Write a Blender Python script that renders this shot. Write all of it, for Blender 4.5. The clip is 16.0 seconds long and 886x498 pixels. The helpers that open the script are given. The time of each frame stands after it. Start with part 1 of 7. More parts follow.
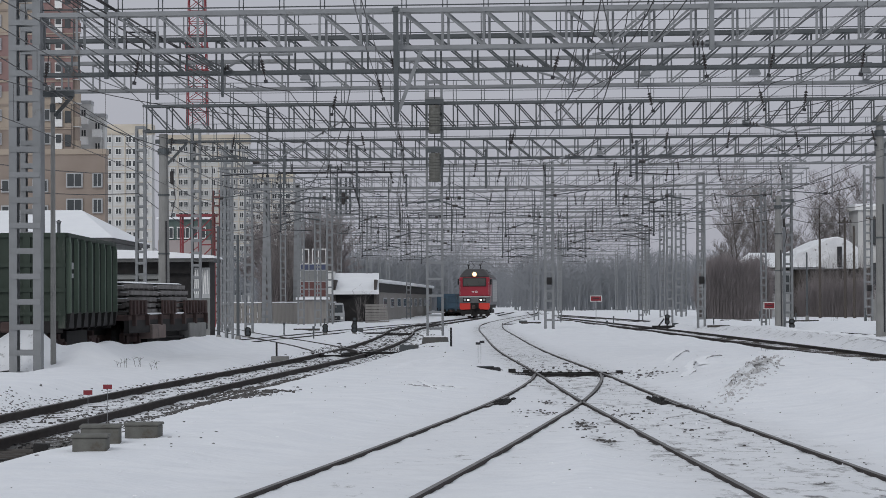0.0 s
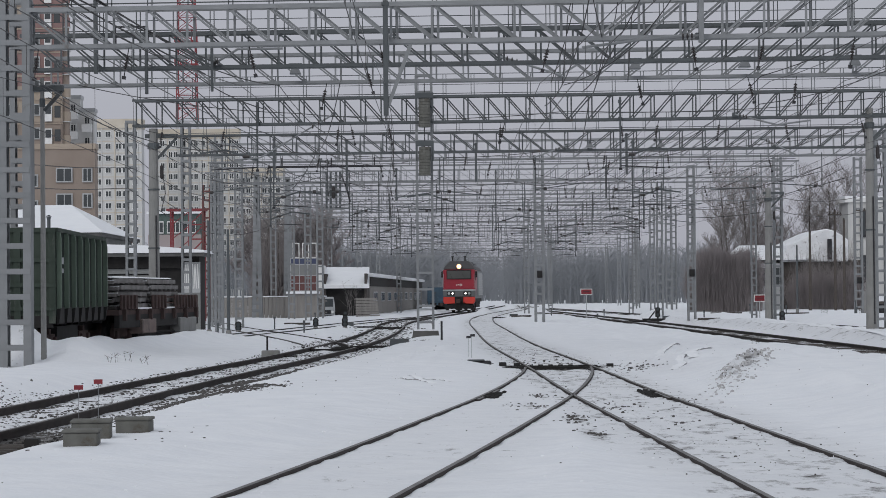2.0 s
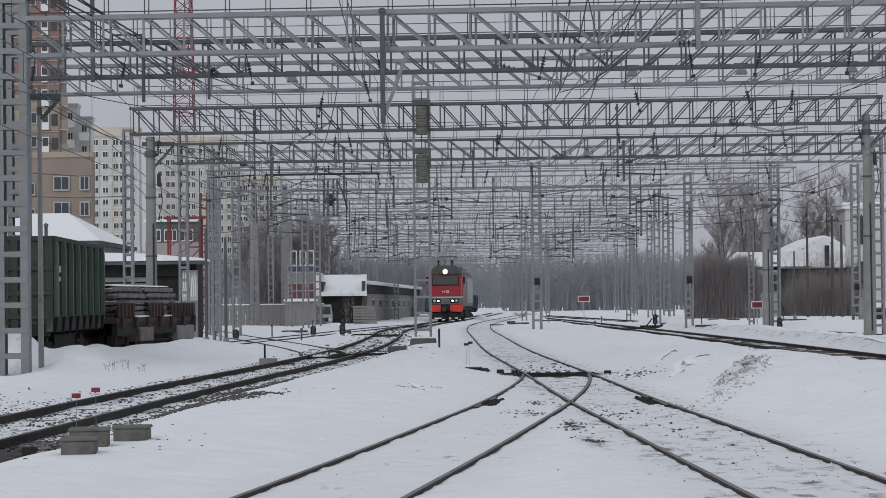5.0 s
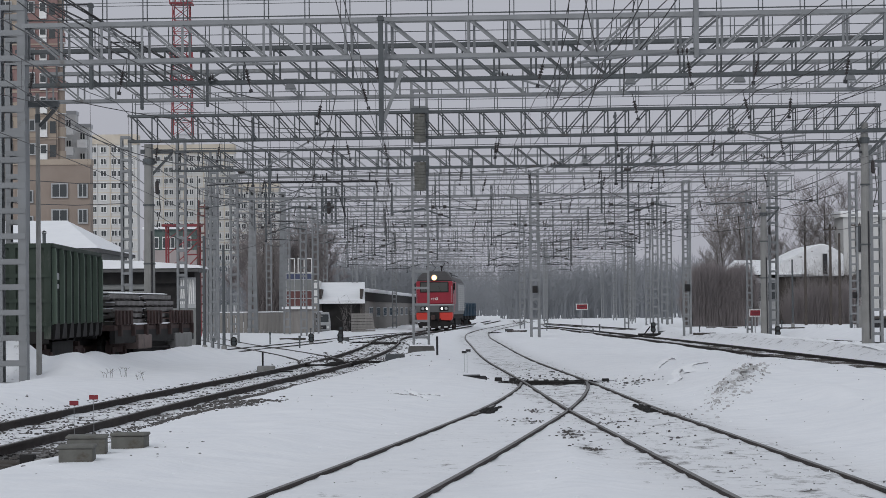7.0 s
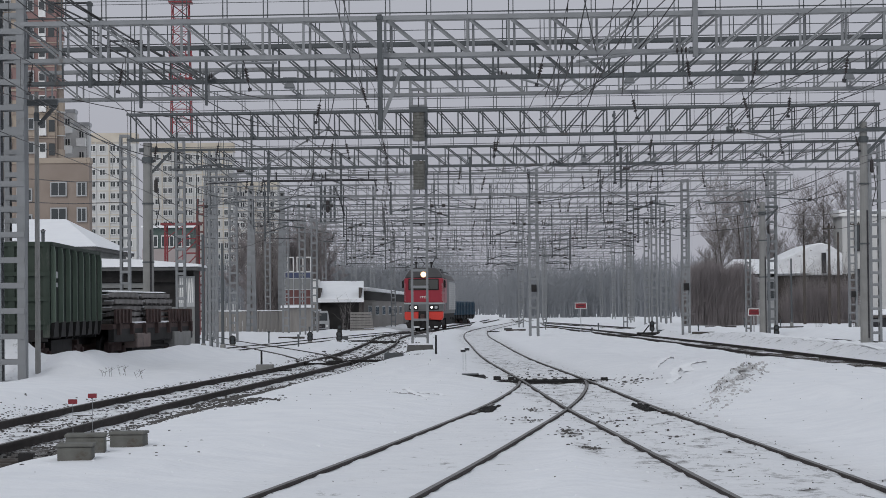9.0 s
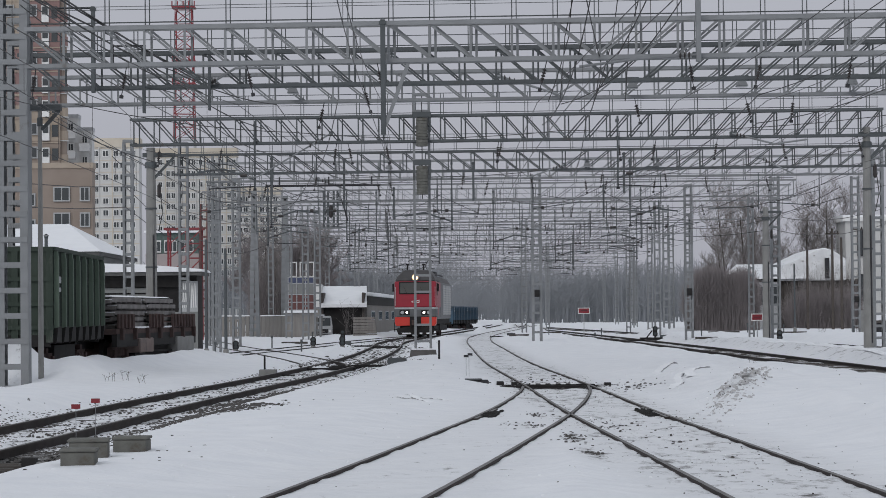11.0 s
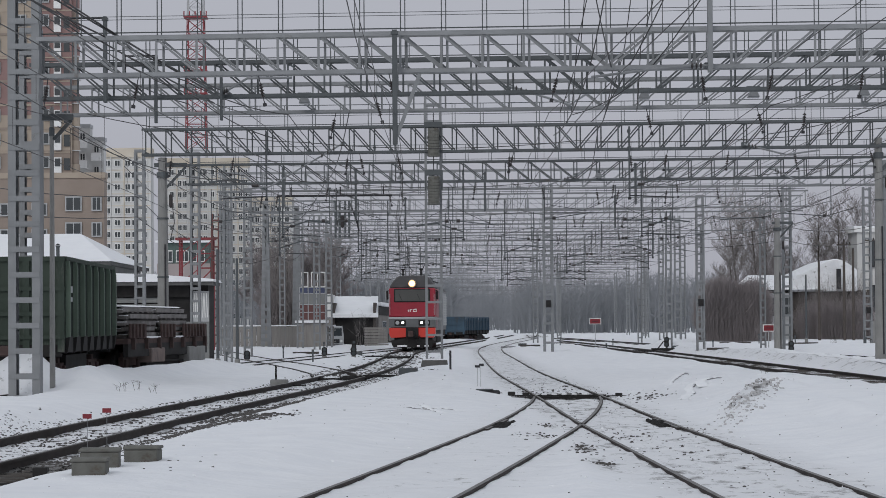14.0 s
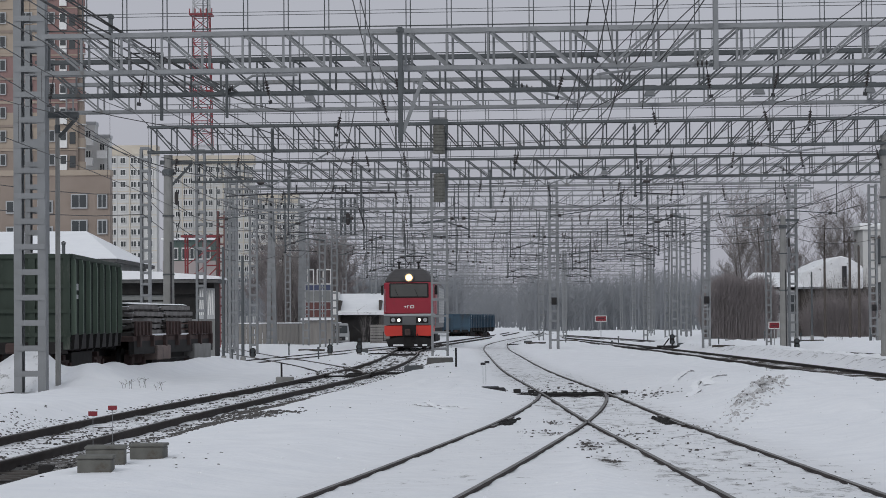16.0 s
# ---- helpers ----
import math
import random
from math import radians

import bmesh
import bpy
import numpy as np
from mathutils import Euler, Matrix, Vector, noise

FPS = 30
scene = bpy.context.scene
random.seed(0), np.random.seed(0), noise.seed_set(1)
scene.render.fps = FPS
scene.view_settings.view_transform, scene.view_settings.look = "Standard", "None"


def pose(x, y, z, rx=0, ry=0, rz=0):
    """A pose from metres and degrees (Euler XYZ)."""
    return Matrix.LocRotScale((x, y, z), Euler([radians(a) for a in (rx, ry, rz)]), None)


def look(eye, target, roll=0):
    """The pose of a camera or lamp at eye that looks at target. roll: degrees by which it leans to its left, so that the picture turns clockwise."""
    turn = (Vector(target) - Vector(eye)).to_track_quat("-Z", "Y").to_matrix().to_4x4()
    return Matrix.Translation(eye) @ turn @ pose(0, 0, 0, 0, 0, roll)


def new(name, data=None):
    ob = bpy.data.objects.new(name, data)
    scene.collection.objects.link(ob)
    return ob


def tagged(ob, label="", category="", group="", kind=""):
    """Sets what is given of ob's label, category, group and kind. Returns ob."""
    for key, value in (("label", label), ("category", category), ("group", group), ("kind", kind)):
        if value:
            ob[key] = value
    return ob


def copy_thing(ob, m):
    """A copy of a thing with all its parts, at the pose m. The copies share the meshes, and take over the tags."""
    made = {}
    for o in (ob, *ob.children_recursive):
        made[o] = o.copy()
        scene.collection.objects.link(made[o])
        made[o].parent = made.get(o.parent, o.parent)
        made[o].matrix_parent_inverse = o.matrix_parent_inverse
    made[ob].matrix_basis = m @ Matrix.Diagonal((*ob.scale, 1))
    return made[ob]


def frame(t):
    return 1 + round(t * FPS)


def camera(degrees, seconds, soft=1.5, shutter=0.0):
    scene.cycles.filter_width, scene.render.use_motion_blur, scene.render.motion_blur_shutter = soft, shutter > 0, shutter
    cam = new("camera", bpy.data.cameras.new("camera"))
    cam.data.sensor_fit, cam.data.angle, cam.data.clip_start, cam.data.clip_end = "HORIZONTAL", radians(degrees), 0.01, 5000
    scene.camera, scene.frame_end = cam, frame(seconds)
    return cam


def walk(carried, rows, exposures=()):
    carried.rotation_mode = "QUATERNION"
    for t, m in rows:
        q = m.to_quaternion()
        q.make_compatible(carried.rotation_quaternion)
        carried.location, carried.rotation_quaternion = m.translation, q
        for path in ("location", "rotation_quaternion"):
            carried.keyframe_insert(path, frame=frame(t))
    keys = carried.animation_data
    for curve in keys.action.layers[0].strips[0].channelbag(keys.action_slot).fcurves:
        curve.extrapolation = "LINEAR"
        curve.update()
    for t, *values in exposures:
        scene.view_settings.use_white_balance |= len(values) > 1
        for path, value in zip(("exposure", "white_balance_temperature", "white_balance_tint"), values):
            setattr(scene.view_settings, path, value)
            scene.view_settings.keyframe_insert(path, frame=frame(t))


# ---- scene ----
cam = camera(18.18, 16.0, soft=0.6)
EYE = (0.0, 0.0, 1.70)


def aim(yaw, up, roll):
    """Pose of the hand-held camera: degrees to the right, degrees up, lean."""
    a, e = radians(yaw), radians(up)
    return look(EYE, (math.sin(a) * 100, math.cos(a) * 100, EYE[2] + math.tan(e) * 100), roll)


AIM = [(0, -0.000, 1.076, -0.300), (0.5, -0.038, 1.052, -0.370), (1, 0.007, 0.992, -0.427), (1.5, 0.096, 0.938, -0.446), (2, 0.200, 0.943, -0.494), (2.5, 0.222, 0.984, -0.539), (3, 0.269, 1.001, -0.602), (3.5, 0.285, 1.013, -0.641), (4, 0.237, 1.030, -0.639), (6.5, 0.306, 1.229, -0.580), (7, 0.297, 1.256, -0.560), (7.5, 0.215, 1.237, -0.573), (8, 0.216, 1.256, -0.565), (8.5, 0.297, 1.254, -0.564), (9, 0.320, 1.231, -0.515), (11.5, 0.202, 1.367, -0.491), (12, 0.111, 1.401, -0.477), (12.5, 0.052, 1.466, -0.511), (13, 0.032, 1.494, -0.456), (13.5, 0.038, 1.526, -0.443), (14, 0.021, 1.551, -0.405), (14.5, -0.015, 1.515, -0.404), (15, -0.006, 1.461, -0.393), (15.5, -0.068, 1.438, -0.427), (16, -0.095, 1.497, -0.412)]
walk(cam, [(t, aim(a, e, r)) for t, a, e, r in AIM], exposures=[(0, 0.0, 6380, 9.6), (16, 0.0, 6380, 9.6)])

# ---------------------------------------------------------------- light
world = bpy.data.worlds.new("overcast_sky")
scene.world = world
world.use_nodes = True
wn, wl = world.node_tree.nodes, world.node_tree.links
wn.clear()
w_out = wn.new("ShaderNodeOutputWorld")
w_bg = wn.new("ShaderNodeBackground")
w_sky = wn.new("ShaderNodeTexSky")
w_sky.sky_type, w_sky.sun_disc = "NISHITA", False
w_sky.sun_elevation, w_sky.sun_rotation, w_sky.dust_density = radians(28), radians(200), 4.0
w_sat = wn.new("ShaderNodeHueSaturation")
w_sat.inputs["Saturation"].default_value, w_sat.inputs["Value"].default_value = 0.35, 0.10
w_co = wn.new("ShaderNodeTexCoord")
w_sep = wn.new("ShaderNodeSeparateXYZ")
w_ramp = wn.new("ShaderNodeValToRGB")
w_ramp.color_ramp.elements[0].position, w_ramp.color_ramp.elements[0].color = 0.0, (0.462, 0.464, 0.52, 1)
w_ramp.color_ramp.elements[1].position, w_ramp.color_ramp.elements[1].color = 1.0, (0.73, 0.77, 0.82, 1)
w_cl = wn.new("ShaderNodeTexNoise")
w_cl.inputs["Scale"].default_value, w_cl.inputs["Detail"].default_value = 5.0, 4.0
w_cm = wn.new("ShaderNodeMapping")
w_cm.inputs["Scale"].default_value = (1, 1, 5)
w_cr = wn.new("ShaderNodeMapRange")
w_cr.inputs["To Min"].default_value, w_cr.inputs["To Max"].default_value = 0.93, 1.07
w_mul = wn.new("ShaderNodeMix")
w_mul.data_type, w_mul.blend_type = "RGBA", "MULTIPLY"
w_mul.inputs[0].default_value = 1.0
w_mix = wn.new("ShaderNodeMix")
w_mix.data_type = "RGBA"
w_mix.inputs[0].default_value = 0.12
wl.new(w_co.outputs["Generated"], w_sep.inputs[0])
wl.new(w_co.outputs["Generated"], w_cm.inputs[0])
wl.new(w_cm.outputs[0], w_cl.inputs["Vector"])
wl.new(w_cl.outputs["Fac"], w_cr.inputs["Value"])
wl.new(w_sep.outputs["Z"], w_ramp.inputs[0])
wl.new(w_ramp.outputs[0], w_mul.inputs[6])
wl.new(w_cr.outputs[0], w_mul.inputs[7])
wl.new(w_sky.outputs[0], w_sat.inputs["Color"])
wl.new(w_mul.outputs[2], w_mix.inputs[6])
wl.new(w_sat.outputs[0], w_mix.inputs[7])
wl.new(w_mix.outputs[2], w_bg.inputs[0])
wl.new(w_bg.outputs[0], w_out.inputs[0])
w_bg.inputs[1].default_value = 0.92

sun = new("sun", bpy.data.lights.new("sun", "SUN"))
sun.data.energy, sun.data.angle, sun.data.color = 0.66, radians(24), (1.0, 0.98, 0.95)
sun.matrix_world = look((0, 0, 60), (17, 47, 33 - 0))

# ---------------------------------------------------------------- materials


def mat(name, base, rough=0.7, metal=0.0, second=None, scale=3.0, amount=0.6, bump=0.0, bscale=40.0,
        dirt=None, dscale=0.6, dlevel=0.55, dsoft=0.12, vary=0.0, stretch=(1, 1, 1)):
    """A surface with two scales of variation: grain between base and second, patches of dirt, fine relief."""
    m = bpy.data.materials.new(name)
    m.use_nodes = True
    n, l = m.node_tree.nodes, m.node_tree.links
    b = n["Principled BSDF"]
    b.inputs["Roughness"].default_value, b.inputs["Metallic"].default_value = rough, metal
    co, mp = n.new("ShaderNodeTexCoord"), n.new("ShaderNodeMapping")
    mp.inputs["Scale"].default_value = stretch
    l.new(co.outputs["Object"], mp.inputs[0])
    vec = mp.outputs[0]
    g = n.new("ShaderNodeTexNoise")
    g.inputs["Scale"].default_value, g.inputs["Detail"].default_value = scale, 6
    l.new(vec, g.inputs["Vector"])
    mr = n.new("ShaderNodeMapRange")
    mr.inputs["From Min"].default_value, mr.inputs["From Max"].default_value = 0.35, 0.65
    mr.inputs["To Max"].default_value = amount
    l.new(g.outputs["Fac"], mr.inputs["Value"])
    mx = n.new("ShaderNodeMix")
    mx.data_type = "RGBA"
    second = second or tuple(c * 0.7 for c in base)
    mx.inputs[6].default_value, mx.inputs[7].default_value = (*base, 1), (*second, 1)
    l.new(mr.outputs[0], mx.inputs[0])
    col = mx.outputs[2]
    if dirt:
        d = n.new("ShaderNodeTexNoise")
        d.inputs["Scale"].default_value, d.inputs["Detail"].default_value = dscale, 8
        d.inputs["Roughness"].default_value = 0.7
        l.new(vec, d.inputs["Vector"])
        dr = n.new("ShaderNodeMapRange")
        dr.inputs["From Min"].default_value, dr.inputs["From Max"].default_value = dlevel, dlevel + dsoft
        l.new(d.outputs["Fac"], dr.inputs["Value"])
        dm = n.new("ShaderNodeMix")
        dm.data_type = "RGBA"
        dm.inputs[7].default_value = (*dirt, 1)
        l.new(dr.outputs[0], dm.inputs[0])
        l.new(col, dm.inputs[6])
        col = dm.outputs[2]
    if vary:
        oi, hs, vr = n.new("ShaderNodeObjectInfo"), n.new("ShaderNodeHueSaturation"), n.new("ShaderNodeMapRange")
        vr.inputs["To Min"].default_value, vr.inputs["To Max"].default_value = 1 - vary, 1 + vary
        l.new(oi.outputs["Random"], vr.inputs["Value"])
        l.new(vr.outputs[0], hs.inputs["Value"])
        l.new(col, hs.inputs["Color"])
        col = hs.outputs[0]
    l.new(col, b.inputs["Base Color"])
    if bump:
        bn, bp = n.new("ShaderNodeTexNoise"), n.new("ShaderNodeBump")
        bn.inputs["Scale"].default_value, bn.inputs["Detail"].default_value = bscale, 5
        l.new(vec, bn.inputs["Vector"])
        l.new(bn.outputs["Fac"], bp.inputs["Height"])
        bp.inputs["Strength"].default_value, bp.inputs["Distance"].default_value = bump, 0.02
        l.new(bp.outputs[0], b.inputs["Normal"])
    return m


def glow(name, colour, strength):
    m = bpy.data.materials.new(name)
    m.use_nodes = True
    b = m.node_tree.nodes["Principled BSDF"]
    b.inputs["Base Color"].default_value = (*colour, 1)
    b.inputs["Emission Color"].default_value, b.inputs["Emission Strength"].default_value = (*colour, 1), strength
    return m


def snow_ground():
    """Snow, dirty and littered with ballast where the attribute 'bed' is high."""
    m = mat("snow_ground", (0.80, 0.81, 0.835), 0.75, second=(0.735, 0.75, 0.785), scale=1.6, amount=0.7, bump=0.7, bscale=9.0)
    n, l = m.node_tree.nodes, m.node_tree.links
    b = n["Principled BSDF"]
    col = b.inputs["Base Color"].links[0].from_socket
    at = n.new("ShaderNodeAttribute")
    at.attribute_name = "bed"
    co = n.new("ShaderNodeTexCoord")
    mp = n.new("ShaderNodeMapping")
    mp.inputs["Scale"].default_value = (1.0, 0.45, 1.0)
    l.new(co.outputs["Object"], mp.inputs[0])
    no = n.new("ShaderNodeTexNoise")
    no.inputs["Scale"].default_value, no.inputs["Detail"].default_value, no.inputs["Roughness"].default_value = 3.2, 9, 0.72
    l.new(mp.outputs[0], no.inputs["Vector"])
    big = n.new("ShaderNodeTexNoise")
    big.inputs["Scale"].default_value, big.inputs["Detail"].default_value = 0.25, 3
    l.new(co.outputs["Object"], big.inputs["Vector"])
    # threshold falls where the bed is bare
    add = n.new("ShaderNodeMath")
    add.operation = "MULTIPLY_ADD"
    add.inputs[1].default_value = 0.30
    l.new(at.outputs["Fac"], add.inputs[0])
    l.new(no.outputs["Fac"], add.inputs[2])
    ad2 = n.new("ShaderNodeMath")
    ad2.operation = "MULTIPLY_ADD"
    ad2.inputs[1].default_value = 0.22
    l.new(big.outputs["Fac"], ad2.inputs[0])
    l.new(add.outputs[0], ad2.inputs[2])
    mr = n.new("ShaderNodeMapRange")
    mr.inputs["From Min"].default_value, mr.inputs["From Max"].default_value = 0.84, 0.98
    l.new(ad2.outputs[0], mr.inputs["Value"])
    # drifted surface: long soft ripples under the grain
    rm, rn, rb = n.new("ShaderNodeMapping"), n.new("ShaderNodeTexNoise"), n.new("ShaderNodeBump")
    rm.inputs["Scale"].default_value = (0.5, 1.0, 1.0)
    rn.inputs["Scale"].default_value, rn.inputs["Detail"].default_value = 1.7, 7
    rb.inputs["Strength"].default_value, rb.inputs["Distance"].default_value = 0.5, 0.13
    l.new(co.outputs["Object"], rm.inputs[0])
    l.new(rm.outputs[0], rn.inputs["Vector"])
    l.new(rn.outputs["Fac"], rb.inputs["Height"])
    fine = b.inputs["Normal"].links[0].from_node
    l.new(rb.outputs[0], fine.inputs["Normal"])
    dirty = n.new("ShaderNodeMix")
    dirty.data_type = "RGBA"
    dirty.inputs[7].default_value = (0.11, 0.106, 0.103, 1)
    l.new(mr.outputs[0], dirty.inputs[0])
    # thin grey film over the whole bed
    film = n.new("ShaderNodeMix")
    film.data_type = "RGBA"
    film.inputs[7].default_value = (0.52, 0.52, 0.53, 1)
    fm = n.new("ShaderNodeMath")
    fm.operation = "MULTIPLY"
    fm.inputs[1].default_value = 0.42
    l.new(at.outputs["Fac"], fm.inputs[0])
    l.new(fm.outputs[0], film.inputs[0])
    l.new(col, film.inputs[6])
    l.new(film.outputs[2], dirty.inputs[6])
    l.new(dirty.outputs[2], b.inputs["Base Color"])
    return m


M_SNOWG = snow_ground()
M_SNOW = mat("snow", (0.83, 0.84, 0.86), 0.75, second=(0.77, 0.78, 0.81), scale=1.2, bump=0.3, bscale=6)
M_ROOFSNOW = mat("patchy_roof_snow", (0.80, 0.81, 0.83), 0.8, second=(0.60, 0.61, 0.63), scale=2.2, bump=0.5, bscale=8, dirt=(0.16, 0.14, 0.135), dscale=2.6, dlevel=0.60, dsoft=0.06)
# dirty crust, also dark enough to stand in for shade on heap and drifts
M_CRUST = mat("dirty_shaded_crust", (0.50, 0.50, 0.51), 0.9, second=(0.24, 0.235, 0.23), scale=7, bump=0.4, bscale=25)
M_BLACKCLOD = mat("black_clods", (0.02, 0.02, 0.02), 1.0, second=(0.012, 0.011, 0.011), scale=9)
M_STEEL = mat("galvanised_steel", (0.225, 0.235, 0.245), 0.6, 0.15, second=(0.155, 0.163, 0.17), scale=1.5, dirt=(0.11, 0.10, 0.09), dscale=1.3, dlevel=0.62, vary=0.10)
M_STEEL2 = mat("painted_steel", (0.082, 0.092, 0.098), 0.65, 0.1, second=(0.055, 0.062, 0.066), scale=1.5, dirt=(0.065, 0.055, 0.05), dscale=1.3, dlevel=0.6, vary=0.12)
M_DARK = mat("dark_steel", (0.055, 0.055, 0.06), 0.6, 0.4, second=(0.03, 0.03, 0.032), scale=4)
M_WIRE = mat("wire_copper", (0.06, 0.058, 0.058), 0.6, 0.3, scale=2)
M_RAILTOP = mat("rail_head", (0.16, 0.155, 0.152), 0.5, 0.3, second=(0.06, 0.054, 0.05), scale=2.0)
M_RAIL = mat("rusty_rail", (0.055, 0.048, 0.046), 0.85, 0.1, second=(0.030, 0.027, 0.026), scale=3)
M_CONC = mat("concrete", (0.25, 0.25, 0.242), 0.9, second=(0.18, 0.18, 0.174), scale=2.0, bump=0.4, bscale=18, dirt=(0.17, 0.165, 0.155), dscale=1.1, dlevel=0.58, vary=0.08)
M_SLEEPER = mat("old_sleeper", (0.095, 0.087, 0.082), 0.9, second=(0.05, 0.045, 0.04), scale=5, bump=0.4)
M_STONE = mat("ballast", (0.115, 0.111, 0.109), 0.95, second=(0.05, 0.045, 0.042), scale=6)
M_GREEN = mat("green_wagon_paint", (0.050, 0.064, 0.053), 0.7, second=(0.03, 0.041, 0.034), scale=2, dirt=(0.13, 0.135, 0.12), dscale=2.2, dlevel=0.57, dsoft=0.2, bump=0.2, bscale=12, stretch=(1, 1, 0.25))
# ribs lighter, wall darker: shade between the ribs is put into both greens
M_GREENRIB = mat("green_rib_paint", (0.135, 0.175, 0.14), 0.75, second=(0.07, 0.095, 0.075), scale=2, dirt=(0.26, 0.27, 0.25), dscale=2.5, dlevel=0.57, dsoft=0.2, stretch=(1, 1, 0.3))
M_GREENSHADE = mat("green_wall_shaded", (0.020, 0.030, 0.024), 0.85, second=(0.013, 0.018, 0.015), scale=1.5, dirt=(0.032, 0.028, 0.024), dscale=1.2, dlevel=0.55)
M_BLUE = mat("blue_wagon_paint", (0.05, 0.10, 0.15), 0.7, second=(0.028, 0.045, 0.065), scale=1, dirt=(0.05, 0.045, 0.04), dscale=0.9, dlevel=0.55)
M_BROWNBOX = mat("faded_brown_paint", (0.20, 0.155, 0.14), 0.85, second=(0.13, 0.10, 0.095), scale=2, dirt=(0.09, 0.08, 0.075), dscale=1.5)
M_SCRUB = mat("dark_scrub_twigs", (0.26, 0.235, 0.236), 0.95, second=(0.185, 0.166, 0.168), scale=0.6)
M_PINK = mat("dull_pink_render", (0.36, 0.315, 0.31), 0.9, second=(0.30, 0.26, 0.255), scale=0.6)
M_ROOFDARK = mat("sooty_roof_paint", (0.055, 0.052, 0.054), 0.6, second=(0.035, 0.033, 0.034), scale=1.4, dirt=(0.08, 0.07, 0.065), dscale=1.2)
# paler than the other glass: a sky reflection is put into the colour
M_SCREEN = mat("windscreen_glass", (0.085, 0.085, 0.08), 0.15, second=(0.06, 0.062, 0.06), scale=0.8)
M_RUST = mat("rusty_iron", (0.095, 0.066, 0.062), 0.85, second=(0.04, 0.032, 0.031), scale=3, bump=0.3)
M_RED = mat("red_paint", (0.30, 0.014, 0.032), 0.35, second=(0.25, 0.012, 0.027), scale=1.2, dirt=(0.22, 0.02, 0.03), dscale=1.5, dlevel=0.6)
M_ORANGE = mat("orange_red_paint", (0.60, 0.036, 0.022), 0.4, second=(0.50, 0.03, 0.02), scale=1.2)
M_GREY = mat("grey_paint", (0.11, 0.115, 0.12), 0.45, second=(0.08, 0.083, 0.087), scale=1.4)
M_LGREY = mat("light_grey_paint", (0.40, 0.41, 0.42), 0.45, second=(0.30, 0.31, 0.32), scale=1.4)
M_BLACK = mat("black_iron", (0.030, 0.029, 0.029), 0.7, second=(0.017, 0.016, 0.016), scale=3)
M_GLASS = mat("dark_glass", (0.05, 0.058, 0.062), 0.12, second=(0.04, 0.045, 0.05), scale=0.8)
M_LAMP = glow("lit_headlamp", (1.0, 0.86, 0.60), 5.0)
# glow for a rim that stands in for the headlamp's warm halo
M_HALO = glow("lamp_halo", (1.0, 0.55, 0.22), 0.9)
M_LAMP2 = glow("lit_marker_lamp", (1.0, 0.97, 0.92), 3.2)
M_WHITE = mat("white_paint", (0.75, 0.75, 0.74), 0.6, second=(0.65, 0.65, 0.64), scale=3)
M_SIGNRED = mat("sign_red", (0.21, 0.014, 0.024), 0.55, second=(0.16, 0.013, 0.022), scale=4)
M_BARK = mat("bark", (0.10, 0.088, 0.08), 0.95, second=(0.06, 0.053, 0.05), scale=3)
M_TWIG = mat("twigs", (0.23, 0.213, 0.208), 0.95, second=(0.17, 0.157, 0.153), scale=1)
# pale blue-grey: the haze of distance is put into this colour
M_HAZEWOOD = mat("far_woods", (0.25, 0.262, 0.28), 0.95, second=(0.18, 0.19, 0.204), scale=0.05)
M_BRICK = mat("brown_brick", (0.285, 0.235, 0.20), 0.9, second=(0.235, 0.19, 0.16), scale=0.4, bump=0.2)
M_BRICKRED = mat("red_brown_brick", (0.27, 0.175, 0.165), 0.9, second=(0.23, 0.15, 0.14), scale=0.4)
M_BRICKTAN = mat("tan_brick", (0.38, 0.32, 0.26), 0.9, second=(0.32, 0.265, 0.215), scale=0.4)
M_PANEL = mat("white_panel_wall", (0.57, 0.57, 0.56), 0.9, second=(0.48, 0.48, 0.475), scale=0.2)
M_CREAM = mat("cream_wall", (0.58, 0.53, 0.45), 0.9, second=(0.42, 0.36, 0.28), scale=0.2)
M_SIDING = mat("grey_siding", (0.24, 0.247, 0.243), 0.8, second=(0.18, 0.185, 0.182), scale=0.8, dirt=(0.10, 0.095, 0.09), dscale=0.4, dlevel=0.58)
M_DARKWALL = mat("dark_brown_wall", (0.10, 0.09, 0.085), 0.9, second=(0.07, 0.062, 0.058), scale=0.6)
M_ROOFEDGE = mat("roof_edge", (0.10, 0.10, 0.10), 0.8, second=(0.06, 0.06, 0.06))
M_REDSTEEL = mat("red_lattice", (0.25, 0.04, 0.05), 0.7, second=(0.18, 0.035, 0.04), scale=1)
M_WOOD = mat("weathered_boards", (0.27, 0.258, 0.245), 0.9, second=(0.18, 0.17, 0.16), scale=1.5, stretch=(4, 4, 0.5))
M_INSUL = mat("dark_insulator", (0.030, 0.025, 0.025), 0.4, second=(0.02, 0.017, 0.017))
M_BLUEP = mat("blue_panel", (0.06, 0.075, 0.145), 0.6)
M_REDDULL = mat("faded_red_paint", (0.15, 0.065, 0.062), 0.8, second=(0.105, 0.05, 0.048))
M_PANELRAIL = mat("grey_track_panel", (0.24, 0.23, 0.225), 0.9, second=(0.11, 0.104, 0.10), scale=3, bump=0.3)
M_BOX = mat("cable_box_concrete", (0.16, 0.16, 0.148), 0.9, second=(0.095, 0.095, 0.086), scale=5, bump=0.5, bscale=20, dirt=(0.09, 0.075, 0.06), dscale=3.0, dlevel=0.56)
M_FOOT = mat("stained_footing", (0.11, 0.108, 0.104), 0.9, second=(0.07, 0.068, 0.066), scale=3, bump=0.4, bscale=15)
M_GREENP = mat("dark_green_cladding", (0.09, 0.13, 0.12), 0.7)

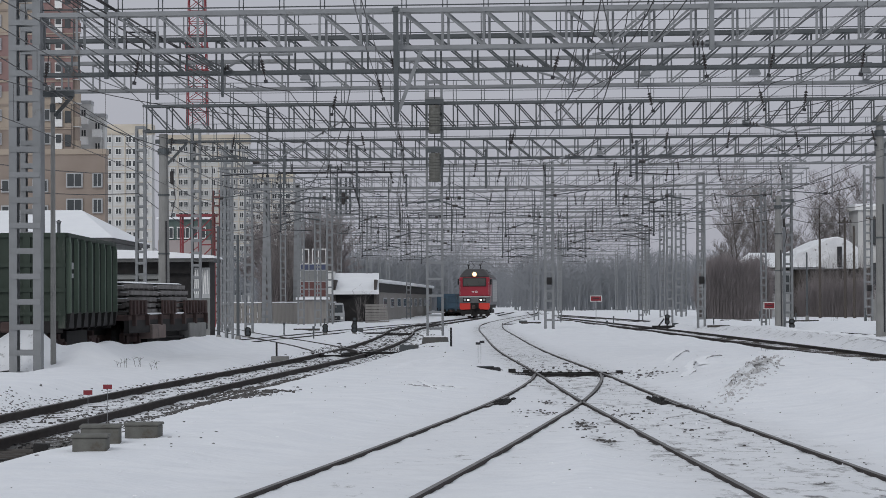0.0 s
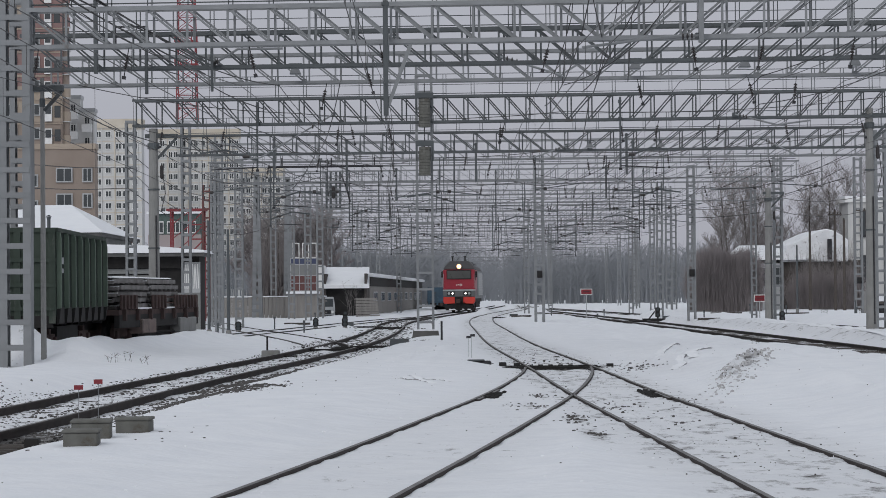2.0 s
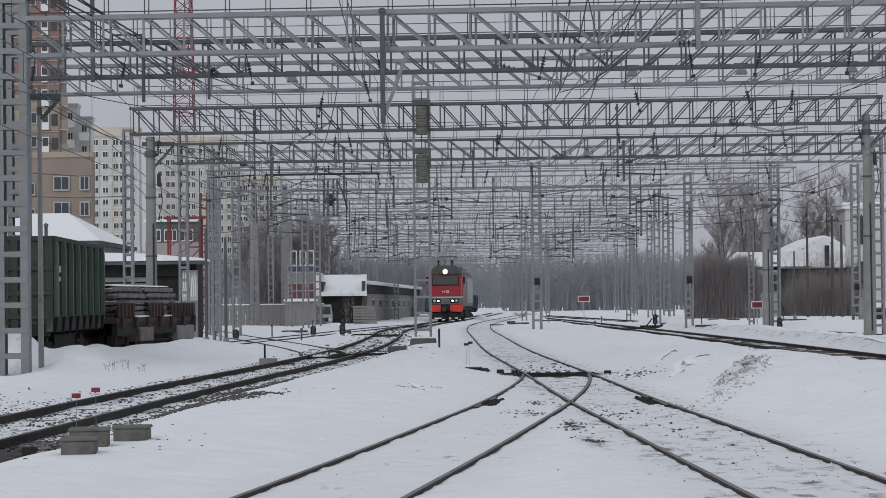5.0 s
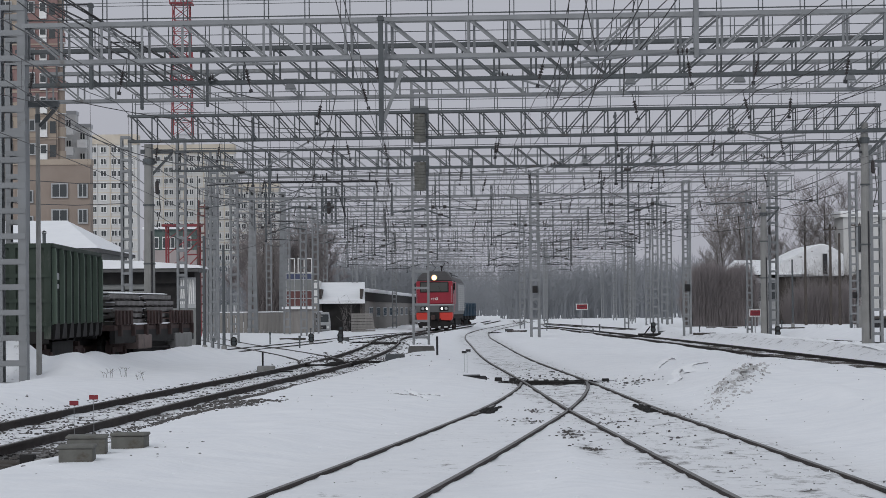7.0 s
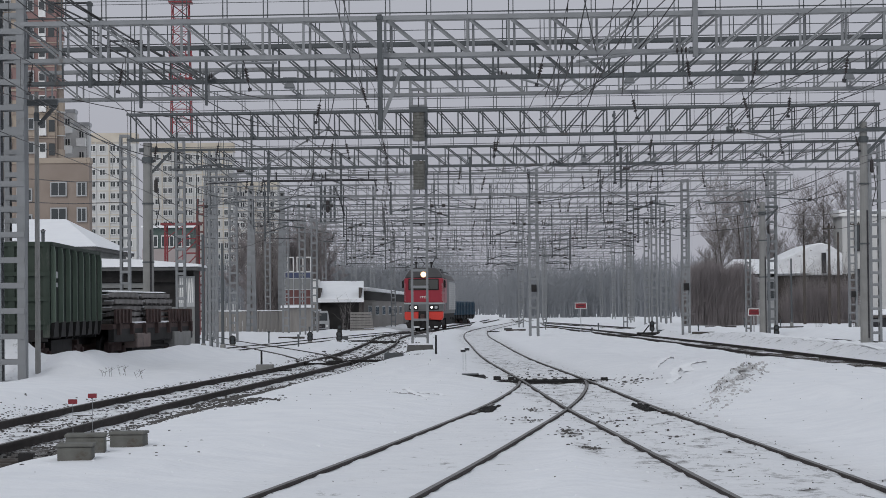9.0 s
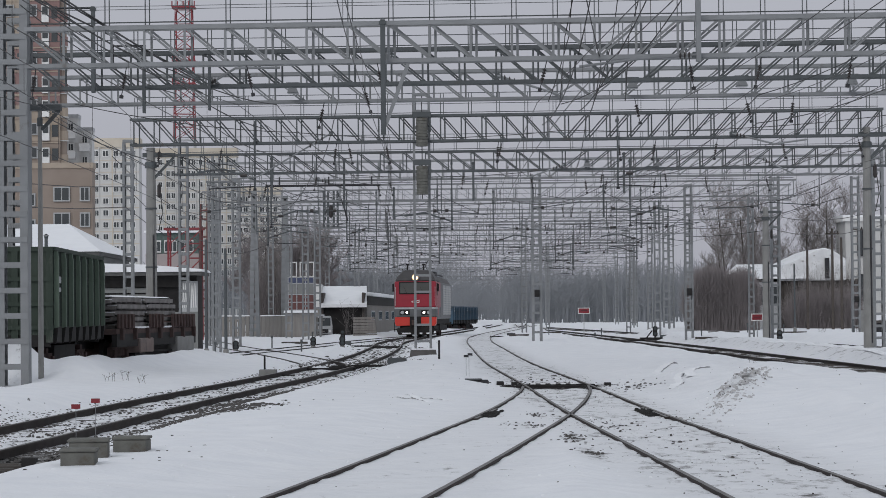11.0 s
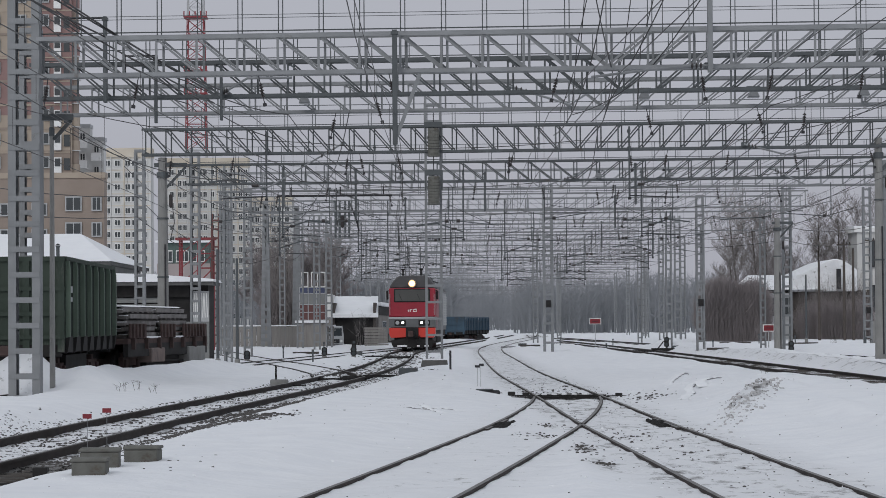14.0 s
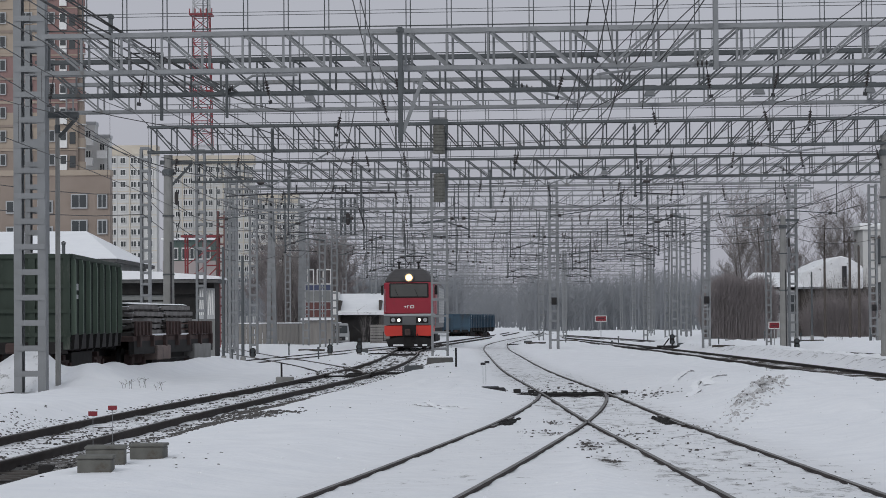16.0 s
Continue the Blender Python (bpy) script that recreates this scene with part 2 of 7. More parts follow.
# grimy, matt surfaces hardly shine at grazing angles
for m in (M_GREEN, M_GREENSHADE, M_GREENRIB, M_RUST, M_BLACK, M_DARK, M_PANELRAIL, M_SCRUB, M_TWIG, M_BARK, M_SIDING, M_DARKWALL, M_BOX, M_SLEEPER, M_WOOD, M_RAIL, M_STONE):
    m.node_tree.nodes["Principled BSDF"].inputs["Specular IOR Level"].default_value = 0.12

# ---------------------------------------------------------------- mesh helpers


class Geo:
    """Vertices and faces of one part."""

    def __init__(self):
        self.v, self.f = [], []

    def box(self, x0, x1, y0, y1, z0, z1):
        i = len(self.v)
        self.v += [(x0, y0, z0), (x1, y0, z0), (x1, y1, z0), (x0, y1, z0), (x0, y0, z1), (x1, y0, z1), (x1, y1, z1), (x0, y1, z1)]
        self.f += [(i, i + 3, i + 2, i + 1), (i + 4, i + 5, i + 6, i + 7), (i, i + 1, i + 5, i + 4), (i + 1, i + 2, i + 6, i + 5), (i + 2, i + 3, i + 7, i + 6), (i + 3, i, i + 4, i + 7)]
        return self

    def beam(self, p, q, w, h=None, w2=None):
        """A bar from p to q; w across, h the other way; w2: width at q."""
        h = h or w
        p, q = Vector(p), Vector(q)
        d = (q - p).normalized()
        side = d.cross(Vector((0, 1, 0)))
        if side.length < 0.05:
            side = d.cross(Vector((0, 0, 1)))
        side.normalize()
        up = side.cross(d)
        i = len(self.v)
        for c, k in ((p, 1.0), (q, (w2 / w if w2 else 1.0))):
            for a, b in ((-1, -1), (1, -1), (1, 1), (-1, 1)):
                self.v.append(tuple(c + side * (a * w * k / 2) + up * (b * h * k / 2)))
        self.f += [(i, i + 1, i + 2, i + 3), (i + 7, i + 6, i + 5, i + 4)]
        for k in range(4):
            n = (k + 1) % 4
            self.f.append((i + k, i + k + 4, i + n + 4, i + n))
        return self

    def tube(self, pts, r, sides=4, r2=None):
        """A round bar along points, tapering to r2."""
        i = len(self.v)
        m = len(pts)
        for k, p in enumerate(pts):
            p = Vector(p)
            d = (Vector(pts[min(k + 1, m - 1)]) - Vector(pts[max(k - 1, 0)])).normalized()
            a = d.cross(Vector((0.31, 0.2, 0.93)))
            if a.length < 0.05:
                a = d.cross(Vector((1, 0, 0)))
            a.normalize()
            b = d.cross(a)
            rr = r + (r2 - r) * k / max(m - 1, 1) if r2 is not None else r
            for s in range(sides):
                t = 2 * math.pi * s / sides
                self.v.append(tuple(p + a * (rr * math.cos(t)) + b * (rr * math.sin(t))))
        for k in range(m - 1):
            for s in range(sides):
                n = (s + 1) % sides
                self.f.append((i + k * sides + s, i + k * sides + n, i + (k + 1) * sides + n, i + (k + 1) * sides + s))
        self.f.append(tuple(i + s for s in reversed(range(sides))))
        self.f.append(tuple(i + (m - 1) * sides + s for s in range(sides)))
        return self

    def prism(self, outline, y0, y1):
        """An outline in x, z, drawn along y."""
        i, n = len(self.v), len(outline)
        self.v += [(x, y0, z) for x, z in outline] + [(x, y1, z) for x, z in outline]
        self.f.append(tuple(range(i, i + n)))
        self.f.append(tuple(reversed(range(i + n, i + 2 * n))))
        for k in range(n):
            m = (k + 1) % n
            self.f.append((i + k, i + n + k, i + n + m, i + m))
        return self

    def lathe(self, c, profile, sides=10, axis="z"):
        """Rings (radius, height) round an axis through c."""
        i = len(self.v)
        for r, h in profile:
            for s in range(sides):
                t = 2 * math.pi * s / sides
                a, b = r * math.cos(t), r * math.sin(t)
                self.v.append((c[0] + a, c[1] + b, c[2] + h) if axis == "z" else (c[0] + a, c[1] + h, c[2] + b) if axis == "y" else (c[0] + h, c[1] + a, c[2] + b))
        for k in range(len(profile) - 1):
            for s in range(sides):
                n = (s + 1) % sides
                self.f.append((i + k * sides + s, i + k * sides + n, i + (k + 1) * sides + n, i + (k + 1) * sides + s))
        self.f.append(tuple(i + s for s in range(sides)))
        self.f.append(tuple(i + (len(profile) - 1) * sides + s for s in reversed(range(sides))))
        return self

    def mesh(self, name, material, bevel=0.0):
        me = bpy.data.meshes.new(name)
        me.from_pydata(self.v, [], self.f)
        me.materials.append(material)
        bm = bmesh.new()
        bm.from_mesh(me)
        bmesh.ops.recalc_face_normals(bm, faces=bm.faces)
        if bevel:
            bmesh.ops.bevel(bm, geom=bm.edges[:], offset=bevel, segments=1, affect="EDGES", clamp_overlap=True)
        bm.to_mesh(me)
        bm.free()
        me.update()
        return me


def thing(name, label, category, at=None, group="", kind=""):
    ob = new(name)
    ob.empty_display_size = 0.2
    if at is not None:
        ob.matrix_basis = at
    return tagged(ob, label, category, group, kind)


def part(name, geo, material, parent, label="", bevel=0.0, at=None):
    me = geo if isinstance(geo, bpy.types.Mesh) else geo.mesh(name, material, bevel)
    ob = new(name, me)
    ob.parent = parent
    if at is not None:
        ob.matrix_basis = at
    if label:
        tagged(ob, label)
    return ob


def whole(name, geo, material, label, category, at=None, group="", kind="", bevel=0.0):
    ob = new(name, geo.mesh(name, material, bevel))
    if at is not None:
        ob.matrix_basis = at
    return tagged(ob, label, category, group, kind)


def glide(rows):
    """A smooth curve through (y, x) pairs: gives x at y."""
    ys, xs = np.array([r[0] for r in rows], float), np.array([r[1] for r in rows], float)
    m = np.gradient(xs, ys)

    def at(y):
        y = np.asarray(y, float)
        yc = np.clip(y, ys[0], ys[-1])
        k = np.clip(np.searchsorted(ys, yc) - 1, 0, len(ys) - 2)
        h = ys[k + 1] - ys[k]
        t = (yc - ys[k]) / h
        r = (2 * t**3 - 3 * t**2 + 1) * xs[k] + (t**3 - 2 * t**2 + t) * h * m[k] + (3 * t**2 - 2 * t**3) * xs[k + 1] + (t**3 - t**2) * h * m[k + 1]
        return r + np.where(y > ys[-1], (y - ys[-1]) * m[-1], 0) + np.where(y < ys[0], (y - ys[0]) * m[0], 0)
    return at


# centre lines of the tracks: x at y
T_LOCO = glide([(10, -7.9), (35, -6.35), (53, -5.5), (66, -4.75), (78, -4.0), (92, -3.3), (110, -2.75), (140, -2.4), (169, -2.4), (187, -1.9), (201, -1.35), (218, -0.38), (236, 0.63), (253, 1.65), (282, 3.2), (340, 6.3), (420, 10.0)])
T_MAIN = glide([(10, 3.85), (24, 3.52), (38, 3.26), (47, 3.1), (64.5, 2.97), (90, 2.68), (134, 2.75), (170, 2.95), (198, 3.5), (238, 5.3), (300, 9.0), (360, 12.5)])
T_BRANCH = glide([(10, -2.75), (24, -1.05), (31, -0.2), (38.4, 0.65), (46.6, 1.55), (55, 2.3), (61, 2.72), (66, 2.95)])
T_RIGHT = glide([(30, 11.6), (79, 12.65), (105, 12.7), (177, 12.3), (225, 11.8), (300, 10.8), (400, 13.0)])
T_SIDING = glide([(40, -12.2), (74, -11.75), (88, -11.5), (103, -10.2), (120, -9.0), (150, -6.6), (180, -4.4), (200, -2.6), (215, -0.6)])
T_CROSS = glide([(84, -3.55), (95, -3.7), (104, -4.6), (120, -6.6), (146, -10.2), (170, -13.2), (200, -17)])
T_OUTER = glide([(60, 24.0), (120, 20.5), (200, 17.0), (280, 14.6), (330, 13.0)])

# ---------------------------------------------------------------- ground
TRACKS = [(T_LOCO, 0, 420, -0.13, 0.66), (T_MAIN, 0, 380, -0.036, 0.67), (T_BRANCH, 0, 66, -0.036, 0.40), (T_RIGHT, 0, 420, -0.12, 0.8), (T_SIDING, 40, 215, -0.05, 0.5), (T_OUTER, 60, 330, -0.10, 0.5), (T_CROSS, 92, 200, -0.035, 0.35)]


def smooth(a, b, x):
    t = np.clip((x - a) / (b - a), 0, 1)
    return t * t * (3 - 2 * t)


def lumps(x, y, seed, size):
    """Cheap smooth relief from a few crossed waves."""
    r = np.random.RandomState(seed)
    s = np.zeros_like(x)
    for k in range(7):
        a = r.uniform(0, 6.28)
        w = 2 * math.pi / size * r.uniform(0.5, 1.9)
        s += np.sin((x * math.cos(a) + y * math.sin(a)) * w + r.uniform(0, 6.28)) / 7 ** 0.5
    return s


def bump_at(x, y, cx, cy, rx, ry, h):
    return h * np.exp(-((x - cx) / rx) ** 2 - ((y - cy) / ry) ** 2)


def ground_height(x, y):
    bank = 0.10 + 0.045 * lumps(x, y * 0.5, 3, 9.0) + 0.03 * lumps(x, y * 0.6, 5, 3.2)
    # ploughed ridge beside the siding, the mounds round the mast and beside the right track
    bank += 0.40 * np.exp(-((x - T_SIDING(y) - 2.3) / 0.9) ** 2) * smooth(69.8, 72.3, y) * (1 - smooth(96, 112, y))
    bank += bump_at(x, y, -9.3, 75, 1.6, 4.0, 0.12)
    bank += bump_at(x, y, -11.5, 58.0, 3.0, 4.0, 0.18)
    bank += bump_at(x, y, 0.6, 97, 1.6, 9, 0.16) + bump_at(x, y, 0.9, 78, 1.3, 9, 0.08)
    bank += bump_at(x - 0.17 * (y - 52.7), y, 6.0, 52.7, 0.8, 7.0, 0.10) + bump_at(x, y, 8.3, 62, 1.7, 20, 0.16)
    bank += bump_at(x, y, 15.5, 120, 1.6, 40, 0.25) + bump_at(x, y, 24.0, 150, 5.0, 30, 0.35)
    bank += bump_at(x, y, 15.3, 182, 1.8, 9, 0.55) + bump_at(x, y, 17.5, 190, 2.5, 9, 0.4) + bump_at(x, y, 9.5, 240, 1.6, 9, 0.5)
    bank += bump_at(x, y, 5.2, 268, 1.4, 7, 0.5) + bump_at(x, y, -6.5, 190, 1.5, 6, 0.3)
    bank += 0.13 * smooth(5.3, 6.7, x - 0.012 * (y - 40)) * smooth(24, 34, y) * (1 - smooth(62, 84, y)) + 0.05 * lumps(x * 1.2, y * 0.35, 33, 2.4) * smooth(5.6, 7.0, x) * (1 - smooth(9.5, 10.6, x))
    for cx, h in ((4.9, 0.09), (5.7, 0.07), (6.8, 0.05)):
        d = x - cx - 0.161 * (y - 62) + 0.12 * np.sin(y * 0.9 + cx)
        bank += h * np.where(d < 0, np.exp(-(d / 0.10) ** 2), np.exp(-(d / 0.7) ** 2)) * smooth(60, 67, y) * (1 - smooth(74, 83, y))
    for cx, h in ((-0.6, 0.09), (0.1, 0.07)):
        d = x - cx - 0.06 * (y - 68)
        bank += h * np.where(d < 0, np.exp(-(d / 0.5) ** 2), np.exp(-(d / 0.12) ** 2)) * smooth(62, 66, y) * (1 - smooth(71, 75, y))
    near = np.full_like(x, 99.0)
    level = np.zeros_like(x)
    bed = np.zeros_like(x)
    w = np.ones_like(x)
    for line, a, b, lv, bare in TRACKS:
        d = np.abs(x - line(y)) + np.where((y < a) | (y > b), 9.0, 0.0)
        closer = d < near
        level = np.where(closer, lv, level)
        near = np.minimum(near, d)
        w = np.minimum(w, smooth(1.15, 2.6, d))
        bed = np.maximum(bed, bare * (1 - smooth(0.95, 1.75, d)))
    h = level + (bank - level) * w
    # bare patches at the switches
    pit = np.maximum(bump_at(x, y, 2.95, 65.8, 0.85, 3.6, 2.0), bump_at(x, y, -3.0, 92, 1.0, 5, 0.9))
    pit = np.maximum(pit, bump_at(x, y, -5.25, 34.6, 0.75, 3.6, 2.4))
    # spots darkened to stand in for shade in the guard-rail and blade gaps
    for cx, cy in ((1.03, 47.6), (3.68, 47.4), (2.0, 64.2), (3.95, 65.0)):
        pit = np.maximum(pit, bump_at(x, y, cx, cy, 0.16, 1.0, 1.5))
    # dirt on the heap also stands in for shade between its lumps
    pit = np.maximum(pit, bump_at(x - 0.17 * (y - 52.7), y, 5.9, 52.7, 0.33, 4.6, 0.95))
    pit = np.maximum(pit, bump_at(x + 0.055 * (58 - y), y, -4.05, 58, 0.34, 5, 0.95))
    for cx, cy, v in ((1.97, 38.4, 1.1), (1.92, 33.9, 1.1), (1.79, 47.0, 0.95), (1.45, 42.7, 0.95), (2.84, 42.0, 0.95), (4.7, 63.0, 1.0), (3.5, 33, 0.85), (4.0, 28, 0.85)):
        pit = np.maximum(pit, bump_at(x, y, cx, cy, 0.20, 2.2, v))
    pit = np.maximum(pit, 0.66 * np.exp(-((x - T_RIGHT(y) - 2.3) / 1.0) ** 2) * smooth(70, 90, y) * (1 - smooth(150, 190, y)))
    pit = np.maximum(pit, bump_at(x - 0.21 * (y - 45.8), y, -3.5, 45.8, 0.20, 2.2, 0.55))
    pit = np.maximum(pit, bump_at(x, y, 5.1, 62, 0.7, 5, 0.5))
    h = h - 0.10 * np.maximum(bump_at(x, y, 2.95, 65.3, 0.6, 1.3, 1.0), bump_at(x, y, -5.0, 33.3, 0.6, 2.2, 0.7)) + 0.012 * lumps(x, y, 8, 0.9) * (0.4 + bed)
    h = h + bump_at(x, y, -11.15, 72.3, 0.58, 0.9, 0.85) + bump_at(x, y, -10.6, 72.3, 0.36, 0.9, 0.50) + bump_at(x, y, -10.2, 72.6, 0.42, 1.0, 0.36) + bump_at(x, y, -12.6, 72.0, 1.2, 1.0, 0.9) + bump_at(x, y, -9.7, 72.9, 0.9, 1.2, 0.16) + bump_at(x, y, -9.6, 78.0, 0.35, 4.0, 0.18)
    # broken crust on the ploughed heap
    heap = bump_at(x - 0.17 * (y - 52.7), y, 5.9, 52.7, 0.36, 5.0, 1.0)
    h = h + heap * (0.14 + 0.10 * lumps(x, y * 0.35, 21, 0.45))
    return h, np.clip(np.maximum(bed, pit), 0, 1.3)


def ground():
    mid = np.arange(-17, 17.01, 0.13)
    out = 17 + 0.2 * (np.power(1.16, np.arange(1, 54)) - 1) / 0.16 * 1.0
    xs = np.concatenate([-out[::-1], mid, out])
    ys = np.concatenate([[-3000, -600, -100, -20, -4, 2], 4.0 * np.power(1.0135, np.arange(0, 520))])
    gx, gy = np.meshgrid(xs, ys)
    gz, bed = ground_height(gx.astype(float), gy.astype(float))
    far = smooth(450, 900, np.abs(gy)) + smooth(60, 150, np.abs(gx))
    gz = np.where(far > 0, gz * (1 - np.clip(far, 0, 1)) + 0.1 * np.clip(far, 0, 1), gz)
    ny, nx = gx.shape
    me = bpy.data.meshes.new("ground")
    co = np.stack([gx, gy, gz], -1).reshape(-1, 3)
    idx = np.arange(ny * nx).reshape(ny, nx)
    q = np.stack([idx[:-1, :-1], idx[:-1, 1:], idx[1:, 1:], idx[1:, :-1]], -1).reshape(-1, 4)
    me.vertices.add(len(co))
    me.vertices.foreach_set("co", co.ravel().astype(np.float32))
    me.loops.add(q.size)
    me.loops.foreach_set("vertex_index", q.ravel().astype(np.int32))
    me.polygons.add(len(q))
    me.polygons.foreach_set("loop_start", np.arange(0, q.size, 4, dtype=np.int32))
    me.update()
    me.polygons.foreach_set("use_smooth", np.ones(len(q), bool))
    at = me.attributes.new("bed", "FLOAT", "POINT")
    at.data.foreach_set("value", bed.ravel().astype(np.float32))
    me.materials.append(M_SNOWG)
    me.validate()
    tagged(new("ground", me), "snow-covered railway yard ground, dirty along the tracks", "ground", kind="structure")


ground()


def gz(x, y):
    h, _ = ground_height(np.array([float(x)]), np.array([float(y)]))
    return float(h[0])


# ---------------------------------------------------------------- tracks
RAIL_FOOT = [(-0.065, -0.18), (0.065, -0.18), (0.065, -0.165), (0.012, -0.15), (0.012, -0.045), (0.036, -0.04), (0.036, -0.010), (0.028, -0.003), (-0.028, -0.003), (-0.036, -0.010), (-0.036, -0.04), (-0.012, -0.045), (-0.012, -0.15), (-0.065, -0.165)]
RAIL_HEAD = [(-0.028, -0.004), (0.028, -0.004), (0.024, 0.0), (-0.024, 0.0)]


def sweep(xs, ys, outline, dz=0.0):
    g = Geo()
    n = len(outline)
    for x, y in zip(xs, ys):
        for a, b in outline:
            g.v.append((float(x) + a, float(y), b + dz))
    for k in range(len(ys) - 1):
        for s in range(n):
            m = (s + 1) % n
            g.f.append((k * n + s, k * n + m, (k + 1) * n + m, (k + 1) * n + s))
    g.f.append(tuple(range(n)))
    g.f.append(tuple((len(ys) - 1) * n + s for s in reversed(range(n))))
    return g


def rail(parent, xs, ys, dz=0.0):
    r = part("rail", sweep(xs, ys, RAIL_FOOT, dz), M_RAIL, parent)
    part("rail_head", sweep(xs, ys, RAIL_HEAD, dz), M_RAILTOP, r, "worn grey running surface")
    return r


def track(line, y0, y1, label, step=2.0):
    t = thing("railway_track", label, "railway track", kind="structure")
    ys = np.arange(y0, y1 + 0.01, step)
    for side in (-0.76, 0.76):
        slope = (line(ys + 0.5) - line(ys - 0.5))
        rail(t, line(ys) + side * np.sqrt(1 + slope**2), ys)
    return t


left_track = track(T_LOCO, 12, 420, "dark running rails on a bare dirty ballast bed in snow")
main_track = track(T_MAIN, 12, 380, "steel rails half buried in trodden snow")
branch = track(T_BRANCH, 12, 64.5, "curved steel rails diverging through deep snow", 1.5)
right_track = track(T_RIGHT, 12, 420, "dark rails on an exposed bed between snow banks")
track(T_SIDING, 40, 212, "thin dark siding rails in snow")
track(T_CROSS, 92, 200, "crossover rails half sunk in snow")
track(T_OUTER, 60, 330, "far siding rails nearly covered by snow")

# black strips stand in for the shaded gaps beside the guard rails
for line, off in ((T_BRANCH, -0.585), (T_MAIN, 0.585)):
    ys = np.arange(46.0, 48.5, 0.6)
    gb = part("gap_strip", sweep(line(ys) + off, ys, [(-0.07, -0.10), (0.07, -0.10), (0.07, -0.06), (-0.07, -0.055)]), M_BLACK, main_track, "black strip standing in for the shaded gap")
# guard rails and wing rails at the frog
for line, side in ((T_BRANCH, -0.70), (T_MAIN, 0.70)):
    ys = np.arange(45.0, 49.6, 0.5)
    rail(main_track if side > 0 else branch, line(ys) + side * 0.985 + 0.0, ys, -0.004)

# sleepers of the bare left track and of the switch
SLEEPER = Geo().box(-1.30, 1.30, -0.13, 0.13, -0.10, 0.0).mesh("sleeper", M_SLEEPER, 0.02)
rnd = random.Random(4)
y = 30.0
while y < 150:
    s = part("sleeper", SLEEPER, None, left_track)
    s.matrix_basis = pose(float(T_LOCO(y)), y, -0.146 + rnd.uniform(-0.016, 0.014), rnd.uniform(-2, 2), 0, -math.degrees(math.atan(float(T_LOCO(y + 1) - T_LOCO(y - 1)) / 2)) + rnd.uniform(-1, 1))
    y += 0.56
y = 66.0
while y < 132:
    s = part("sleeper", SLEEPER, None, right_track)
    s.matrix_basis = pose(float(T_RIGHT(y)), y, -0.118 + rnd.uniform(-0.014, 0.016), rnd.uniform(-2, 2), 0, rnd.uniform(-1.5, 1.5))
    y += 0.56
for k in range(7):
    s = part("sleeper", SLEEPER, None, main_track)
    s.matrix_basis = pose(2.97, 63.4 + 0.55 * k, -0.135 + rnd.uniform(-0.01, 0.01), 0, 0, rnd.uniform(-1, 1))


